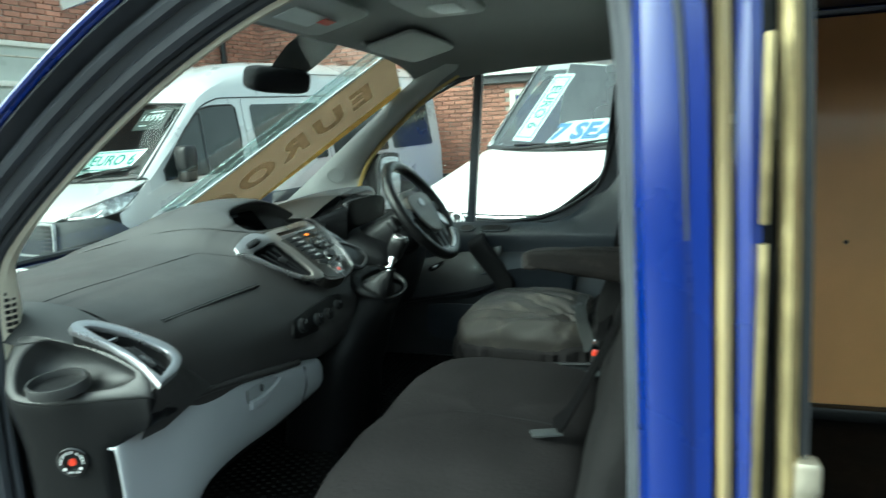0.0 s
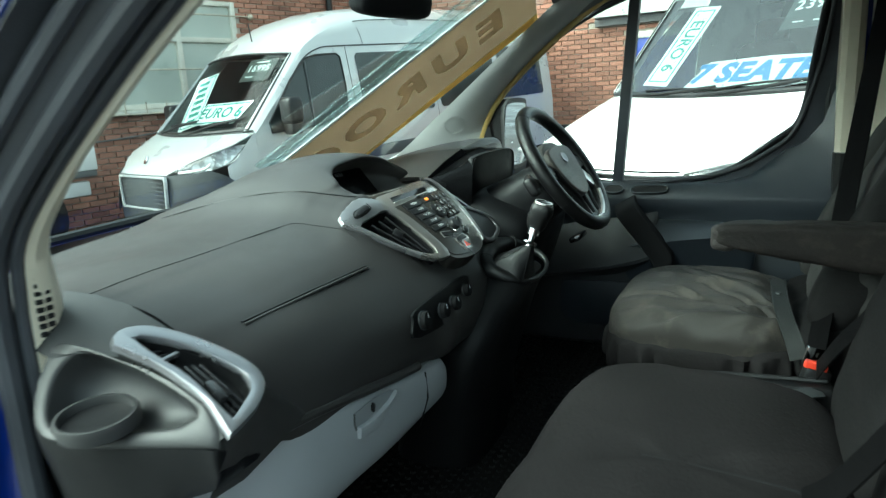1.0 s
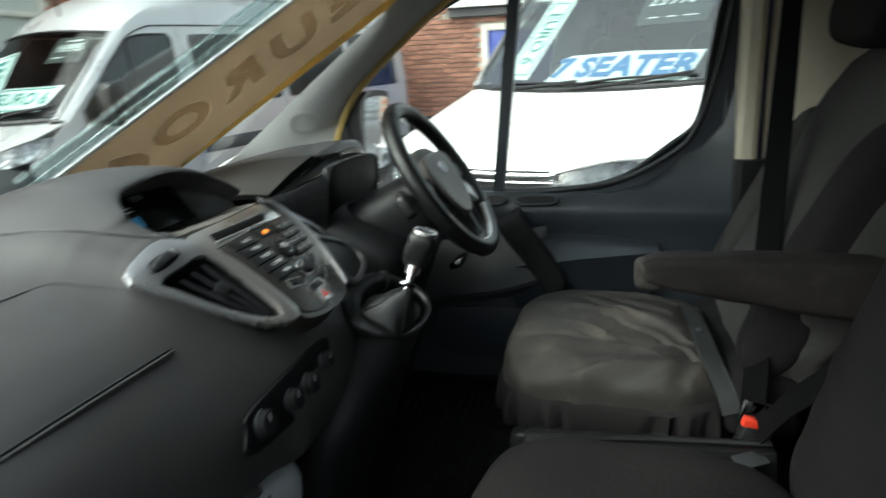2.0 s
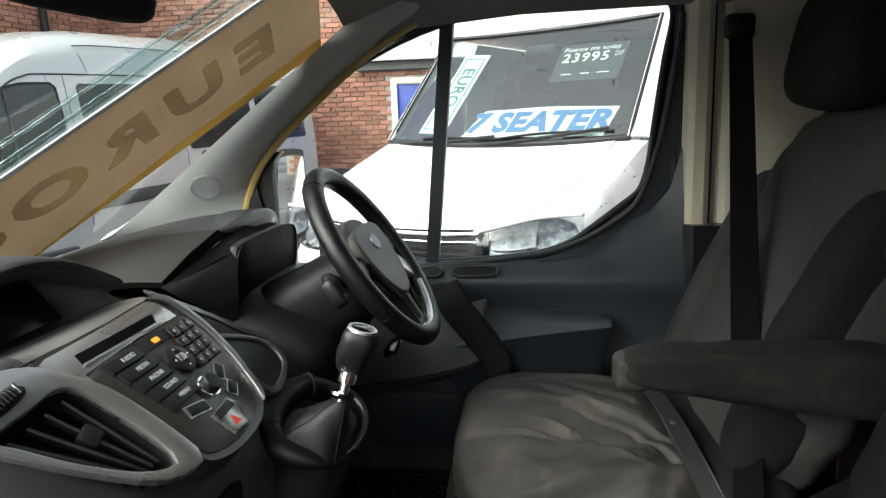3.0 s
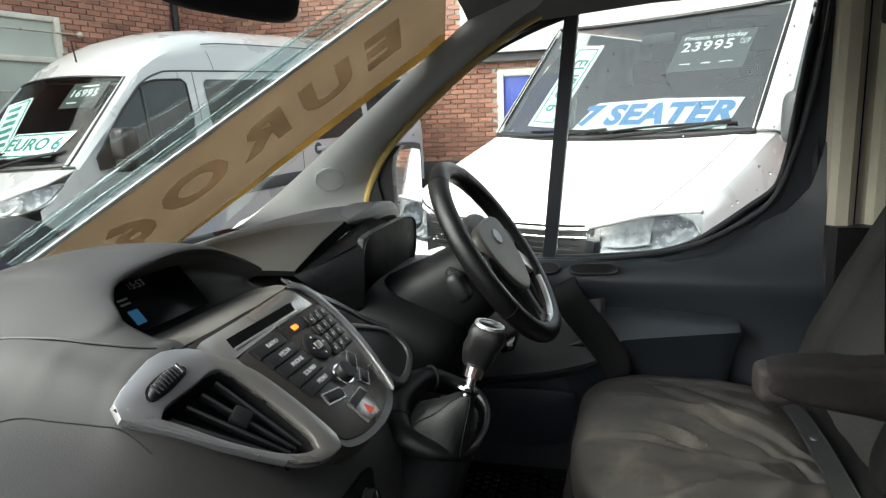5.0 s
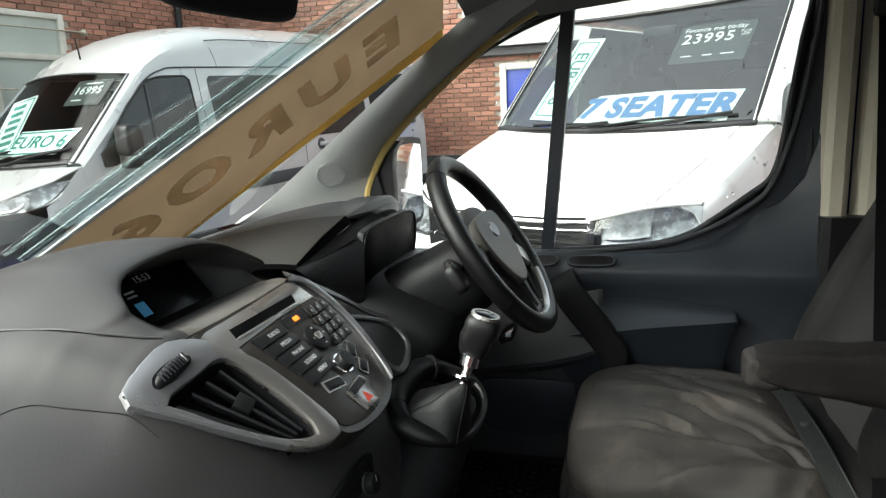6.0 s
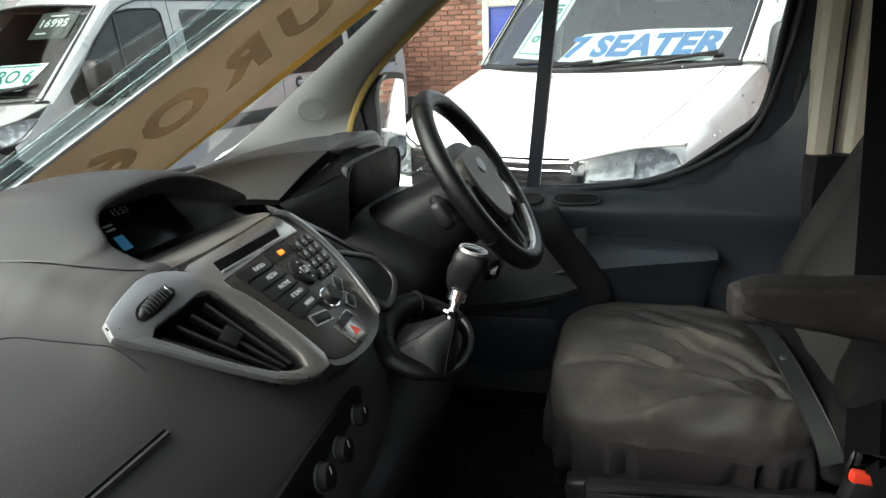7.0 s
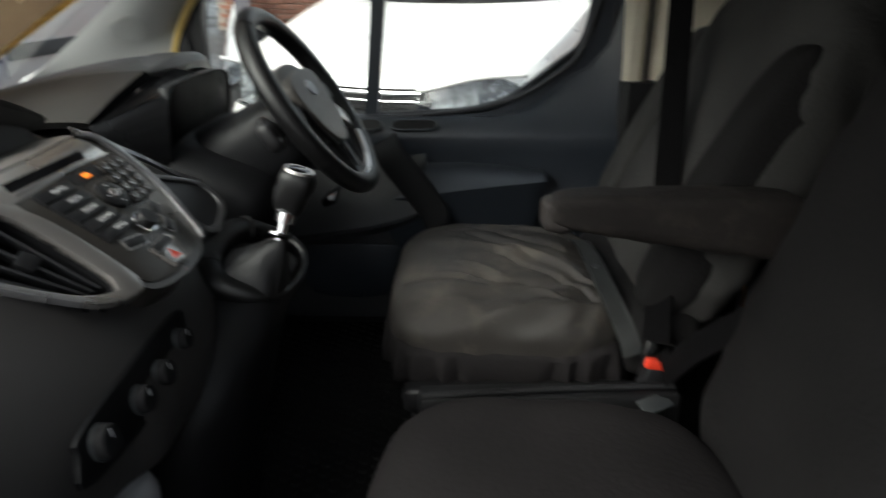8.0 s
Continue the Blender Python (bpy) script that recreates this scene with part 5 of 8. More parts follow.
for t in np.linspace(0, 1, 8):
    ws.append([V(-1.02 + 0.83 * t + 0.07 * abs(a) ** 2.2, CY + a * (0.80 - 0.06 * t), 1.20 + 0.60 * t - 0.0 * a) for a in np.linspace(-1, 1, 17)])
wscreen = thing("windscreen", "clear laminated windscreen of the van", "windscreen")
pane = part("pane", loft(ws), M_GLASS, wscreen)
pane.visible_shadow = False
part("black_border", tube([V(p.x, p.y, p.z - 0.004) for p in ws[0]], 0.012, 8), M_BLACK, wscreen)

# outside bodywork that closes the front, below the view
part("bonnet", thick(loft([[V(x, CY + a, z - 0.12 * abs(a / 0.9) ** 3) for a in np.linspace(-0.9, 0.9, 13)] for x, z in ((-0.97, 1.185), (-1.3, 1.10), (-1.7, 0.96), (-1.85, 0.75))]), 0.01), M_BLUE, van)

# plain outer skin, wheels and nose that close the van
def van_x(z):
    return float(np.interp(z, [0.3, 0.5, 1.2, 1.6, 1.85], [0.94, 0.975, 0.975, 0.93, 0.86]))


part("side_skin", thick(loft([[V(x, CY + van_x(z), z) for z in (0.32, 0.5, 0.9, 1.2, 1.5, 1.75, 1.86)] for x in (0.62, 1.5, 3.42)]), 0.01), M_BLUE, van)
part("rear_quarter", thick(loft([[V(x, CY - van_x(z), z) for z in (0.32, 0.5, 0.9, 1.2, 1.5, 1.75, 1.86)] for x in (1.95, 2.6, 3.42)]), 0.01), M_BLUE, van)
part("rear_doors", box((0.02, 1.86, 1.5), pose(3.43, CY, 1.08), 0.006), M_BLUE, van)
part("nose", thick(loft([[V(x, CY + a, z) for a, x in ((-0.97, -1.0), (-0.95, -1.45), (-0.8, -1.75), (0, -1.88), (0.8, -1.75), (0.95, -1.45), (0.97, -1.0))] for z in (0.35, 0.6, 0.78)]), 0.02), M_BLUE, van)
for s in (-1, 1):
    part("front_wing", thick(loft([[V(x, CY + s * y, zt) for x, y, zt in ((-1.78, 0.80, 0.80), (-1.45, 0.955, 0.98), (-1.0, 0.975, 1.12), (-0.62, 0.975, 1.18))], [V(x, CY + s * y, 0.72) for x, y in ((-1.78, 0.80), (-1.45, 0.955), (-1.0, 0.975), (-0.62, 0.975))]]), 0.01), M_BLUE, van)
part("sill", box((4.0, 0.06, 0.16), pose(1.4, CY + 0.93, 0.40), 0.02), M_BLUE, van)
part("sill", box((2.6, 0.06, 0.16), pose(0.7, CY - 0.93, 0.46), 0.02), M_BLUE, van)
part("door_outer", thick(loft([[V(x, CY + 0.972, z) for z in (0.45, 0.8, 1.10)] for x in (-0.60, 0.0, 0.60)]), 0.008), M_BLUE, van)
for x in (-1.12, 2.75):
    for s in (-1, 1):
        wheel_at(van, V(x, CY + s * 0.86, 0.34), V(0, 1, 0))

# ---- driver's door ----
door = new("driver_door")
door.parent = van
door["label"] = "dark plastic driver's door trim, window shut"
WIN = [(-0.515, 1.14), (-0.505, 1.30), (-0.485, 1.40), (-0.372, 1.512), (-0.212, 1.628), (-0.042, 1.706), (0.156, 1.755), (0.341, 1.774), (0.49, 1.768), (0.553, 1.735),
       (0.538, 1.62), (0.520, 1.483), (0.510, 1.40), (0.499, 1.343), (0.481, 1.305), (0.436, 1.269), (0.365, 1.215), (0.313, 1.181), (0.245, 1.158), (0.158, 1.147), (-0.042, 1.136), (-0.3, 1.128)]
wl = spline([V(x, 3.42, z) for x, z in WIN], 4, True)
DOORF = basis((0, 3.40, 0), (1, 0, 0), (0, 0, 1))     # local x along the van, y up, z towards the cab
low = [p for p in spline([V(x, z, 0) for x, z in [(0.572, 1.70), (0.552, 1.60), (0.533, 1.475), (0.522, 1.395), (0.510, 1.335), (0.489, 1.294), (0.443, 1.257), (0.371, 1.203), (0.317, 1.169), (0.247, 1.146), (0.158, 1.135), (-0.042, 1.124), (-0.3, 1.118), (-0.52, 1.125)]], 4)]
trim_out = [(p.x, p.y) for p in low] + [(-0.52, 0.60), (0.60, 0.60), (0.60, 1.70)]
part("door_skin", prism(trim_out, DOORF @ Matrix.Translation((0, 0, -0.10)), 0.10), M_NAVY, door)
# trim face, swelling towards the cab below the ledge
face = []
for x in np.linspace(-0.52, 0.60, 25):
    top = min((p.y for p in low if abs(p.x - x) < 0.05), default=1.12)
    top = min(top, 1.50)
    ledge = 1.125
    hi = max(top - 0.004, 1.142)
    face.append([V(x, 3.405, hi), V(x, 3.393, hi - 0.004), V(x, 3.373, max((hi + ledge) / 2 + 0.008, 1.139)), V(x, 3.362, ledge + 0.008), V(x, 3.347, ledge - 0.020), V(x, 3.344, ledge - 0.034), V(x, 3.352, ledge - 0.07), V(x, 3.365, 1.02), V(x, 3.36, 0.95), V(x, 3.35, 0.90),
                 V(x, 3.345, 0.80), V(x, 3.35, 0.60)])
part("trim_face", loft(face), M_NAVY, door)
# recesses on the ledge
for x, w in ((0.081, 0.095), (-0.030, 0.04)):
    f = basis((x, 3.3505, 1.1245), (1, 0, 0.02), (0, 0.62, 0.78))
    o = spline([(-w / 2, -0.014, 0), (0, -0.016, 0), (w / 2, -0.014, 0), (w / 2 + 0.012, 0, 0), (w / 2, 0.014, 0), (0, 0.016, 0), (-w / 2, 0.014, 0), (-w / 2 - 0.012, 0, 0)], 3, True)
    part("ledge_recess", prism([(p.x * 0.9, p.y * 0.72) for p in o], f @ Matrix.Translation((0, 0, 0.002)), 0.003), M_BLACK, door)
    part("recess_rim", ring([(p.x, p.y) for p in o], [(p.x * 0.9, p.y * 0.72) for p in o], f, 0.006, 0.002), M_NAVY, door)
# armrest: a long wedge that runs out to a sharp rear tip
rings = []
for x, yo, zo, yr, zr, zb in ((0.0, 3.30, 0.945, 3.374, 1.032, 0.80), (0.07, 3.282, 0.965, 3.372, 1.032, 0.80), (0.134, 3.268, 0.976, 3.368, 1.030, 0.80), (0.191, 3.265, 0.986, 3.366, 1.030, 0.80), (0.29, 3.265, 0.998, 3.364, 1.024, 0.80), (0.36, 3.268, 1.005, 3.352, 1.015, 0.80), (0.402, 3.272, 1.009, 3.335, 1.012, 0.82), (0.408, 3.280, 1.004, 3.34, 1.008, 0.82)):
    rings.append([V(x, 3.385, zr), V(x, yr, zr), V(x, yr * 0.55 + yo * 0.45, zr * 0.55 + zo * 0.45 + 0.009), V(x, yo + 0.014, zo + 0.005), V(x, yo, zo - 0.003), V(x - 0.002, yo + 0.004, zo - 0.014), V(x - 0.012, yo + 0.025, zo - 0.06), V(x - 0.03, yo + 0.045, zb), V(x - 0.03, 3.385, zb)])
part("armrest_shelf", loft(rings, True, True), M_NAVY, door)
# slanting grab handle
gp = [V(0.002, 3.37, 1.092), V(0.014, 3.29, 1.082), V(0.036, 3.258, 1.054), V(0.088, 3.250, 0.990), V(0.134, 3.246, 0.928), V(0.140, 3.248, 0.893), V(0.138, 3.27, 0.868), V(0.138, 3.37, 0.855)]
hr = []
for p in spline(gp, 5):
    hr.append([p + V(-0.030, 0.004, -0.016), p + V(-0.026, -0.004, -0.014), p + V(-0.018, -0.006, -0.010), p + V(0.020, -0.006, 0.012), p + V(0.026, -0.003, 0.016), p + V(0.030, 0.006, 0.018), p + V(0.028, 0.045, 0.016), p + V(-0.030, 0.045, -0.016)])
part("grab_handle", loft(hr, True, True), M_MATT, door)
# lower pocket and speaker grille
pk = []
for x, yo, zt in ((-0.50, 3.31, 0.790), (-0.30, 3.285, 0.826), (-0.127, 3.272, 0.857), (-0.03, 3.268, 0.874), (0.05, 3.268, 0.895), (0.098, 3.272, 0.912), (0.108, 3.285, 0.914)):
    pk.append([V(x, 3.372, zt + 0.17), V(x, 3.352, zt + 0.14), V(x, yo + 0.040, zt + 0.085), V(x, yo + 0.010, zt + 0.035), V(x, yo, zt + 0.014), V(x, yo + 0.004, zt + 0.002), V(x, yo + 0.03, zt - 0.006), V(x, 3.325, zt - 0.03), V(x, 3.335, 0.60), V(x, 3.385, 0.60)])
part("door_pocket", loft(pk, True, True), M_POCKET, door)
f = basis((-0.08, 3.322, 0.75), (1, 0.02, 0), (0, -0.06, 1))
o = spline([(-0.11, -0.07, 0), (0.10, -0.07, 0), (0.12, 0.05, 0), (0.09, 0.07, 0), (-0.08, 0.07, 0), (-0.12, 0.05, 0)], 4, True)
part("speaker_cover", prism([(p.x, p.y) for p in o], f, 0.006, 0.002), M_NAVY, door)
# window frame, seal, divider and glass
part("window_seal", tube(wl, 0.0075, 8, True), M_RUBBER, door)
part("window_frame", tube([V(p.x, 3.435, p.z) + (p - V(0.05, 3.42, 1.42)).normalized() * 0.012 for p in wl], 0.010, 8, True), M_BLACK, door)
part("window_divider", loft([[V(x + dx, y, z) for dx, y in ((-0.016, 3.405), (0.016, 3.405), (0.018, 3.425), (0.014, 3.44), (-0.014, 3.44), (-0.018, 3.425))] for x, z in ((-0.033, 1.13), (0.024, 1.73))], True, True), M_NAVY, door)
gl = bmesh.new()
vs = [gl.verts.new(V(p.x, 3.432, p.z)) for p in wl]
gl.faces.new(vs)
bmesh.ops.triangulate(gl, faces=gl.faces[:])
wpane = part("window_pane", gl, M_GLASS, door)
wpane.visible_shadow = False
part("sill_lip", tube(spline([V(-0.50, 3.395, 1.128), V(-0.042, 3.395, 1.134), (0.17, 3.395, 1.149), (0.312, 3.395, 1.178), (0.426, 3.395, 1.24), (0.486, 3.395, 1.303), (0.534, 3.395, 1.46), (0.560, 3.395, 1.62), (0.570, 3.395, 1.72)]), 0.007, 8), M_RUBBER, door)
part("front_bar", loft([[V(x + dx, y, z) for dx, y in ((-0.030, 3.41), (0.022, 3.41), (0.026, 3.43), (0.020, 3.45), (-0.030, 3.45))] for x, z in ((-0.468, 1.13), (-0.462, 1.24), (-0.460, 1.30), (-0.462, 1.37), (-0.455, 1.405), (-0.435, 1.43))], True, True), M_BLACK, door)
# the door's front corner triangle
part("corner_trim", loft([[V(-0.53, 3.40, 1.12), V(-0.42, 3.40, 1.12)], [V(-0.515, 3.40, 1.32), V(-0.475, 3.40, 1.32)], [V(-0.50, 3.40, 1.39), V(-0.485, 3.40, 1.39)]]), M_BLACK, door)

# rain drops on the driver's window and the windscreen
rnd = random.Random(11)
dv, df = [], []


def drop(p, u, v, n, r):
    s = len(dv)
    dv.append(p + n * r * 0.5)
    for k in range(6):
        a = k * math.tau / 6
        dv.append(p + (u * math.cos(a) + v * math.sin(a) * rnd.uniform(0.9, 1.5)) * r)
    for k in range(6):
        df.append((s, s + 1 + k, s + 1 + (k + 1) % 6))


for k in range(760):
    x, z = rnd.uniform(-0.48, 0.53), 1.13 + 0.62 * rnd.random() ** 1.5
    top = np.interp(x, [-0.5, -0.37, -0.2, 0.0, 0.2, 0.5], [1.35, 1.50, 1.62, 1.70, 1.75, 1.75])
    bot = np.interp(x, [-0.5, 0.17, 0.32, 0.43, 0.5, 0.54], [1.14, 1.17, 1.21, 1.27, 1.36, 1.5])
    if bot < z < top:
        drop(V(x, 3.434, z), V(1, 0, 0), V(0, 0, 1), V(0, 1, 0), rnd.choice((0.0013, 0.0016, 0.0021, 0.0032)))
me = bpy.data.meshes.new("drops")
me.from_pydata(dv, [], df)
tagged(part("rain_drops", me, M_DROP), "small rain drops on the driver's window", "rain", kind="stuff")

# driver's door mirror outside
mir = thing("door_mirror", "black door mirror with amber-lit glass outside window", "mirror")
mo = spline([(-0.08, -0.11, 0), (0.07, -0.115, 0), (0.09, -0.06, 0), (0.085, 0.10, 0), (0.06, 0.13, 0), (-0.06, 0.13, 0), (-0.085, 0.09, 0), (-0.095, -0.05, 0)], 3, True)
mf = basis((-0.478, 3.665, 1.285), (0.17, 0.985, 0), (0.03, 0, 1))
part("housing", prism([(p.x * 1.08, p.y * 1.08) for p in mo], mf @ Matrix.Translation((0, 0, -0.09)), 0.09, 0.02), M_BLACK, mir)
part("glass", prism([(p.x * 0.94, p.y * 0.94) for p in mo], mf, 0.004), M_MIRROR, mir)
part("mirror_foot", box((0.10, 0.16, 0.06), pose(-0.53, 3.54, 1.17), 0.02), M_BLACK, mir)

# driver's rear post: beige upper trim, dark lower trim
def post_strip(name, x0, x1, z0, z1, y, material, label=""):
    rings = []
    for z in np.linspace(z0, z1, 8):
        k = max(0.0, z - 1.25)
        rings.append([V(x0, y + 0.05, z), V(x0 + 0.006, y + 0.01, z), V(x0 + 0.02, y, z), V(x1 - 0.02, y, z), V(x1 - 0.006, y + 0.01, z), V(x1, y + 0.05, z)])
    return part(name, loft(rings, True, True), material, van, label)


post_strip("post_trim", 0.577, 0.642, 1.232, 1.80, 3.36, M_BEIGE, "beige upper trim of driver's post")
post_strip("post_trim_rear", 0.655, 0.96, 1.20, 1.80, 3.37, M_BEIGE)
post_strip("post_lower", 0.577, 0.72, 0.60, 1.232, 3.335, M_BLACK, "black lower trim of driver's post")
post_strip("side_lower", 0.72, 0.96, 0.60, 1.20, 3.36, M_BLACK)
upl = [V(x, y, z) for x, y, z in ((0.568, 3.415, 1.74), (0.564, 3.415, 1.5), (0.564, 3.405, 1.30), (0.570, 3.40, 1.0), (0.570, 3.40, 0.6))]
part("rear_door_seal", tube(spline(upl, 5), 0.012, 8), M_RUBBER, van)
part("door_frame_rear", loft([[V(0.555, 3.43, 1.74), V(0.580, 3.405, 1.76)], [V(0.545, 3.43, 1.5), V(0.580, 3.405, 1.5)], [V(0.545, 3.42, 1.3), V(0.580, 3.40, 1.3)], [V(0.56, 3.42, 0.6), V(0.580, 3.39, 0.6)]]), M_NAVY, van)

# sun visors and roof console
for s, y in ((0, 2.20), (1, 2.95)):
    vz = thing("sun_visor", "pale grey sun visor folded up under the roof lining", "visor", group="sun visors")
    part("flap", cushion((0.17, 0.46, 0.02), pose(-0.075, y, 1.782, 0, -14, 0), 0.5, 0.25, 32, 10), M_PILLAR, vz)
    part("hinge_rod", tube([V(-0.15, y - 0.24, 1.775), V(-0.15, y + 0.24, 1.775)], 0.006, 8), M_PILLAR, vz)
    if s == 0:
        part("visor_label", box((0.06, 0.15, 0.002), pose(-0.08, y + 0.02, 1.768, 0, -14, 0)), M_CARD, vz)
        part("red_mark", box((0.025, 0.05, 0.002), pose(-0.06, y + 0.10, 1.7665, 0, -14, 0)), M_RED, vz)
rc = thing("roof_console", "grey roof console with interior lamp", "console")
part("housing", cushion((0.20, 0.30, 0.04), pose(0.14, CY + 0.02, 1.838), 0.4, 0.35, 28, 10), M_PILLAR, rc)
part("lamp_lens", cushion((0.08, 0.12, 0.02), pose(0.16, CY + 0.02, 1.822), 0.4, 0.3, 20, 8), M_CARD, rc)

# rear-view mirror
rv = thing("rear_view_mirror", "black interior mirror on the windscreen", "mirror")
part("housing", cushion((0.06, 0.25, 0.075), pose(-0.37, 2.585, 1.675, 0, 12, -10), 0.5, 0.35, 28, 14), M_MATT, rv)
part("sensor_cover", loft([[V(-0.30, 2.69 + s * 0.13, 1.815), V(-0.24, 2.69 + s * 0.12, 1.79)] for s in (-1, -0.5, 0, 0.5, 1)]), M_MATT, rv)
sc_ = []
for t, w in ((0, 0.12), (0.3, 0.13), (0.6, 0.12), (1.0, 0.09)):
    c_ = V(-0.27, 2.69, 1.80).lerp(V(-0.375, 2.62, 1.685), t)
    sc_.append([c_ + V(0.025 * math.cos(a), w * math.sin(a), 0.02 * math.cos(a)) for a in np.linspace(0, math.tau, 16, endpoint=False)])
part("mirror_stem", loft(sc_, True, True), M_MATT, rv)

# banner along the driver's edge of the windscreen, seen from behind
BT, BB = V(-0.25, 3.15, 1.705), V(-0.87, 2.765, 1.215)
along = (BT - BB).normalized()
wide = V(0.18, 0.98, 0.0)
bn = thing("windscreen_banner", "tan-backed card banner printed EURO 6, seen from behind", "sign")
bf = basis((BT + BB) / 2, along, wide)
if bf.to_3x3().col[2].z > 0:
    bf = basis((BT + BB) / 2, along, -wide)
L2 = (BT - BB).length / 2
sgn = 1 if (bf.to_3x3().col[1]).y > 0 else -1
part("board", prism([(-L2 - 0.02, -0.155), (L2 + 0.04, -0.155), (L2 + 0.04, 0.155), (-L2 - 0.02, 0.155)], bf, 0.003), M_BANNER, bn)
part("yellow_border", prism([(-L2 + 0.1, sgn * 0.155), (-L2 + 0.1, sgn * 0.15), (L2 * 0.2, sgn * 0.122), (L2 + 0.04, sgn * 0.108), (L2 + 0.04, sgn * 0.155)], bf @ Matrix.Translation((0, 0, 0.0032)), 0.001), M_BANNER_YEL, bn)
part("pale_edge", box((L2 * 2 + 0.06, 0.012, 0.003), bf @ pose(0.01, -sgn * 0.161, 0.002)), M_CARD, bn)

# clear plastic sleeve beside the banner, with pale streaks along it
sl = thing("plastic_sleeve", "clear plastic sleeve with pale streaks beside the banner", "sleeve")
sleeve = part("film", prism([(-L2, -sgn * 0.245), (L2 + 0.03, -sgn * 0.245), (L2 + 0.03, -sgn * 0.168), (-L2, -sgn * 0.168)], bf @ Matrix.Translation((0, 0, -0.001)), 0.001), M_FILM, sl)
sleeve.visible_shadow = False
for d, w in ((0.196, 0.010), (0.238, 0.006)):
    part("pale_streak", box((L2 * 2, w, 0.003), bf @ pose(0.0, -sgn * d, 0.002, 0, 0, 0.5 * (d - 0.2) * 20), 0.001), M_STREAK, sl)
nin = bf.to_3x3().col[2].normalized()       # towards the cab
tf = basis((BT + BB) / 2 + nin * 0.0045, BB - BT, -wide)
for ch, at_ in (("E", -0.318), ("U", -0.172), ("R", -0.022), ("O", 0.146), ("6", 0.296)):
    letters(ch, 0.150, tf @ Matrix.Translation((at_, 0.022, 0)), M_BANNER_INK, bn, bold=0.007, stretch=1.2)

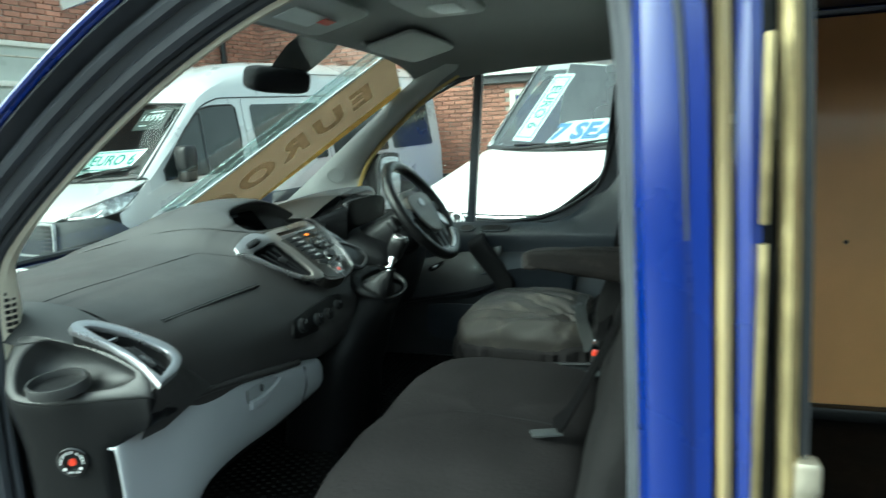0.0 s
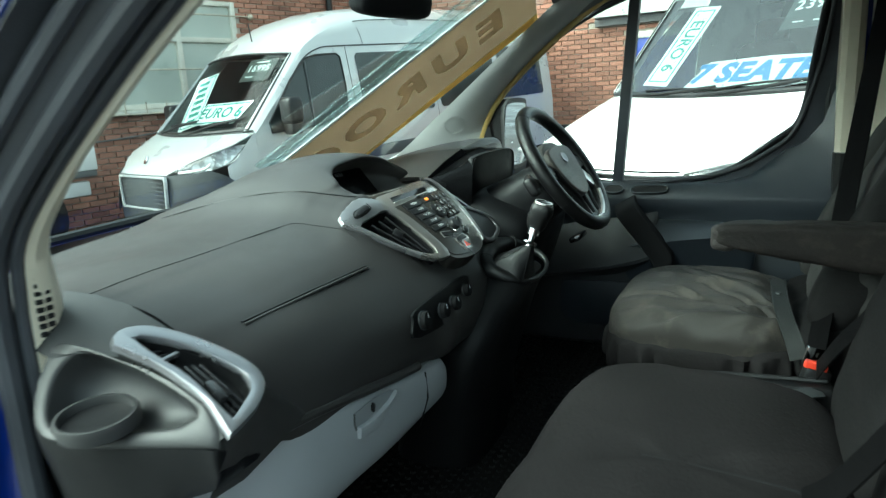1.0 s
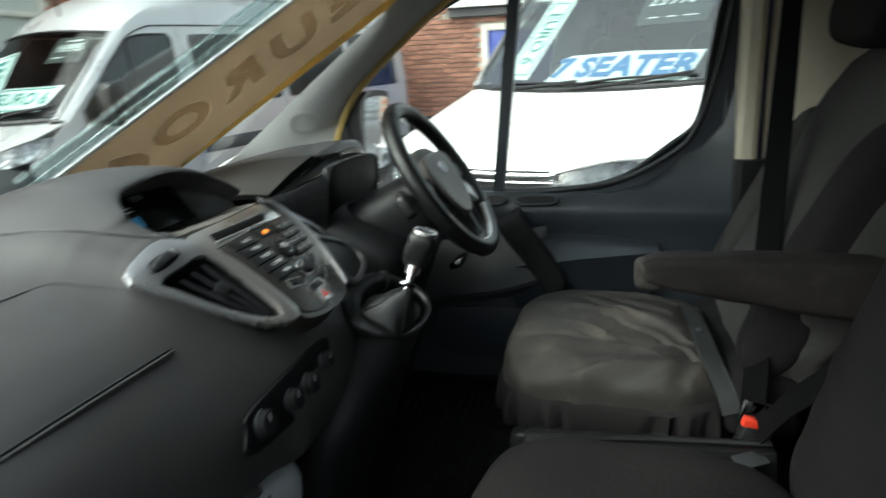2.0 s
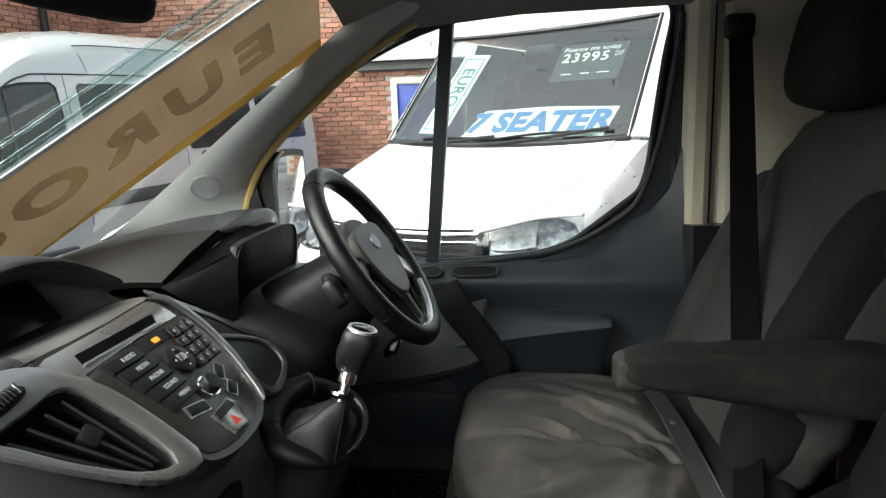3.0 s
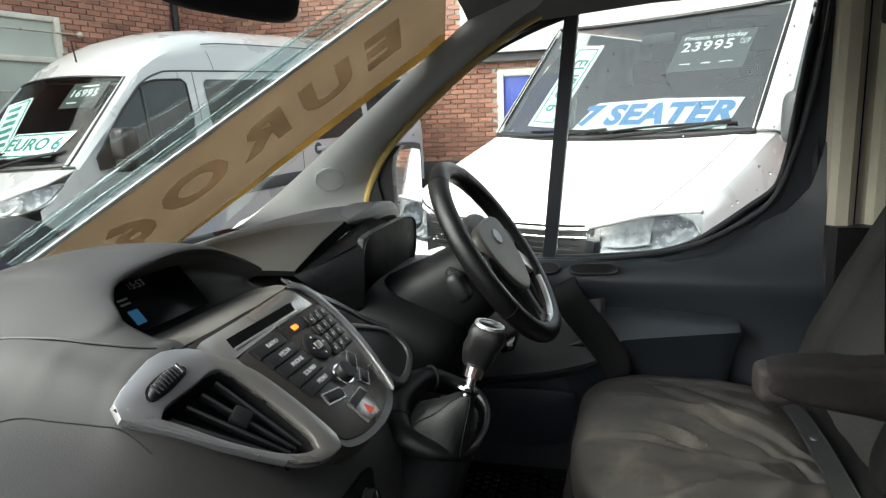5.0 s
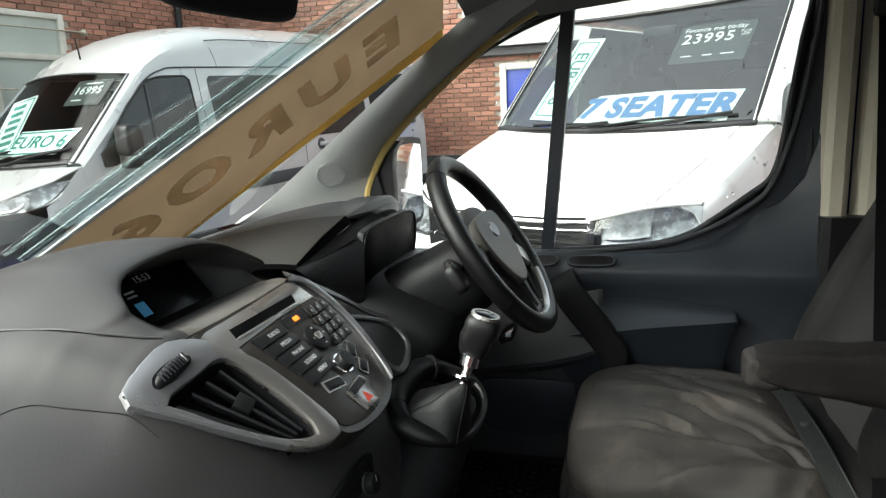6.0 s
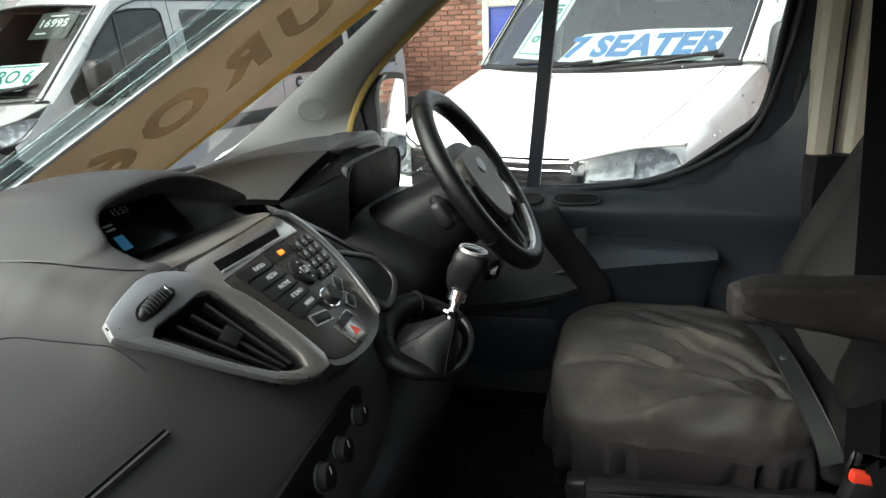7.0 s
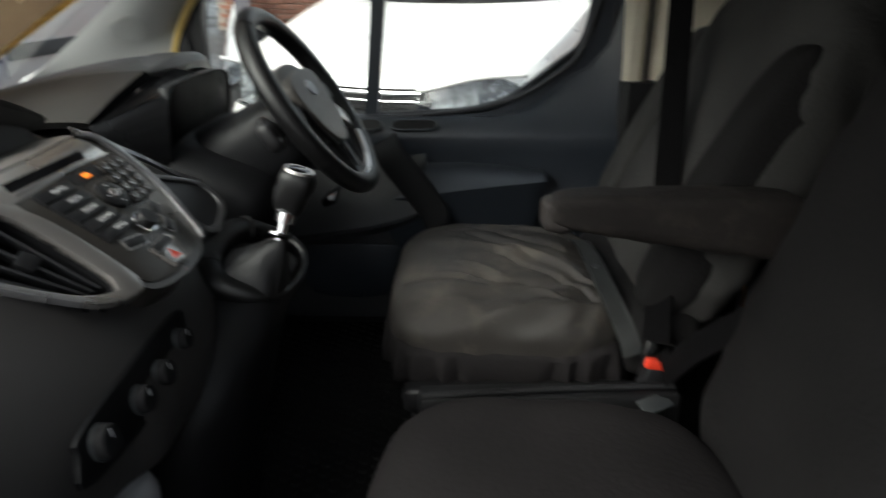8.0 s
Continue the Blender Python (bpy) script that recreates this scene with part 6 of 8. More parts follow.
# ---- dashboard ----
dash = thing("dashboard", "dark grey moulded dashboard with silver-framed vents", "dashboard")
STATIONS = [
    (1.70, [(-0.76, 1.147), (-0.64, 1.179), (-.52, 1.205), (-.43, 1.207), (-.40, 1.205), (-.37, 1.20), (-.345, 1.195), (-.32, 1.18), (-.29, 1.15), (-.25, 1.08), (-.24, 1.0), (-.28, .93), (-.36, .90)]),
    (1.85, [(-0.85, 1.173), (-0.7, 1.197), (-.56, 1.214), (-.44, 1.213), (-.40, 1.208), (-.36, 1.203), (-.32, 1.193), (-.285, 1.18), (-.245, 1.16), (-.195, 1.118), (-.17, 1.04), (-.19, .955), (-.30, .92)]),
    (2.05, [(-0.91, 1.187), (-0.76, 1.205), (-.60, 1.222), (-.46, 1.22), (-.41, 1.214), (-.37, 1.207), (-.325, 1.196), (-.29, 1.182), (-.248, 1.158), (-.195, 1.112), (-.165, 1.04), (-.185, .955), (-.30, .92)]),
    (2.20, [(-0.93, 1.193), (-0.79, 1.212), (-.63, 1.230), (-.49, 1.232), (-.43, 1.226), (-.39, 1.218), (-.345, 1.205), (-.30, 1.188), (-.25, 1.155), (-.195, 1.10), (-.16, 1.03), (-.18, .95), (-.30, .92)]),
    (2.28, [(-0.935, 1.202), (-0.8, 1.23), (-.65, 1.262), (-.50, 1.275), (-.44, 1.27), (-.41, 1.262), (-.37, 1.252), (-.33, 1.238), (-.265, 1.18), (-.185, 1.09), (-.155, 1.02), (-.18, .94), (-.30, .92)]),
    (2.33, [(-0.94, 1.212), (-0.81, 1.25), (-.66, 1.292), (-.52, 1.303), (-.41, 1.295), (-.385, 1.283), (-.355, 1.27), (-.325, 1.258), (-.26, 1.186), (-.18, 1.088), (-.14, 1.0), (-.17, .93), (-.30, .92)]),
    (2.37, [(-0.94, 1.212), (-0.81, 1.255), (-.66, 1.306), (-.52, 1.322), (-.435, 1.310), (-.43, 1.28), (-.38, 1.255), (-.33, 1.257), (-.26, 1.186), (-.18, 1.088), (-.14, 1.0), (-.17, .93), (-.30, .92)]),
    (2.41, [(-0.94, 1.212), (-0.81, 1.26), (-.66, 1.315), (-.54, 1.335), (-.447, 1.320), (-.50, 1.285), (-.455, 1.232), (-.335, 1.254), (-.26, 1.186), (-.18, 1.088), (-.14, 1.0), (-.17, .93), (-.30, .92)]),
    (2.50, [(-0.94, 1.213), (-0.81, 1.262), (-.66, 1.318), (-.54, 1.339), (-.452, 1.327), (-.52, 1.285), (-.47, 1.225), (-.338, 1.254), (-.26, 1.186), (-.18, 1.088), (-.14, 1.0), (-.17, .93), (-.30, .92)]),
    (2.57, [(-0.94, 1.213), (-0.81, 1.258), (-.66, 1.308), (-.53, 1.330), (-.452, 1.322), (-.52, 1.28), (-.47, 1.225), (-.34, 1.252), (-.262, 1.186), (-.182, 1.088), (-.145, 1.0), (-.175, .93), (-.30, .92)]),
    (2.62, [(-0.94, 1.212), (-0.81, 1.25), (-.67, 1.288), (-.53, 1.312), (-.437, 1.306), (-.515, 1.275), (-.465, 1.226), (-.342, 1.249), (-.27, 1.182), (-.195, 1.088), (-.16, 1.0), (-.19, .93), (-.31, .92)]),
    (2.67, [(-0.94, 1.211), (-0.81, 1.243), (-.69, 1.265), (-.55, 1.275), (-.415, 1.270), (-.445, 1.256), (-.42, 1.240), (-.365, 1.238), (-.30, 1.16), (-.235, 1.08), (-.20, 1.0), (-.22, .93), (-.33, .92)]),
    (2.74, [(-0.935, 1.21), (-0.81, 1.235), (-.70, 1.25), (-.60, 1.248), (-.53, 1.235), (-.48, 1.22), (-.44, 1.20), (-.40, 1.17), (-.34, 1.12), (-.28, 1.06), (-.25, 1.0), (-.26, .93), (-.36, .92)]),
    (2.95, [(-0.92, 1.208), (-0.8, 1.228), (-.70, 1.24), (-.62, 1.235), (-.56, 1.222), (-.50, 1.20), (-.46, 1.18), (-.42, 1.15), (-.38, 1.11), (-.34, 1.05), (-.32, 1.0), (-.33, .93), (-.40, .92)]),
    (3.20, [(-0.87, 1.2), (-0.77, 1.215), (-.68, 1.225), (-.60, 1.222), (-.54, 1.212), (-.49, 1.195), (-.45, 1.175), (-.41, 1.15), (-.37, 1.11), (-.34, 1.05), (-.32, 1.0), (-.33, .93), (-.40, .92)]),
    (3.38, [(-0.8, 1.19), (-0.72, 1.2), (-.64, 1.205), (-.58, 1.205), (-.53, 1.20), (-.49, 1.19), (-.46, 1.175), (-.43, 1.15), (-.40, 1.11), (-.38, 1.05), (-.37, 1.0), (-.37, .93), (-.42, .92)]),
]
profs = [[V(x, y, z) for x, z in pts] for y, pts in STATIONS]
cols = [spline(col, 10) for col in zip(*profs)]                 # smooth across the van
rows = [spline([c[i] for c in cols], 10) for i in range(len(cols[0]))]
dash_body = loft(rows)
dash_body.faces.ensure_lookup_table()
for i, fc in enumerate(dash_body.faces):
    at_k = i % (len(rows[0]) - 1)
    mc = fc.calc_center_median()
    seam_k = 10 * float(np.interp(mc.y, [1.78, 1.88, 1.98, 2.11, 2.19, 2.215, 2.225, 2.235, 2.24], [2.8, 2.85, 3.0, 3.3, 3.8, 4.3, 5.3, 6.2, 6.8]))
    fc.material_index = 1 if at_k >= float(np.interp(mc.y, [2.08, 2.22], [85, 76])) else 3 if mc.y < 2.24 and at_k > seam_k else 4 if 61 <= at_k < 71 and 2.35 < mc.y < 2.68 else 2 if 43 <= at_k < 60 and 2.37 < fc.calc_center_median().y < 2.68 else 0     # the face below the fold is darker, the screen recess black

# seams on the passenger side
def on_dash(y, k):
    """A place on the dashboard body: y across, k along the profile (0 to 12)."""
    ys = [s[0] for s in STATIONS]
    pts = [[np.interp(y, ys, [s[1][i][c] for s in STATIONS]) for i in range(13)] for c in (0, 1)]
    return V(np.interp(k, range(13), pts[0]), y, np.interp(k, range(13), pts[1]))


def on_skin(y, k):
    """A place on the smooth dashboard skin itself."""
    i = max(j for j in range(len(rows) - 1) if rows[j][0].y <= y)
    f = (y - rows[i][0].y) / (rows[i + 1][0].y - rows[i][0].y)
    a = min(int(k * 10), len(rows[0]) - 2)
    g = k * 10 - a
    return rows[i][a].lerp(rows[i][a + 1], g).lerp(rows[i + 1][a].lerp(rows[i + 1][a + 1], g), f)


part("airbag_groove", tube(spline([on_dash(y, 8.0) + V(0.0005, 0, 0.0012) for y in np.linspace(1.86, 2.198, 9)]), 0.0024, 6), M_BLACK, dash)
part("groove_lip", tube(spline([on_dash(y, 8.0) + V(0.005, 0, -0.0015) for y in np.linspace(1.86, 2.198, 9)]), 0.0026, 6), M_DASH_TOP, dash)
part("top_seam", tube(spline([on_skin(y, k) + V(0, 0, 0.0004) for y, k in ((1.78, 2.8), (1.88, 2.85), (1.98, 3.0), (2.11, 3.3), (2.19, 3.8), (2.215, 4.3), (2.225, 5.3), (2.235, 6.2), (2.240, 6.8), (2.238, 7.4))]), 0.0008, 6), M_BLACK, dash)
part("hump_seam", tube(spline([on_skin(y, k) + V(0, -0.0003, 0.0004) for y, k in ((2.275, 0.6), (2.28, 1.5), (2.285, 2.5), (2.292, 3.5), (2.30, 4.6), (2.312, 5.8), (2.322, 6.6))]), 0.0016, 6), M_BLACK, dash)
f = basis(on_dash(1.925, 8.95) + V(0.001, 0, 0.0005), (0.0, 1, -0.08), on_dash(1.925, 8.5) - on_dash(1.925, 9.3))
part("airbag_plate", prism([(-0.022, -0.008), (0.022, -0.008), (0.022, 0.008), (-0.022, 0.008)], f, 0.0018, 0.0006), M_DASH_TOP, dash)
part("airbag_word", box((0.034, 0.004, 0.0004), f @ pose(0, 0, 0.002)), M_GREY, dash)

# centre fascia
FAS = basis((-0.25, 2.45, 1.19), (0, 1, 0), (-0.75, 0, 0.66))
# fascia body is dark, as its lower part reflects the footwell
fasc = part("centre_fascia", prism([(p.x, p.y) for p in spline([(-0.10, 0.098, 0), (0.0, 0.100, 0), (0.12, 0.106, 0), (0.165, 0.098, 0), (0.178, 0.05, 0), (0.168, -0.02, 0), (0.138, -0.085, 0), (0.095, -0.115, 0), (0.03, -0.122, 0), (-0.03, -0.112, 0), (-0.052, -0.09, 0), (-0.066, -0.02, 0), (-0.085, 0.05, 0)], 4, True)],
                                   FAS @ Matrix.Translation((0, 0, -0.03)), 0.036, 0.006), M_SURROUND, dash, "bronze-grey radio fascia")
# bright plate in the shape of the windscreen's reflection on the fascia
part("lit_upper_panel", prism([(-0.097, 0.092), (-0.085, 0.0955), (0.0, 0.0975), (0.12, 0.1035), (0.137, 0.102), (0.146, 0.063), (0.05, 0.064), (-0.064, 0.058), (-0.061, 0.02), (-0.055, -0.03), (-0.047, -0.085), (-0.053, -0.086), (-0.063, -0.02), (-0.082, 0.05)], FAS @ Matrix.Translation((0, 0, 0.0062)), 0.0016, 0.0006), M_BRONZE, fasc, "fascia top round the disc slot, brightened for the windscreen's reflection")
part("right_band", prism([(p.x, p.y) for p in spline([(0.125, 0.106, 0), (0.166, 0.099, 0), (0.180, 0.05, 0), (0.170, -0.02, 0), (0.140, -0.088, 0), (0.118, -0.104, 0), (0.134, -0.075, 0), (0.158, -0.015, 0), (0.166, 0.045, 0), (0.155, 0.088, 0)], 4, True)], FAS @ Matrix.Translation((0, 0, 0.0062)), 0.004, 0.0012), M_PLATE, fasc, "silver right edge band")
part("disc_slot", prism([(-0.055, 0.069), (0.100, 0.070), (0.108, 0.083), (-0.052, 0.083)], FAS @ Matrix.Translation((0, 0, 0.0074)), 0.0009), M_GLOSS, fasc)
part("slot_lip", box((0.155, 0.004, 0.004), FAS @ pose(0.024, 0.067, 0.008), 0.001), M_BRONZE, fasc)
# button field
part("button_field", prism([(p.x, p.y) for p in spline([(-0.060, 0.055, 0), (0.05, 0.061, 0), (0.146, 0.060, 0), (0.160, 0.035, 0), (0.152, -0.018, 0), (0.128, -0.075, 0), (0.090, -0.104, 0), (0.03, -0.113, 0), (-0.024, -0.104, 0), (-0.044, -0.085, 0), (-0.052, -0.02, 0), (-0.058, 0.025, 0)], 4, True)], FAS @ Matrix.Translation((0, 0, 0.0062)), 0.0015, 0.0005), M_SURROUND, fasc, "dark bronze button surround")
WORDS = ("RADIO", "MEDIA", "PHONE", "SOUND", "MENU")
for k, w in enumerate(WORDS):
    x, y = -0.005 + k * 0.004, 0.047 - k * 0.0185
    b = part("button", prism([(-0.034, -0.0082), (0.030, -0.0082), (0.032, 0.0082), (-0.036, 0.0082)], FAS @ pose(x, y, 0.0078), 0.0045, 0.0015), M_BLACK, fasc)
    letters(w, 0.0085, FAS @ pose(x + 0.004, y, 0.0127), M_WHITEINK, b, extrude=0.0001)
part("indicator", box((0.013, 0.007, 0.0015), FAS @ pose(0.066, 0.049, 0.0095), 0.0005), M_ORANGE_LED, fasc, "lit orange indicator")
part("indicator_field", prism([(0.035, 0.042), (0.10, 0.042), (0.10, 0.058), (0.035, 0.058)], FAS @ Matrix.Translation((0, 0, 0.0078)), 0.001), M_BLACK, fasc)
for k in range(3):
    for j in range(4):
        x, y = 0.106 + k * 0.019 - j * 0.004, 0.045 - j * 0.0175
        part("key", box((0.0178, 0.0158, 0.004), FAS @ pose(x, y, 0.0095, 0, 0, -4), 0.0015), M_KEY, fasc)
        part("key_mark", box((0.003, 0.005, 0.0002), FAS @ pose(x, y, 0.0117)), M_GREY, fasc)
dp = part("arrow_pad", lathe([(0, 0), (0.022, 0), (0.022, 0.004), (0.019, 0.006), (0.011, 0.006), (0.010, 0.0045), (0, 0.0045)], FAS @ pose(0.066, 0.010, 0.0078), 24), M_BLACK, fasc)
part("ok_key", box((0.015, 0.012, 0.004), FAS @ pose(0.066, 0.010, 0.0135), 0.0015), M_BRONZE, dp)
for a in range(4):
    part("arrow_mark", prism([(-0.002, 0), (0.002, 0), (0, 0.003)], FAS @ pose(0.066, 0.010, 0.0138, 0, 0, a * 90) @ Matrix.Translation((0, 0.013, 0)), 0.0003), M_WHITEINK, dp)
kn = part("volume_knob", lathe([(0, 0), (0.0135, 0), (0.0135, 0.010), (0.0125, 0.012), (0.009, 0.0125), (0, 0.012)], FAS @ pose(0.062, -0.040, 0.0078), 24), M_BLACK, fasc)
part("knob_ring", lathe([(0.0135, 0), (0.0165, 0), (0.016, 0.002), (0.0135, 0.002)], FAS @ pose(0.062, -0.040, 0.0078), 24), M_CHROME, kn)
for x, y, w, r in ((0.010, -0.052, 0.036, -12), (0.102, -0.034, 0.026, 34), (0.092, -0.062, 0.022, 30)):
    k_ = part("button", box((w, 0.013, 0.005), FAS @ pose(x, y, 0.0095, 0, 0, r), 0.003), M_BLACK, fasc)
    part("button_rim", ring([(-w / 2 - 0.002, -0.0085), (w / 2 + 0.002, -0.0085), (w / 2 + 0.002, 0.0085), (-w / 2 - 0.002, 0.0085)], [(-w / 2, -0.0068), (w / 2, -0.0068), (w / 2, 0.0068), (-w / 2, 0.0068)], FAS @ pose(x, y, 0.0075, 0, 0, r), 0.002), M_BRONZE, k_)
hz = part("hazard_button", prism([(0.012, -0.070), (0.062, -0.066), (0.075, -0.082), (0.052, -0.108), (0.018, -0.106)], FAS @ Matrix.Translation((0, 0, 0.0062)), 0.005, 0.002), M_BRONZE, fasc)
part("red_triangle", prism([(-0.0085, -0.006), (0.0085, -0.006), (0, 0.0085)], FAS @ pose(0.038, -0.094, 0.0114), 0.0006), M_RED, hz)
part("lock_button", prism([(0.018, -0.071), (0.058, -0.068), (0.060, -0.080), (0.016, -0.082)], FAS @ Matrix.Translation((0, 0, 0.0112)), 0.002, 0.0008), M_BLACK, hz)

# vents
def vent(m, outer, hole, slats, tilt, cavity, name="air_vent"):
    v = part(name, ring(outer, hole, m, 0.010, 0.003), M_SILVER, dash, "silver-framed air vent")
    part("throat", prism(hole, m @ Matrix.Translation((0, 0, -cavity)), 0.004), M_BLACK, v)
    walls = loft([[m @ V(x, y, 0.004) for x, y in hole], [m @ V(x, y, -cavity + 0.003) for x, y in hole]], True)
    part("throat_wall", walls, M_BLACK, v)
    for a, b in slats:
        a, b = V(*a, 0), V(*b, 0)
        d = b - a
        part("slat", box((d.length, 0.0034, 0.020), m @ basis((a + b) / 2 - V(0, 0, 0.012), d, V(-d.y, d.x, tilt * d.length)), 0.0008), M_VENT, v)
    return v


def rounded(pts, n=4):
    return [(p.x, p.y) for p in spline([(*p, 0) for p in pts], n, True)]


def matched(outer, hole, n=48):
    """Two outlines with their points set at like angles round the hole's middle."""
    cx, cy = sum(p[0] for p in hole) / len(hole), sum(p[1] for p in hole) / len(hole)

    def at_angles(pts):
        out = []
        for k in range(n):
            a = k * math.tau / n
            d = V(math.cos(a), math.sin(a), 0)
            best = 0
            for i, p in enumerate(pts):
                q = pts[(i + 1) % len(pts)]
                e = (q[0] - p[0], q[1] - p[1])
                det = d.x * -e[1] + d.y * e[0]
                if abs(det) < 1e-12:
                    continue
                rx, ry = p[0] - cx, p[1] - cy
                s = (rx * -e[1] + ry * e[0]) / det
                t = (d.x * ry - d.y * rx) / det
                if s > best and -1e-6 <= t <= 1 + 1e-6:
                    best = s
            out.append((cx + d.x * best, cy + d.y * best))
        return out

    return at_angles(outer), at_angles(hole)


# the vent plate beside the radio turns away from the fascia, down towards the passenger
CV = FAS @ Matrix.Translation((-0.07, 0.0, 0.0)) @ pose(0, 0, 0, 0, -12, 0) @ Matrix.Translation((0.07, 0, 0.003))
plate = rounded([(-0.217, 0.080), (-0.205, 0.095), (-0.184, 0.103), (-0.155, 0.110), (-0.131, 0.112), (-0.097, 0.094), (-0.078, 0.065), (-0.062, 0.033), (-0.055, -0.004), (-0.051, -0.045), (-0.050, -0.078), (-0.054, -0.098), (-0.082, -0.097), (-0.111, -0.081), (-0.134, -0.052), (-0.159, -0.014), (-0.188, 0.033)])
hole = rounded([(-0.183, 0.057), (-0.131, 0.060), (-0.103, 0.061), (-0.089, 0.050), (-0.082, 0.017), (-0.078, -0.022), (-0.076, -0.063), (-0.082, -0.080), (-0.106, -0.068), (-0.127, -0.046), (-0.153, -0.007), (-0.173, 0.032)])
po, ph = matched(plate, hole)
fan = [(V(-0.182, 0.050, 0).lerp(V(-0.088, 0.052, 0), (k + 0.6) / 4), V(-0.114, -0.058, 0).lerp(V(-0.078, -0.064, 0), (k + 0.6) / 4)) for k in range(4)]
cv = vent(CV, po, ph, [((a.x, a.y), (b.x, b.y)) for a, b in fan], 0.35, 0.05, "centre_vent")
cv.data.materials[0] = M_CVPLATE
# right and lower faces turn bronze to paint the plate's darker reflections
cv.data.materials.append(M_BRONZE)
for pg in cv.data.polygons:
    lc = CV.inverted() @ pg.center
    if lc.x > -0.095 and lc.y < 0.095 or lc.y < -0.07:
        pg.material_index = 1
for x, y, l, r in ((-0.160, 0.048, 0.05, 70), (-0.085, -0.04, 0.05, 60)):
    part("vane", box((l, 0.002, 0.014), CV @ pose(x, y, -0.032, 0, 0, r), 0.0006), M_BLACK, cv)
part("vent_tab", box((0.022, 0.022, 0.010), CV @ pose(-0.112, 0.004, -0.004, 0, 0, 20), 0.003), M_BLACK, cv)
CW = CV @ Matrix.Translation((0.006, -0.002, -0.002))
th = part("thumb_wheel", tube([CW @ V(-0.184, 0.077, 0.006), CW @ V(-0.172, 0.081, 0.012), CW @ V(-0.158, 0.084, 0.014), CW @ V(-0.146, 0.085, 0.012), CW @ V(-0.136, 0.085, 0.006)], 0.0075, 12), M_BLACK, cv, "ribbed black thumb wheel")
for k in range(9):
    q = CW @ V(-0.178 + 0.0048 * k, 0.0805 + 0.0005 * k, 0.0205 - 0.00009 * (k - 4) ** 2)
    part("rib", box((0.0014, 0.013, 0.0022), CW.to_3x3().to_4x4() @ Matrix.Translation(CW.to_3x3().inverted() @ q), 0.0004), M_RUBBER, th)
part("wheel_mark", box((0.0028, 0.011, 0.002), CW @ pose(-0.1385, 0.085, 0.0165)), M_WHITEINK, th)
part("wheel_well", prism(rounded([(-0.188, 0.0755), (-0.166, 0.0715), (-0.136, 0.077), (-0.132, 0.086), (-0.150, 0.0925), (-0.180, 0.0885)]), CW @ Matrix.Translation((0, 0, 0.0122)), 0.001), M_BLACK, cv)
for x, y in ((-0.215, 0.088), (-0.165, 0.104)):
    part("vent_symbol", box((0.007, 0.004, 0.0004), CW @ pose(x, y, 0.0105)), M_DKGREY, cv)

# passenger end vent
LV = basis((-0.201, 1.769, 1.136), (-0.049, 0.994, -0.102), (-0.899, 0.0, 0.438))
lvo = rounded([(-0.074, 0.109), (-0.055, 0.112), (-0.026, 0.102), (0.004, 0.064), (0.024, 0.014), (0.030, -0.026), (0.014, -0.060), (-0.024, -0.084), (-0.056, -0.095), (-0.103, -0.105), (-0.094, -0.088), (-0.076, -0.048), (-0.074, 0.016), (-0.085, 0.070), (-0.095, 0.092)])
lvh = rounded([(-0.066, 0.092), (-0.041, 0.079), (-0.017, 0.046), (-0.001, 0.003), (0.004, -0.034), (-0.012, -0.058), (-0.035, -0.070), (-0.084, -0.088), (-0.073, -0.066), (-0.061, -0.005), (-0.066, 0.051)])
po, ph = matched(lvo, lvh)
lv = vent(LV @ Matrix.Translation((0, 0, 0.002)), po, ph, [((-0.070, 0.072 - 0.012 * k), (-0.040 + 0.006 * k, 0.068 - 0.010 * k)) for k in range(3)], 0.4, 0.021, "passenger_vent")
part("frame_skirt", loft([[LV @ V(x, y, 0.008) for x, y in ((-0.026, 0.102), (0.004, 0.064), (0.030, -0.026), (0.014, -0.060), (-0.024, -0.084))], [LV @ V(x, y, -0.05) for x, y in ((-0.026, 0.102), (0.004, 0.064), (0.030, -0.026), (0.014, -0.060), (-0.024, -0.084))]]), M_POD, lv)
for k in range(6):
    a = V(-0.066, 0.036, -0.010).lerp(V(-0.006, 0.020, -0.010), (k + 0.4) / 6)
    b = V(-0.088, -0.088, -0.010).lerp(V(-0.016, -0.062, -0.010), (k + 0.4) / 6)
    part("slat", box(((b - a).length, 0.0026, 0.015), LV @ basis((a + b) / 2, b - a, V(-(b - a).y, (b - a).x, 0.4 * (b - a).length)), 0.0008), M_VENT, lv)
part("vent_tab", box((0.014, 0.036, 0.012), LV @ pose(-0.044, -0.034, 0.0, 0, 0, -12), 0.003), M_VENT, lv)
part("vent_bar", box((0.042, 0.006, 0.008), LV @ pose(-0.050, 0.045, 0.001, 0, 0, 8), 0.002), M_SILVER, lv)

def inside(pts, x, y):
    hit = False
    for i, p in enumerate(pts):
        q = pts[i - 1]
        if (p[1] > y) != (q[1] > y) and x < (q[0] - p[0]) * (y - p[1]) / (q[1] - p[1]) + p[0]:
            hit = not hit
    return hit


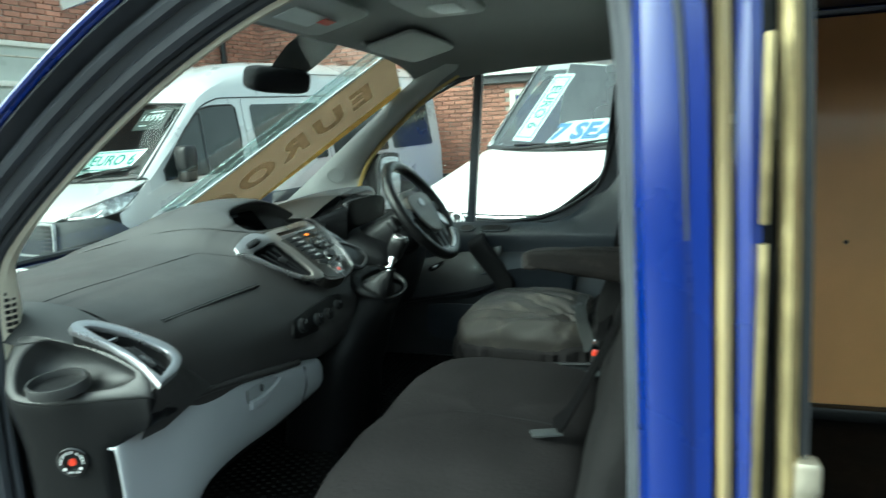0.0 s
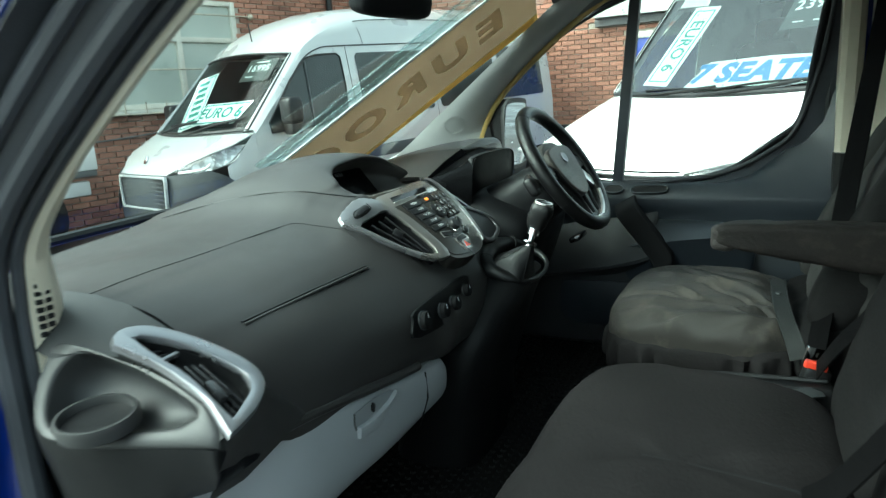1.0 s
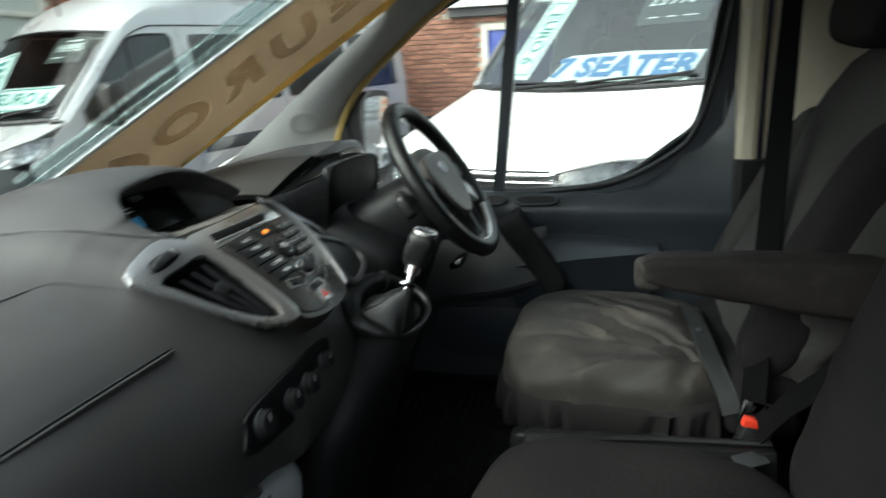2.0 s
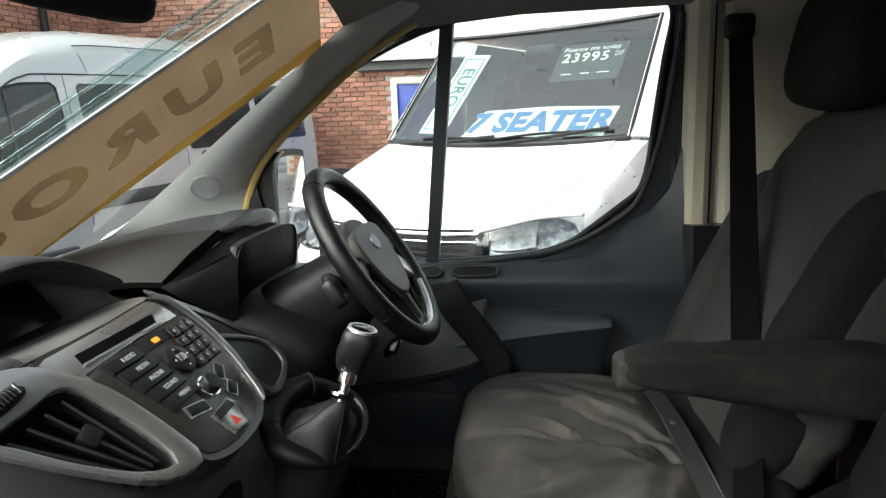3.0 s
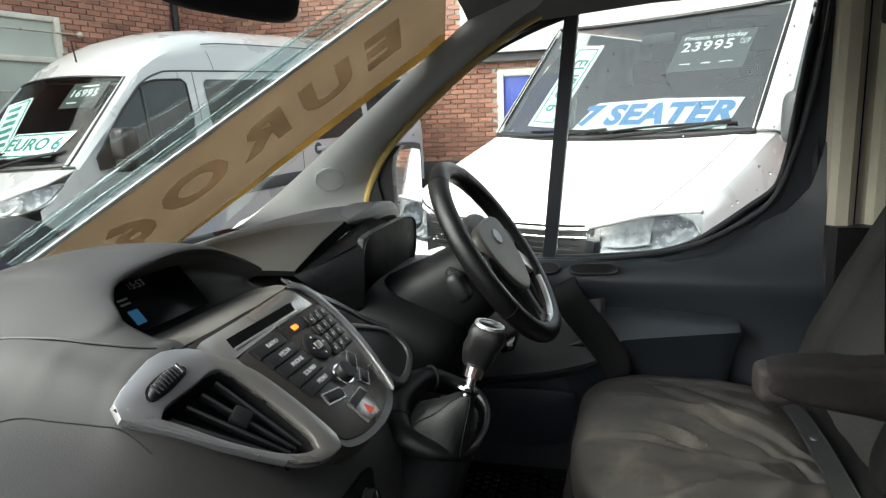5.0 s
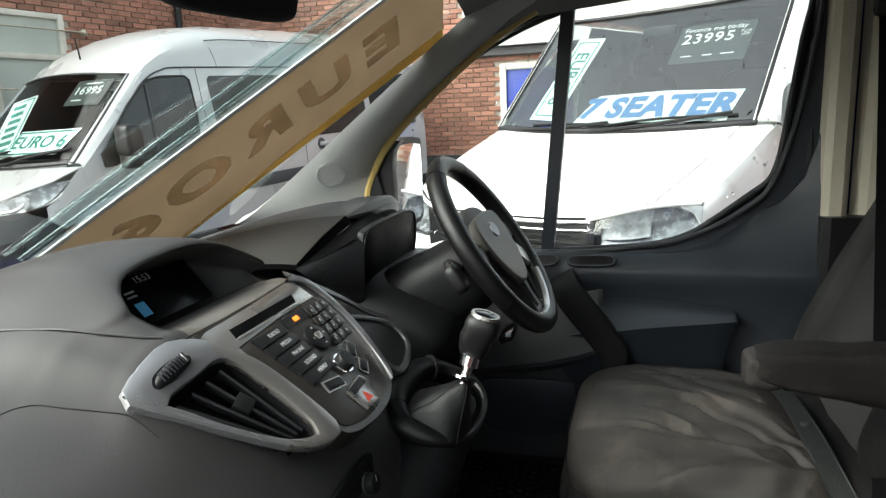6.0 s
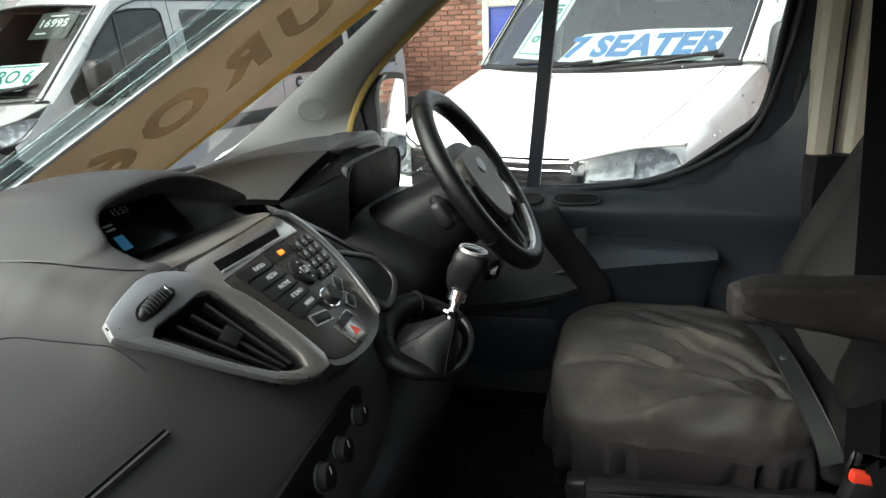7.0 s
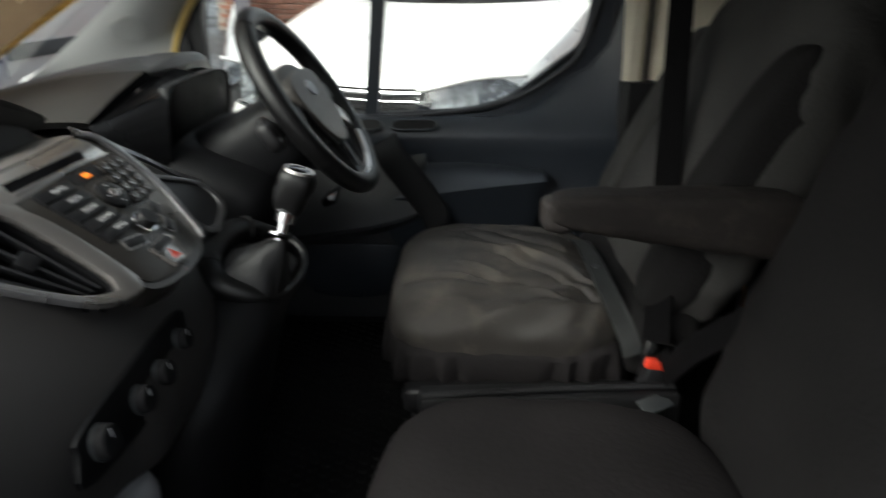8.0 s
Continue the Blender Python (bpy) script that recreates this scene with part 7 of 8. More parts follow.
# openings for the vents through the dashboard body
gone = []
lv_cut = [(x * 1.02, y * 1.02) for x, y in lvh]
cv_cut = [((a[0] + 3 * b[0]) / 4, (a[1] + 3 * b[1]) / 4) if a[1] < 0.06 else (0.97 * a[0] + 0.03 * b[0], 0.97 * a[1] + 0.03 * b[1]) if a[0] > -0.19 else (0.3 * a[0] + 0.7 * b[0], 0.3 * a[1] + 0.7 * b[1]) for a, b in zip(*matched(plate, hole))]
for fc in dash_body.faces:
    c_ = fc.calc_center_median()
    a, b = CV.inverted() @ c_, LV.inverted() @ c_
    if (abs(a.z) < 0.07 and inside(cv_cut, a.x, a.y)) or (abs(b.z) < 0.08 and inside(lv_cut, b.x, b.y)) or (c_.y < 1.772 and c_.x > -0.49):
        gone.append(fc)
bmesh.ops.delete(dash_body, geom=gone, context="FACES")
db = part("body", dash_body, M_DASH_TOP, dash, angle=60)
db.data.materials.append(M_FACE)
db.data.materials.append(M_RECESS)
db.data.materials.append(M_PAD)
db.data.materials.append(M_LIP)

# end pod with cup holder
pod = new("end_pod")
pod.parent = dash
pod["label"] = "dark moulded cup holder pod at dashboard end"
PF = basis((-0.28, 1.665, 1.11), (0.80, 0.12, 0), (-0.0864, 0.5762, 0.8127))     # the pod's face, turned up towards the doorway
pod_out = rounded([(-0.124, 0.080), (-0.065, 0.075), (-0.012, 0.063), (0.048, 0.051), (0.110, 0.027), (0.146, 0.004), (0.159, -0.016), (0.158, -0.030), (0.138, -0.030), (0.047, -0.039), (-0.024, -0.046), (-0.084, -0.042), (-0.114, -0.027), (-0.131, 0.013), (-0.133, 0.043)])
pod_in = rounded([(-0.079, 0.068), (-0.039, 0.066), (0.019, 0.053), (0.071, 0.035), (0.106, 0.021), (0.121, 0.011), (0.117, 0.002), (0.085, -0.012), (0.015, -0.023), (-0.049, -0.030), (-0.083, -0.028), (-0.098, -0.014), (-0.106, 0.015), (-0.103, 0.044)])
po_, pi_ = matched(pod_out, pod_in, 72)
pm_ = (sum(p[0] for p in pi_) / 72, sum(p[1] for p in pi_) / 72)


def pod_ring(t, z):
    """From the outer edge (t = 0) over the rim (t = 1) into the basin (t up to 2)."""
    out = []
    for p, q in zip(po_, pi_):
        w = (p[0] + (q[0] - p[0]) * t, p[1] + (q[1] - p[1]) * t) if t <= 1 else (q[0] + (pm_[0] - q[0]) * (t - 1), q[1] + (pm_[1] - q[1]) * (t - 1))
        deep = 1.0 if t <= 1 else 0.55 + 0.9 * min(max((0.06 - w[0]) / 0.16, 0), 1)      # the basin is shallow beside the vent
        out.append(PF @ V(w[0], w[1], z if z > -0.01 or t < 0.5 else z * deep))
    return out


part("pod_shell", loft([pod_ring(0, -0.06), pod_ring(0, -0.006), pod_ring(0.06, -0.001), pod_ring(0.2, 0.002), pod_ring(0.8, 0.002), pod_ring(0.95, 0.0), pod_ring(1.0, -0.004), pod_ring(1.04, -0.016), pod_ring(1.12, -0.030), pod_ring(1.3, -0.040),
                        pod_ring(1.6, -0.044), pod_ring(1.98, -0.045)], True), M_POD, pod, angle=50)
fl = spline([PF @ V(x, y, -0.003) for x, y in ((-0.131, 0.030), (-0.129, 0.008), (-0.114, -0.027), (-0.084, -0.042), (-0.024, -0.046), (0.047, -0.039), (0.130, -0.031), (0.156, -0.029))] + [V(-0.126, 1.700, 1.082), V(-0.140, 1.745, 1.074), V(-0.165, 1.79, 1.06)], 6)
part("pod_side", loft([fl] + [[V(min(p.x, cx + 0.08 * max(p.x - cx, 0)), p.y + e, p.z + (z - p.z) * f) for p in fl] for z, e, f, cx in ((1.065, -0.001, 0.6, 0.0), (1.05, 0.002, 1.0, -0.125), (1.028, 0.006, 1.0, -0.140), (1.0, 0.011, 1.0, -0.20), (0.975, 0.015, 1.0, -0.228), (0.86, 0.022, 1.0, -0.235), (0.62, 0.024, 1.0, -0.24))]), M_LOWER, pod, angle=40)
part("pod_neck", loft([[PF @ V(-0.128, 0.060, -0.004), PF @ V(-0.131, 0.020, -0.004), PF @ V(-0.116, -0.026, -0.004), V(-0.395, 1.64, 0.9)], [V(-0.47, 1.735, 1.17), V(-0.47, 1.70, 1.12), V(-0.47, 1.69, 1.07), V(-0.46, 1.69, 0.9)]]), M_POD, pod)
# dark corner panel that closes the dashboard's end above the pod
part("corner_panel", loft([[V(-0.50, 1.778, 1.2135), V(-0.43, 1.778, 1.2125), V(-0.365, 1.776, 1.2045), V(-0.305, 1.774, 1.184), V(-0.255, 1.778, 1.156)], [V(-0.49, 1.748, 1.207), V(-0.415, 1.746, 1.202), V(-0.356, 1.742, 1.184), V(-0.306, 1.728, 1.174), V(-0.262, 1.735, 1.150)], [V(-0.455, 1.690, 1.160), V(-0.405, 1.676, 1.160), V(-0.355, 1.694, 1.166), V(-0.302, 1.704, 1.162), V(-0.265, 1.712, 1.146)]]), M_POD, pod)
edge_ = spline([PF @ V(x, y, -0.001) for x, y in ((-0.012, 0.063), (0.048, 0.051), (0.110, 0.027), (0.146, 0.004), (0.158, -0.020))], 5)
side_ = spline([LV @ V(x, y, 0.003) for x, y in ((-0.093, 0.088), (-0.081, 0.060), (-0.070, 0.010), (-0.073, -0.048), (-0.100, -0.100))], 5)
part("pod_web", loft([edge_, [a.lerp(b, 0.5) + V(0, 0, 0.002) for a, b in zip(edge_, side_)], side_]), M_POD, pod, angle=60)
low_ = [LV @ V(x, y, 0.0) for x, y in ((-0.103, -0.102), (-0.056, -0.094), (-0.024, -0.082), (0.014, -0.058), (0.030, -0.020))]
part("vent_apron", loft([low_, [V(p.x + 0.003, p.y, p.z - 0.012) for p in low_], [V(-0.165, 1.685, 1.0), V(-0.158, 1.74, 1.0), V(-0.155, 1.78, 1.01), V(-0.155, 1.83, 1.02), V(-0.155, 1.87, 1.03)]]), M_FACE, pod, angle=60)
cup = basis((-0.288, 1.650, 1.101), (0.92, 0.36, 0.03), (-0.36, 0.86, 0.16))
cm_ = cup @ Matrix.Diagonal((1.06, 0.86, 1, 1))
cupo = part("cup_ring", lathe([(0.042, -0.006), (0.048, -0.004), (0.049, 0.010), (0.047, 0.015), (0.043, 0.015), (0.041, 0.010), (0.041, -0.004)], cm_, 36), M_POD, pod, "oval cup holder ring")
part("cup_well", lathe([(0.0, -0.003), (0.0415, -0.003), (0.0412, 0.004), (0.0, 0.0)], cm_, 28), M_BLACK, cupo)
sw = basis((-0.283, 1.652, 0.966), (0.93, 0.36, 0), (0, 0, 1))
swo = part("airbag_switch", lathe([(0, 0), (0.027, 0), (0.027, 0.004), (0.024, 0.006), (0.014, 0.006), (0.013, 0.003), (0, 0.003)], sw, 32), M_GLOSS, pod, "round airbag switch with red centre")
part("switch_key", lathe([(0, 0.003), (0.0068, 0.003), (0.0062, 0.006), (0, 0.006)], sw, 18), M_RED, swo)
for k, ch in enumerate("PASSENGER AIRBAG"):
    a = math.pi * (1.02 - k / 15 * 1.04)
    if ch != " ":
        letters(ch, 0.0068, sw @ pose(0.0185 * math.cos(a), 0.0185 * math.sin(a), 0.0064, 0, 0, math.degrees(a) - 90), M_WHITEINK, swo, extrude=0.0001)
letters("OFF ON", 0.0062, sw @ pose(0.001, -0.0185, 0.0064), M_WHITEINK, swo, extrude=0.0001)
for x in (-0.0135, 0.0135):
    part("switch_mark", lathe([(0, 0), (0.003, 0), (0.003, 0.0004), (0, 0.0004)], sw @ pose(x, -0.0115, 0.0062), 10), M_WHITEINK, swo)
part("pod_line", tube(spline([V(-0.318, 1.650, 1.008), V(-0.27, 1.664, 1.012), V(-0.225, 1.683, 1.012), V(-0.212, 1.690, 1.0)]), 0.0012, 6), M_GREY, pod)

# glove box lid
lid = new("glove_box_lid")
lid.parent = dash
lid["label"] = "mid-grey glove box lid with keyed latch"
gl = []
for y, zt, zb, xo in ((1.668, 0.985, 0.58, -0.040), (1.674, 0.991, 0.60, -0.034), (1.71, 0.994, 0.63, -0.030), (1.76, 1.000, 0.68, -0.024), (1.82, 1.010, 0.76, -0.012), (1.88, 1.008, 0.81, -0.003), (1.98, 0.990, 0.825, 0.003), (2.10, 0.966, 0.822, 0.006), (2.22, 0.945, 0.824, 0.006), (2.31, 0.928, 0.826, 0.003), (2.345, 0.920, 0.832, -0.010)):
    gl.append([V(-0.205 + xo, y, zt + 0.006), V(-0.176 + xo, y, zt), V(-0.166 + xo, y, zt - 0.010), V(-0.160 + xo, y, zt * 0.7 + zb * 0.3), V(-0.164 + xo, y, zt * 0.35 + zb * 0.65), V(-0.182 + xo, y, zb + 0.015), V(-0.21 + xo, y, zb), V(-0.28 + xo, y, zb + 0.005)])
rows_ = [spline(r, 3) for r in gl]
part("lid_panel", loft(list(zip(*[spline(c, 3) for c in zip(*rows_)]))), M_GREY, lid, angle=50)
# dark tube added for the thin shadow above the lid
part("lid_shadow_line", tube(spline([V(-0.186, 1.76, 1.006), V(-0.175, 1.82, 1.018), V(-0.168, 1.88, 1.016), V(-0.166, 1.98, 0.999), V(-0.166, 2.10, 0.976), V(-0.168, 2.22, 0.955)], 5), 0.009, 10), M_FACE, lid)
hf = basis((-0.158, 2.045, 0.945), (0.0, 1, 0.0), (0.03, 0, 1))
lt = part("latch", prism([(-0.057, -0.018), (-0.026, -0.024), (0.004, -0.027), (0.034, -0.009), (0.068, 0.012), (0.041, 0.002), (-0.013, -0.004), (-0.055, 0.001)], hf @ Matrix.Translation((0, 0, -0.004)), 0.014, 0.003), M_GREY, lid)
# flat darker plate and edge line paint the recess's shade
part("latch_recess", prism([(-0.061, 0.027), (-0.058, -0.002), (-0.013, -0.003), (0.041, 0.003), (0.064, 0.012), (0.050, 0.020), (0.0, 0.027)], hf @ Matrix.Translation((0, 0, 0.0008)), 0.001), M_RECESSGREY, lt)
part("recess_edge", tube([hf @ V(-0.061, 0.027, 0.002), hf @ V(-0.062, 0.010, 0.002), hf @ V(-0.058, -0.003, 0.002)], 0.0014, 6), M_DASH, lt)
part("key_hole", lathe([(0, 0), (0.0065, 0), (0.0065, 0.004), (0, 0.004)], hf @ pose(-0.008, 0.014, 0.0015) @ Matrix.Diagonal((0.6, 1.3, 1, 1)), 14), M_BLACK, lt)
part("lid_seam", tube([V(-0.160, 2.235, 0.938), V(-0.152, 2.225, 0.89), V(-0.166, 2.21, 0.835)], 0.0016, 6), M_LOWER, lid)

# heater controls
hc = new("heater_panel")
hc.parent = dash
HF = basis((-0.160, 2.33, 1.040), (0.0, 1, 0.0), (-0.22, 0, 1))
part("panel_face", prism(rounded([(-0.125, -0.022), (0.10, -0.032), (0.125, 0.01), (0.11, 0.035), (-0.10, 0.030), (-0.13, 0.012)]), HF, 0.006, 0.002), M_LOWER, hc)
for x, y, r in ((-0.098, 0.004, 0.017), (-0.020, -0.002, 0.015), (0.033, -0.003, 0.015), (0.096, 0.006, 0.013)):
    k_ = part("knob", lathe([(0, 0), (r, 0), (r, 0.010), (r * 0.92, 0.013), (r * 0.5, 0.014), (0, 0.013)], HF @ pose(x, y, 0.006), 22), M_MATT, hc)
    part("knob_ring", lathe([(r, 0), (r * 1.12, 0), (r * 1.10, 0.003), (r, 0.003)], HF @ pose(x, y, 0.006), 22), M_DKGREY, k_)
    part("knob_mark", box((0.002, r * 0.6, 0.0006), HF @ pose(x, y + r * 0.5, 0.0205)), M_GREY, k_)

# seam under the screen recess
part("recess_seam", tube([p + V(0.002, 0, 0.0006) for p in (r[70] for r in rows) if 2.335 < p.y < 2.66], 0.0012, 6), M_BLACK, dash)

# screen in the hood
scf = basis((-0.492, 2.485, 1.258), (0.0, 1, 0), (-0.05, 0, 0.06))
part("display", prism([(-0.085, -0.038), (0.105, -0.038), (0.105, 0.036), (-0.075, 0.036)], scf @ Matrix.Translation((0, 0, 0.010)), 0.004, 0.001), M_SCREEN, dash, "dark dashboard display")
letters("15:53", 0.015, scf @ pose(0.004, 0.027, 0.0146), M_GREY, dash, name="clock_figures", extrude=0.0001)
part("blue_field", box((0.018, 0.022, 0.0004), scf @ pose(-0.032, -0.016, 0.0146)), M_BLUE_LED, dash)
for y in (0.013, 0.006):
    part("screen_bar", box((0.018, 0.003, 0.0004), scf @ pose(-0.034, y, 0.0146)), M_GREY, dash)

# instrument binnacle on the driver's side
bin_ = new("binnacle")
bin_.parent = dash
bin_["label"] = "hooded instrument binnacle"
# hood: a flat top, a creased edge and a slanting side towards the passenger
ridge = spline([V(-0.384, 2.948, 1.304), V(-0.485, 2.915, 1.299), V(-0.62, 2.895, 1.272), V(-0.80, 2.87, 1.225)], 5)
crown = spline([V(-0.366, 3.08, 1.318), V(-0.48, 3.08, 1.312), V(-0.62, 3.07, 1.284), V(-0.80, 3.05, 1.235)], 5)
far = spline([V(-0.376, 3.24, 1.298), V(-0.50, 3.24, 1.290), V(-0.62, 3.24, 1.262), V(-0.78, 3.22, 1.225)], 5)
drop_ = spline([V(-0.39, 3.285, 1.23), V(-0.52, 3.285, 1.225), V(-0.62, 3.285, 1.21), V(-0.76, 3.27, 1.20)], 5)
foot = spline([V(-0.409, 2.771, 1.243), V(-0.47, 2.757, 1.246), V(-0.60, 2.750, 1.236), V(-0.80, 2.76, 1.205)], 5)
# top and cap are coloured lighter than the side to paint the light
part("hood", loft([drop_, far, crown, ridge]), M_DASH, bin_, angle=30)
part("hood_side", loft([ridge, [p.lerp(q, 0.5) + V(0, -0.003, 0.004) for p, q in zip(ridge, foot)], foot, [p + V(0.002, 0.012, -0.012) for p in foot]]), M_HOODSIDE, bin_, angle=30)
# lining and rim return are blackened for the deep shade under the hood
part("hood_lining", loft([[p + V(0, 0.02, -0.012) for p in crown], [p + V(0, 0.012, -0.014) for p in ridge], [p + V(0, 0.014, -0.012) for p in foot]]), M_LENS, bin_, "underside of the hood, blackened for its shade")
rim_ = spline([V(-0.382, 2.950, 1.302), V(-0.364, 3.03, 1.311), V(-0.359, 3.11, 1.315), V(-0.364, 3.20, 1.304), V(-0.385, 3.27, 1.275)], 5)
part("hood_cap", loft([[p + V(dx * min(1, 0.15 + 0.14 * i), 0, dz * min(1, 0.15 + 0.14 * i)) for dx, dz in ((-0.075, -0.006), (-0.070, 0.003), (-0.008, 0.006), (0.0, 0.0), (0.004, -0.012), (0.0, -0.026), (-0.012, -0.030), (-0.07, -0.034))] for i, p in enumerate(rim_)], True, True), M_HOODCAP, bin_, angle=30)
part("rim_return", loft([[V(-0.384, 2.948, 1.304), V(-0.397, 2.86, 1.274), V(-0.409, 2.771, 1.243)], [V(-0.374, 2.955, 1.288), V(-0.392, 2.866, 1.263), V(-0.405, 2.778, 1.236)], [V(-0.40, 2.965, 1.275), V(-0.415, 2.88, 1.25), V(-0.42, 2.80, 1.225)]]), M_LENS, bin_)
# glossy black cheek between the hood's edge and the instrument lens
cheek = []
for t in np.linspace(0, 1, 7):
    e_ = V(-0.409, 2.768, 1.236).lerp(V(-0.316, 2.868, 1.276), t)
    f_ = V(-0.385, 2.765, 1.222).lerp(V(-0.312, 2.840, 1.150), t)
    cheek.append([e_.lerp(f_, u) + V(0.008, -0.016, 0.010) * math.sin(math.pi * u) * t for u in np.linspace(0, 1, 9)])
part("side_cheek", loft(cheek), M_CHEEK, bin_, angle=60)
lid_lo = spline([V(-0.409, 2.768, 1.236), V(-0.355, 2.822, 1.258), V(-0.318, 2.880, 1.282), V(-0.318, 3.03, 1.290)], 4)
lid_hi = spline([V(-0.406, 2.768, 1.235), V(-0.390, 2.866, 1.262), V(-0.372, 2.955, 1.287), V(-0.368, 3.03, 1.298)], 4)
# painted black as the shadow gap below the hood's edge
part("cheek_top", loft([lid_hi, lid_lo]), M_LENS, bin_, angle=60)
cf = basis((-0.326, 0.0, 0.0), (0, 1, 0), (0, 0, 1))
lens = rounded([(2.885, 1.286), (3.03, 1.289), (3.150, 1.283), (3.196, 1.258), (3.172, 1.185), (3.098, 1.144), (3.003, 1.136), (2.885, 1.146), (2.838, 1.168), (2.846, 1.223), (2.862, 1.270)], 3)
cl = part("cluster_lens", prism(lens, cf, 0.010, 0.003), M_LENS, bin_, "dark glossy instrument lens")
lm = (sum(p[0] for p in lens) / len(lens), sum(p[1] for p in lens) / len(lens))
part("lens_rim", ring([(lm[0] + (x - lm[0]) * 1.01, lm[1] + (y - lm[1]) * 1.015) for x, y in lens], [(lm[0] + (x - lm[0]) * 0.985, lm[1] + (y - lm[1]) * 0.975) for x, y in lens], cf, 0.0125, 0.002), M_BLACK, cl)
part("lens_edge", tube(spline([V(-0.312, 2.884, 1.283), V(-0.312, 2.864, 1.270), V(-0.312, 2.847, 1.223), V(-0.312, 2.840, 1.172)], 5), 0.0010, 6), M_DKGREY, cl)
part("binnacle_back", box((0.06, 0.28, 0.12), pose(-0.385, 3.08, 1.185), 0.03), M_BLACK, bin_)
# tray with bronze edges right of the radio
led = [V(-0.350, 2.640, 1.262), V(-0.318, 2.735, 1.205), V(-0.292, 2.80, 1.158), V(-0.262, 2.838, 1.132)]
part("tray_edge", loft([[p + V(dx, dy, dz) for dx, dy, dz in ((-0.012, -0.004, 0.004), (0.0, -0.006, 0.002), (0.006, -0.004, -0.008), (-0.004, 0.006, -0.014), (-0.016, 0.006, -0.004))] for p in spline(led, 5)], True, True), M_PLATE, dash, "bronze-grey ledge beside the radio")
part("tray_strip", tube([V(-0.312, 2.985, 1.140), V(-0.288, 2.84, 1.142)], 0.0045, 8), M_SILVER, dash)
# small pocket right of the radio, with a grey rim
TR = FAS @ Matrix.Translation((0, 0, -0.022))
po_ = rounded([(0.192, 0.02), (0.262, -0.012), (0.300, -0.048), (0.290, -0.088), (0.240, -0.108), (0.190, -0.112), (0.176, -0.085), (0.184, -0.03)])
pi_ = [(0.234 + (x - 0.234) * 0.80, -0.055 + (y + 0.055) * 0.80) for x, y in po_]
pk_ = part("side_tray", ring(po_, pi_, TR, 0.010, 0.003), M_PODRIM, dash, "small open pocket with grey rim")
part("tray_well", loft([[TR @ V(x, y, 0.006) for x, y in pi_], [TR @ V(0.234 + (x - 0.234) * 0.9, -0.055 + (y + 0.055) * 0.9, -0.045) for x, y in pi_]], True, True), M_BLACK, pk_)

# ---- steering column and wheel ----
AX = V(0.83, 0.0, 0.555).normalized()
WC = V(-0.090, 2.985, 1.243)
WF = basis(WC, (0, 1, 0), V(0, 1, 0).cross(AX) * -1)
if WF.to_3x3().col[2].dot(AX) < 0:
    WF = basis(WC, (0, 1, 0), V(0, 1, 0).cross(AX))
sw_ = thing("steering_wheel", "black leather steering wheel with silver spoke inserts", "steering wheel")
R, r_ = 0.181, 0.0190
part("rim", tube([WF @ V(R * math.cos(a), R * math.sin(a), 0) for a in np.linspace(0, math.tau, 72, endpoint=False)], r_, 16, True), M_LEATHER, sw_)
for a in (62, 118, 208, 332):
    an = radians(a)
    c_ = WF @ V(R * math.cos(an), R * math.sin(an), 0)
    tang = WF.to_3x3() @ V(-math.sin(an), math.cos(an), 0)
    part("rim_seam", tube([c_ - tang * 0.0016, c_ + tang * 0.0016], r_ + 0.0008, 16), M_BLACK, sw_)
hub = part("hub", cushion((0.19, 0.17, 0.06), WF @ pose(0, 0.002, -0.022), 0.55, 0.7, 40, 16), M_DASH, sw_, "grey airbag hub")
part("hub_pad", prism(rounded([(-0.085, 0.052), (0.0, 0.062), (0.085, 0.052), (0.100, 0.012), (0.078, -0.050), (0.030, -0.092), (-0.030, -0.092), (-0.078, -0.050), (-0.100, 0.012)]), WF @ Matrix.Translation((0, 0.002, -0.002)), 0.016, 0.007, 3), M_HUB, hub)
for s in (-1, 1):
    part("pad_strip", tube(spline([WF @ V(s * 0.103, 0.000, 0.006), WF @ V(s * 0.088, -0.045, 0.006), WF @ V(s * 0.050, -0.092, 0.004), WF @ V(s * 0.040, -0.150, 0.0)], 4), 0.0048, 8), M_BLACK, hub)
part("hub_badge", lathe([(0, 0), (0.019, 0), (0.018, 0.003), (0, 0.004)], WF @ pose(0, 0.022, 0.014) @ Matrix.Diagonal((1.15, 0.85, 1, 1)), 24), M_SILVER, hub)
for s in (-1, 1):
    part("spoke", prism([(s * 0.075, 0.022), (s * 0.168, 0.016), (s * 0.168, -0.018), (s * 0.075, -0.026)], WF @ Matrix.Translation((0, 0, -0.014)), 0.016, 0.004), M_BLACK, sw_)
    part("spoke_keys", box((0.040, 0.026, 0.008), WF @ pose(s * 0.128, 0.0, 0.001), 0.003), M_BLACK, sw_)
part("lower_spoke", prism([(-0.045, -0.060), (-0.030, -0.174), (0.030, -0.174), (0.045, -0.060), (0.022, -0.070), (0.012, -0.150), (-0.012, -0.150), (-0.022, -0.070)], WF @ Matrix.Translation((0, 0, -0.014)), 0.014, 0.004), M_BLACK, sw_)
part("spoke_bracket", prism([(0.074, -0.030), (0.100, -0.010), (0.150, -0.050), (0.160, -0.082), (0.146, -0.098), (0.122, -0.078)], WF @ Matrix.Translation((0, 0, -0.006)), 0.011, 0.004), M_SATIN, sw_, "satin silver spoke bracket")
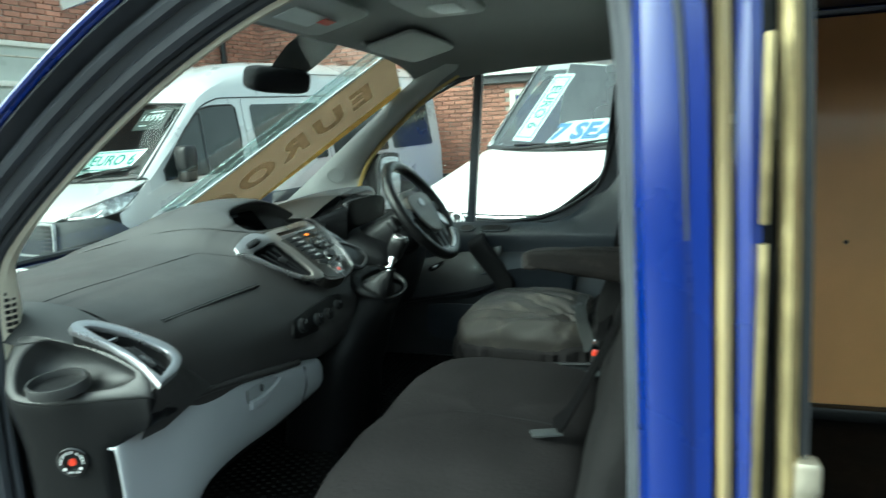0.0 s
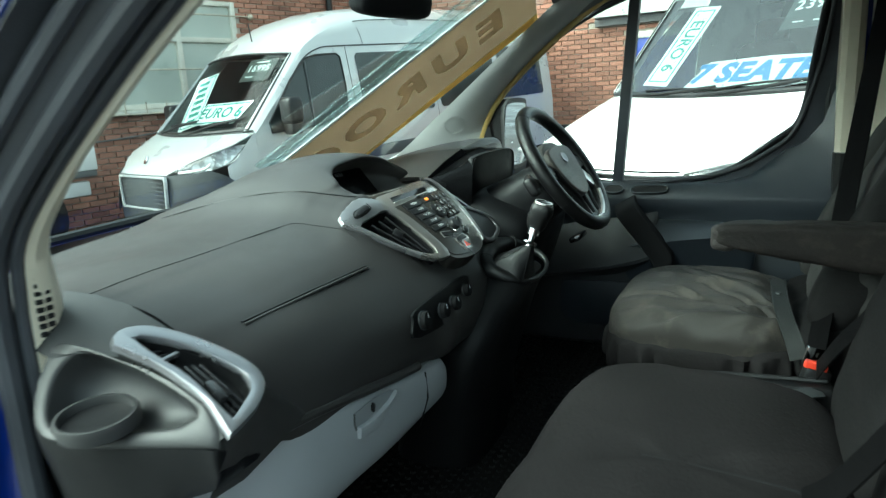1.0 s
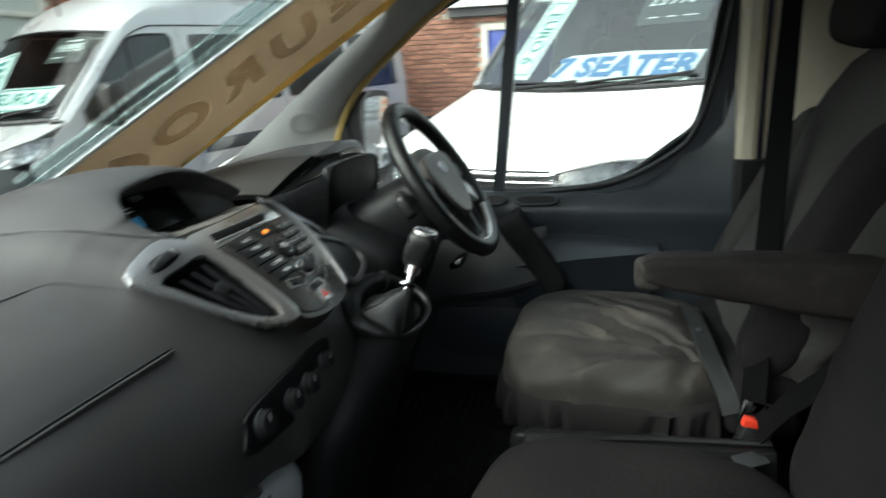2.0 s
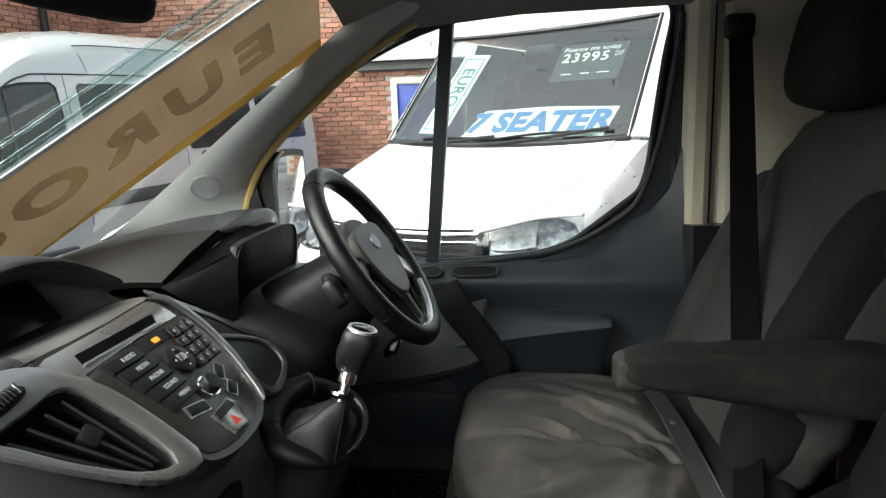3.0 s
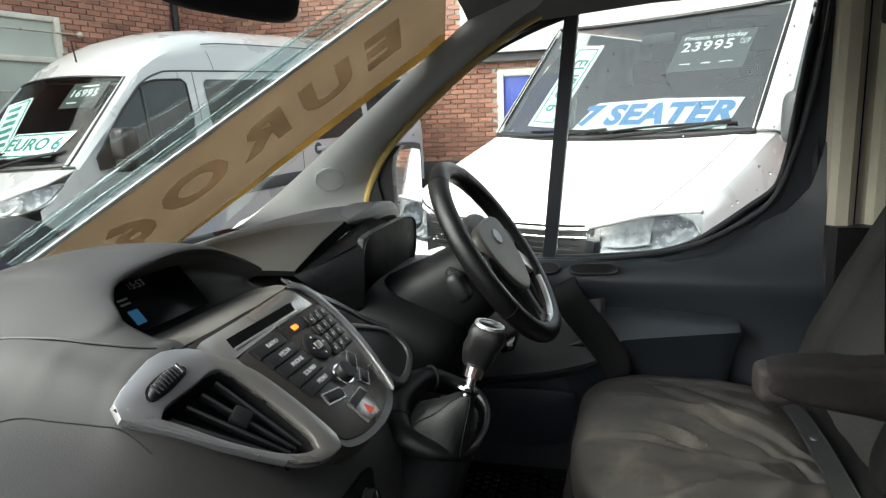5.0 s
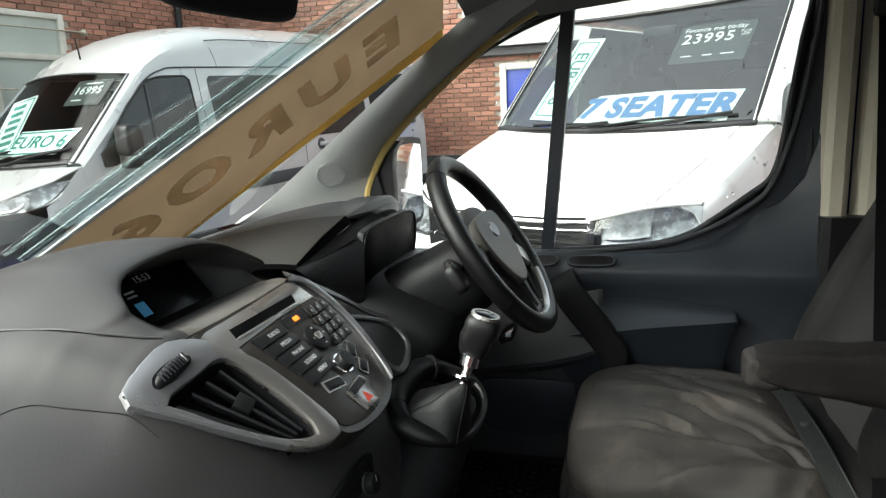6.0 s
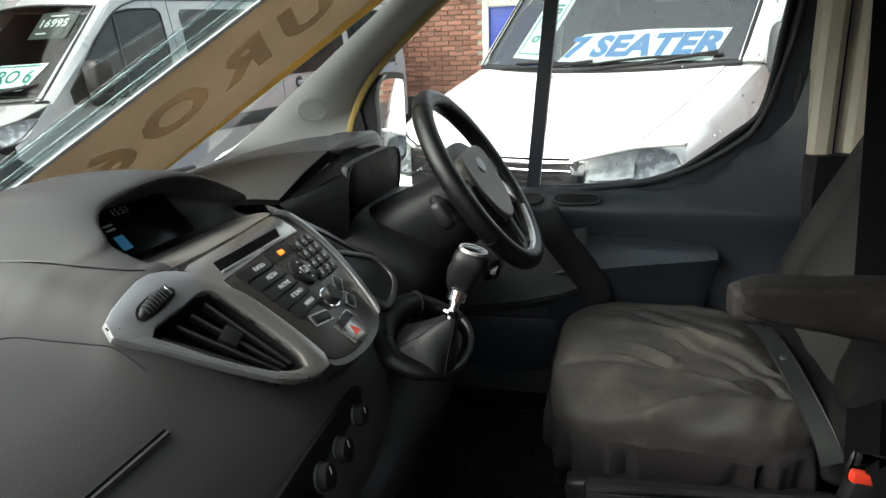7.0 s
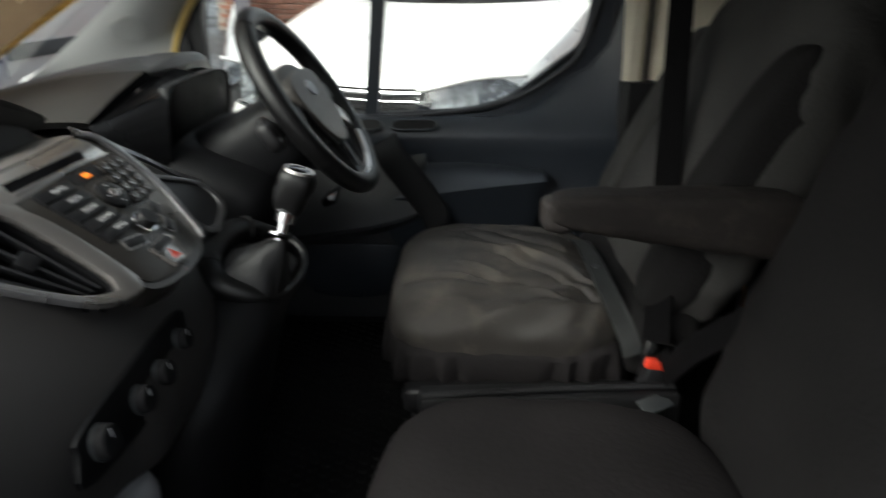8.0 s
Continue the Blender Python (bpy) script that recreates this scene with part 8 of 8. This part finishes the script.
part("rim_insert", tube([WF @ V((R - 0.0125) * math.cos(a), (R - 0.0125) * math.sin(a), 0.007) for a in np.linspace(radians(258), radians(322), 18)], 0.0070, 10), M_SATIN, sw_, "silver lower rim insert")
col = thing("steering_column", "dark plastic steering column shroud with stalks", "column")
rings = []
for d, w, h in ((-0.035, 0.075, 0.065), (-0.07, 0.085, 0.078), (-0.13, 0.09, 0.085), (-0.22, 0.10, 0.10), (-0.30, 0.11, 0.11)):
    rings.append([WF @ V(w * spow(math.cos(a), 0.7), -0.02 + h * spow(math.sin(a), 0.7), d) for a in np.linspace(0, math.tau, 24, endpoint=False)])
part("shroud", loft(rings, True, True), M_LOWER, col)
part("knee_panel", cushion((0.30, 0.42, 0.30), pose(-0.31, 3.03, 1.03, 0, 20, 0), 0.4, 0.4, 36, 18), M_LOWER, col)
st = part("stalk", tube(spline([WF @ V(-0.08, 0.0, -0.065), WF @ V(-0.12, 0.015, -0.06), WF @ V(-0.155, 0.02, -0.05), WF @ V(-0.175, 0.0, -0.045)]), 0.011, 10), M_BLACK, col)
part("stalk_tip", cushion((0.035, 0.055, 0.028), WF @ pose(-0.178, -0.005, -0.045), 0.6, 0.6, 16, 10), M_BLACK, st)
part("stalk", tube([WF @ V(0.08, 0.0, -0.065), WF @ V(0.17, 0.02, -0.05)], 0.009, 10), M_BLACK, col)
part("ignition", lathe([(0, 0), (0.018, 0), (0.018, 0.012), (0.014, 0.014), (0, 0.012)], basis(WF @ V(0.095, -0.06, -0.10), (1, 0, 0), (0, 0, 1)), 18), M_CHROME, col)
part("switch_slot", box((0.03, 0.10, 0.016), pose(-0.085, 3.10, 1.02, 0, -20, 0), 0.005), M_GLOSS, col)

# ---- gear lever on its console ----
con = thing("gear_console", "dark console with leather gear gaiter", "console")
cr = []
for z, x0, x1, y0, y1 in ((0.62, -0.38, -0.15, 2.40, 2.70), (0.80, -0.35, -0.125, 2.40, 2.72), (0.90, -0.32, -0.10, 2.41, 2.735), (0.98, -0.29, -0.08, 2.45, 2.755), (1.015, -0.26, -0.070, 2.51, 2.765), (1.038, -0.215, -0.075, 2.55, 2.762)):
    cr.append([V((x0 + x1) / 2 + (x1 - x0) / 2 * spow(math.cos(a), 0.6), (y0 + y1) / 2 + (y1 - y0) / 2 * spow(math.sin(a), 0.6), z - 0.5 * max(0.0, z - 0.95) * 4 * (x1 - x0) / 2 * spow(math.cos(a), 0.6)) for a in np.linspace(0, math.tau, 28, endpoint=False)])
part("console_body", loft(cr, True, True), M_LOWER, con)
ct = V(-0.122, 2.662, 1.052)
orm = [ct + V(0.060 * spow(math.cos(a), 0.8) + 0.010 * math.sin(a), 0.096 * spow(math.sin(a), 0.8), -0.030 * math.cos(a) + 0.006 * math.sin(a)) for a in np.linspace(0, math.tau, 32, endpoint=False)]
part("gaiter_rim", tube(orm, [0.014 - 0.009 * math.cos(a - 0.35) for a in np.linspace(0, math.tau, 32, endpoint=False)], 14, True), M_LEATHER, con, "padded black gaiter rim")
for k_ in (12, 20):
    d_ = (orm[k_ + 1] - orm[k_ - 1]).normalized()
    part("rim_stitch", tube([orm[k_] - d_ * 0.0012, orm[k_] + d_ * 0.0012], 0.0226, 14), M_MATT, con)
G0, G1 = V(-0.112, 2.618, 1.046), V(-0.075, 2.622, 1.105)
gr_ = []
for t in np.linspace(0, 1, 9):
    c_ = G0.lerp(G1, t)
    rad = 0.031 * (1 - t) ** 0.85 + 0.011
    k_ = 0.62 + 0.38 * t        # four soft panels that draw together under the collar
    gr_.append([c_ + V(rad * (1 + 0.05 * math.sin(4 * a + 5 * t)) * spow(math.cos(a), k_), 1.2 * rad * (1 + 0.05 * math.sin(3 * a + 4 * t)) * spow(math.sin(a), k_), 0.004 * math.sin(5 * a + 6 * t) * (1 - t) - 0.030 * (1 - t) * math.cos(a)) for a in np.linspace(0, math.tau, 32, endpoint=False)])
gaiter = part("gaiter", loft(gr_, True, True), M_GAITER, con, "creased black leather gaiter")
for i in (4, 12, 20, 28):
    part("gaiter_seam", tube([r[i] for r in gr_], 0.0010, 6), M_MATT, gaiter)
lev = thing("gear_lever", "gear lever with glossy black knob and chrome collar", "gear lever", at=(0, 0, 0))
GT = V(-0.050, 2.650, 1.190)
ga = (GT - G1).normalized()
part("shaft", tube([G1 - ga * 0.01, G1 + ga * 0.03], 0.008, 12), M_CHROME, lev)
part("collar_ring", lathe([(0.009, 0), (0.016, 0), (0.018, 0.004), (0.016, 0.008), (0.009, 0.008)], basis(G1 + ga * 0.002, ga.orthogonal(), ga.cross(ga.orthogonal())), 24), M_CHROME, lev)
part("collar", lathe([(0.009, 0), (0.014, 0.001), (0.0145, 0.016), (0.011, 0.018)], basis(G1 + ga * 0.024, ga.orthogonal(), ga.cross(ga.orthogonal())), 24), M_CHROME, lev)
kf = basis(G1 + ga * 0.070, V(0, 1, 0).cross(ga), V(0, 1, 0))
if kf.to_3x3().col[2].dot(ga) < 0:
    kf = basis(G1 + ga * 0.070, V(0, -1, 0).cross(ga), V(0, 1, 0))


def knob_shape(p):
    k = 0.74 + 0.28 * (p.z / 0.036 * 0.5 + 0.5)
    return V(p.x * k + 0.004 * (p.z > 0), p.y * k, p.z)


part("knob", cushion((0.058, 0.050, 0.076), kf, 0.62, 0.7, 36, 24, shape=knob_shape), M_LEATHER, lev, "black leather knob")
part("knob_cap", lathe([(0, 0), (0.017, 0), (0.0165, 0.003), (0.012, 0.0045), (0, 0.005)], kf @ pose(0.004, 0, 0.0345) @ Matrix.Diagonal((1.15, 1, 1, 1)), 24), M_GLOSS, lev)
part("cap_ring", lathe([(0.0165, 0), (0.0195, 0), (0.0185, 0.004), (0.0165, 0.004)], kf @ pose(0.004, 0, 0.0340) @ Matrix.Diagonal((1.15, 1, 1, 1)), 24), M_BRONZE, lev)

# ---- seats ----
drv = thing("driver_chair", "driver's seat in worn grey creased covers", "seat")
rnd = random.Random(21)
creases = []
for k in range(14):
    a = math.pi + rnd.uniform(-1.25, 1.1)
    r0, r1 = rnd.uniform(0.0, 0.10), rnd.uniform(0.30, 0.50)
    cx, cy = 0.24 + rnd.uniform(-0.02, 0.02), -0.14 + rnd.uniform(-0.06, 0.06)
    creases.append((cx + r0 * math.cos(a), cy + r0 * math.sin(a), cx + r1 * math.cos(a + 0.15), cy + r1 * math.sin(a + 0.15), rnd.uniform(0.006, 0.012) * rnd.choice((1, 1, -1)), rnd.uniform(0.009, 0.020)))
# sharper creases drawn towards the back corner
for x0, y0, x1, y1, h_, w_ in ((0.00, 0.19, 0.20, 0.12, -0.012, 0.006), (-0.05, 0.16, 0.18, 0.09, 0.010, 0.008), (-0.02, 0.02, 0.21, -0.17, 0.013, 0.007), (-0.04, -0.01, 0.20, -0.21, -0.011, 0.006), (-0.10, -0.06, 0.12, -0.22, 0.009, 0.006), (-0.16, 0.04, 0.02, -0.02, 0.006, 0.005), (-0.17, -0.10, 0.03, -0.16, 0.008, 0.006), (-0.12, 0.12, 0.06, 0.10, -0.006, 0.005)):
    creases.append((x0, y0, x1, y1, h_, w_))


def pleats(p):
    """Gathered cloth: pleats that deepen towards the lower hem."""
    a = math.atan2(p.y, p.x)
    k = 1 + (0.030 * math.sin(a * 34 + 3 * noise.noise(V(a * 2, 0, 0))) + 0.018 * math.sin(a * 57 + 1.3)) * min(1, max(0, 0.6 - p.z * 12))
    return V(p.x * k, p.y * k, p.z + 0.012 * noise.noise(V(a * 4, 7, 0)) * (p.z < 0))


part("cushion", cushion((0.46, 0.52, 0.185), pose(0.285, 3.005, 0.846, 0, 1, 0), 0.78, 0.5, 320, 150, wrinkle=0.008, scale=9.0, seed=3.1, folds=creases), M_SEAT2, drv, "creased worn seat cushion cover")
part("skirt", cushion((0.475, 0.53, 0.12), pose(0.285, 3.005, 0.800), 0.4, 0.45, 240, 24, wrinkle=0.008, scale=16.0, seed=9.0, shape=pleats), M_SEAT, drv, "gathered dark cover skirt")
part("seat_base", box((0.42, 0.44, 0.18), pose(0.31, 3.015, 0.69), 0.03), M_BLACK, drv)
part("base_trim", cushion((0.46, 0.05, 0.06), pose(0.32, 2.735, 0.755), 0.4, 0.3, 28, 12), M_BLACK, drv)
lean_ = 25


def back_shape(p):
    k = 1.0 - 0.22 * max(0.0, p.z / 0.36) ** 2
    return V(p.x, p.y * k, p.z)


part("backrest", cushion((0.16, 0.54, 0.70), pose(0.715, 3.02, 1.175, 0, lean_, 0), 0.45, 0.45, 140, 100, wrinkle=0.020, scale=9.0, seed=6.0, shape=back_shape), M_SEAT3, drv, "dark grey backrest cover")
# near bolster takes a darker cover colour than its twin, for armrest shade
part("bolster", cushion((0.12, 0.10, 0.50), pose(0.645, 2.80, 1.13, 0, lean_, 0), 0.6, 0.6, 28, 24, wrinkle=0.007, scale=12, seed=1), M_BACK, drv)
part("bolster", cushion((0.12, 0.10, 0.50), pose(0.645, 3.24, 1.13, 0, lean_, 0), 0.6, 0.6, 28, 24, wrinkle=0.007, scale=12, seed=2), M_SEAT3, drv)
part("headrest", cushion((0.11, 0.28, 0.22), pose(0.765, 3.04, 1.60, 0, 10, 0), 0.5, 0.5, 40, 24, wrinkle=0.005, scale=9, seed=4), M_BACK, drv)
# cover tail coloured dark for the shadow of armrest and backrest
part("rear_cover", cushion((0.17, 0.50, 0.16), pose(0.560, 3.0, 0.845, 0, -8, 0), 0.5, 0.5, 120, 40, wrinkle=0.012, scale=12.0, seed=8.0), M_BACK, drv, "creased cover tail, darkened for the armrest's shade")
part("cover_band", strap(spline([V(0.452, 3.08, 0.926), V(0.455, 3.03, 0.938), V(0.457, 2.90, 0.943), V(0.468, 2.81, 0.922), V(0.488, 2.755, 0.880), V(0.500, 2.738, 0.845)]), V(1, 0, -0.15), 0.036, 0.003), M_BAND, drv, "grey webbing band with snap")
for s_ in (-1, 1):
    part("band_hem", tube(spline([V(0.452 + s_ * 0.017, 3.08, 0.928), V(0.455 + s_ * 0.017, 3.03, 0.940), V(0.457 + s_ * 0.017, 2.90, 0.9452), V(0.468 + s_ * 0.017, 2.81, 0.924), V(0.488 + s_ * 0.017, 2.755, 0.882), V(0.500 + s_ * 0.017, 2.738, 0.847)]), 0.0016, 6), M_BLACK, drv)
part("snap_fastener", lathe([(0, 0), (0.007, 0), (0.006, 0.003), (0, 0.004)], pose(0.455, 2.895, 0.946), 14), M_DKGREY, drv)

arm = thing("armrest", "brown-grey fabric covered folding armrest", "armrest")


def arm_shape(p):
    t = (p.x + 0.19) / 0.38
    return V(p.x, p.y * (0.78 + 0.3 * t), p.z * (0.56 + 0.61 * t) + 0.017 * (1 - t))


part("pad", cushion((0.40, 0.085, 0.095), pose(0.525, 2.69, 1.112, 0, 2, 2), 0.42, 0.32, 120, 60, wrinkle=0.006, scale=16, seed=5, shape=arm_shape), M_BROWN, arm)
part("end_gather", cushion((0.050, 0.052, 0.050), pose(0.341, 2.684, 1.126, 0, 2, 2), 0.5, 0.45, 80, 60, wrinkle=0.0035, scale=26, seed=2.0), mat("lighter_armrest_end", (0.021, 0.017, 0.016), 0.75, grain=0.3, grain_scale=120, vary=0.3), arm, "lighter gathered cover end")
part("pivot", lathe([(0, -0.03), (0.035, -0.03), (0.04, -0.02), (0.04, 0.02), (0.035, 0.03), (0, 0.03)], basis((0.68, 2.745, 1.09), (1, 0, 0), (0, 0, 1)), 20), M_BLACK, arm)

bench = thing("passenger_bench", "double passenger bench in dark grey fabric covers", "seat")


def bench_shape(p):
    d = 0.016 * math.exp(-((p.y - 0.01) / 0.022) ** 2) if p.z > 0 or p.x < -0.2 else 0.0
    return V(p.x + 0.03 * max(0, p.y / 0.44) ** 3 * (1 if p.x < 0 else 0), p.y, p.z - d)


part("cushion", cushion((0.50, 0.89, 0.21), pose(0.315, 2.155, 0.79, 0, 2, 0), 0.5, 0.42, 160, 70, wrinkle=0.008, scale=7, seed=7, shape=bench_shape), M_SEAT, bench, "dark grey bench cushion cover")
part("cover_seam", tube(spline([V(0.066, 2.165, 0.80), V(0.085, 2.165, 0.85), V(0.14, 2.165, 0.875), V(0.22, 2.163, 0.884), V(0.36, 2.160, 0.882), V(0.50, 2.156, 0.872)]), 0.003, 6), M_MATT, bench)
part("bench_frame", box((0.42, 0.86, 0.16), pose(0.37, 2.14, 0.665), 0.03), M_BLACK, bench)
for y, w, s in ((2.385, 0.42, 11), (1.94, 0.44, 12)):
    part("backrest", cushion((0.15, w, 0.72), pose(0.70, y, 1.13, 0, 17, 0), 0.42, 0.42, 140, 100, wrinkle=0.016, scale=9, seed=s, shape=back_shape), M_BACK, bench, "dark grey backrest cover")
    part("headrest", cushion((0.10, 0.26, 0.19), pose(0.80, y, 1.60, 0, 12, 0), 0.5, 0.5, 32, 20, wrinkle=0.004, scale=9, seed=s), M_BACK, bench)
part("cover_edge", strap(spline([V(0.58, 2.60, 0.85), V(0.585, 2.45, 0.86), V(0.59, 2.2, 0.862)]), V(0.3, 0, 1), 0.03), M_SEAT2, bench)

# console box between the seats
tb = thing("seat_side_panel", "black plastic panel between driver and bench", "panel")
part("panel", box((0.44, 0.05, 0.12), pose(0.345, 2.675, 0.755, 0, -2, 0), 0.012), M_BLACK, tb)
part("top_edge", tube([V(0.13, 2.66, 0.807), V(0.35, 2.66, 0.825), V(0.55, 2.66, 0.835)], 0.006, 8), M_BLACK, tb)

# ---- belts ----
b1 = thing("driver_belt", "black seat belt drawn from driver's post to buckle", "seat belt")
part("webbing", strap(spline([V(0.675, 3.318, 1.66), V(0.638, 3.165, 1.46), V(0.600, 3.01, 1.255), V(0.562, 2.855, 1.05), V(0.525, 2.70, 0.85)]), V(0.28, 0.62, -0.5).cross(V(-0.95, -0.1, 0.3)), 0.050), M_BELT, b1)
part("guide", box((0.065, 0.03, 0.055), pose(0.675, 3.325, 1.675), 0.012), M_BLACK, b1)
part("latch_plate", box((0.05, 0.012, 0.05), pose(0.53, 2.705, 0.865, 0, 14, 10), 0.004), M_CHROME, b1)


def buckle(at, turn, label):
    b = thing("buckle", label, "buckle", group="belt buckles", at=at)
    part("stem", box((0.022, 0.012, 0.14), pose(0, 0, -0.09, 0, 10, 0), 0.004), M_BLACK, b)
    part("housing", box((0.055, 0.032, 0.085), pose(0, 0, -0.03, 0, 14, 0), 0.009), M_BLACK, b)
    part("release_key", box((0.046, 0.022, 0.016), pose(0.004, -0.002, 0.016, 0, 14, 0), 0.004), M_RED, b, "red release button")
    b.rotation_euler = (0, 0, radians(turn))
    return b


buckle((0.525, 2.700, 0.835), 10, "black belt buckle with red button beside driver")
b3 = thing("middle_belt", "black seat belt crossing the bench backrest", "seat belt")
part("webbing", strap(spline([V(0.735, 2.20, 1.42), V(0.665, 2.40, 1.20), V(0.600, 2.55, 1.02), V(0.560, 2.62, 0.93), V(0.530, 2.66, 0.855)]), V(-0.22, 0.62, -0.6).cross(V(-0.95, -0.1, 0.3)), 0.048), M_BELT, b3)
part("tongue", box((0.06, 0.03, 0.006), pose(0.515, 2.64, 0.812, 20, 0, 30), 0.002), M_DKGREY, b3)
b4 = thing("outer_belt", "black seat belt lying across outer bench seat", "seat belt")
part("webbing", strap(spline([V(0.705, 1.94, 1.36), V(0.655, 1.976, 1.240), V(0.585, 2.02, 1.085), V(0.520, 2.06, 0.95), V(0.485, 2.075, 0.905)]), V(-0.22, 0.62, -0.6).cross(V(-0.95, -0.1, 0.3)), 0.048), M_BELT, b4)
part("tongue", box((0.06, 0.03, 0.006), pose(0.475, 2.05, 0.905, 0, 0, 20), 0.002), M_DKGREY, b4)

# ---- floor mat with raised studs ----
fm = thing("floor_mat", "black studded rubber floor mat, scuffed", "mat")
part("sheet", box((0.62, 1.50, 0.012), pose(-0.14, 2.52, 0.612), 0.003), M_MATRUB, fm)
sv, sf = [], []
for i in range(26):
    for j in range(60):
        c_ = V(-0.42 + i * 0.023, 1.80 + j * 0.0245 + (0.012 if i % 2 else 0), 0.618)
        s = len(sv)
        for k in range(6):
            a = k * math.tau / 6
            sv.append(c_ + V(0.008 * math.cos(a), 0.008 * math.sin(a), 0))
            sv.append(c_ + V(0.006 * math.cos(a), 0.006 * math.sin(a), 0.004))
        for k in range(6):
            n_ = (k + 1) % 6
            sf.append((s + 2 * k, s + 2 * n_, s + 2 * n_ + 1, s + 2 * k + 1))
        sf.append(tuple(s + 2 * k + 1 for k in range(6)))
me = bpy.data.meshes.new("studs")
me.from_pydata(sv, [], sf)
so = part("studs", me, M_MATRUB, fm)
so["kind"] = "stuff"
for x, y, w in ((-0.47, 3.12, 0.06), (-0.45, 3.00, 0.07), (-0.44, 2.88, 0.07)):
    pd = thing("pedal", "black rubber faced foot pedal", "pedal", group="pedals")
    part("pad", box((0.02, w, 0.08), pose(x, y, 0.76, 0, -25, 0), 0.006), M_MATRUB, pd)
    part("arm", tube([V(x - 0.01, y, 0.78), V(x - 0.06, y, 0.95)], 0.009, 8), M_BLACK, pd)

# ---- brickwork ----
brick_wall("wall_west", "weathered red brick wall beside the yard", side_m, 10.2, 5.6, [(WX0, WX1, WZ0, WZ1)], (0.3, 2.2, 1.5, 3.9))
brick_wall("wall_north", "red brick wall at the back of the yard", back_m, 13.0, 2.34, [(BD0, BD1, 0.0, BDZ)], (3.5, 4.92, 0.6, 2.3))
brick_wall("wall_north_upper", "upper red brick wall behind the minibus", back_m @ Matrix.Translation((0, 0, 2.34)), 4.38, 3.3, [], (2.5, 4.3, 0.2, 1.4))
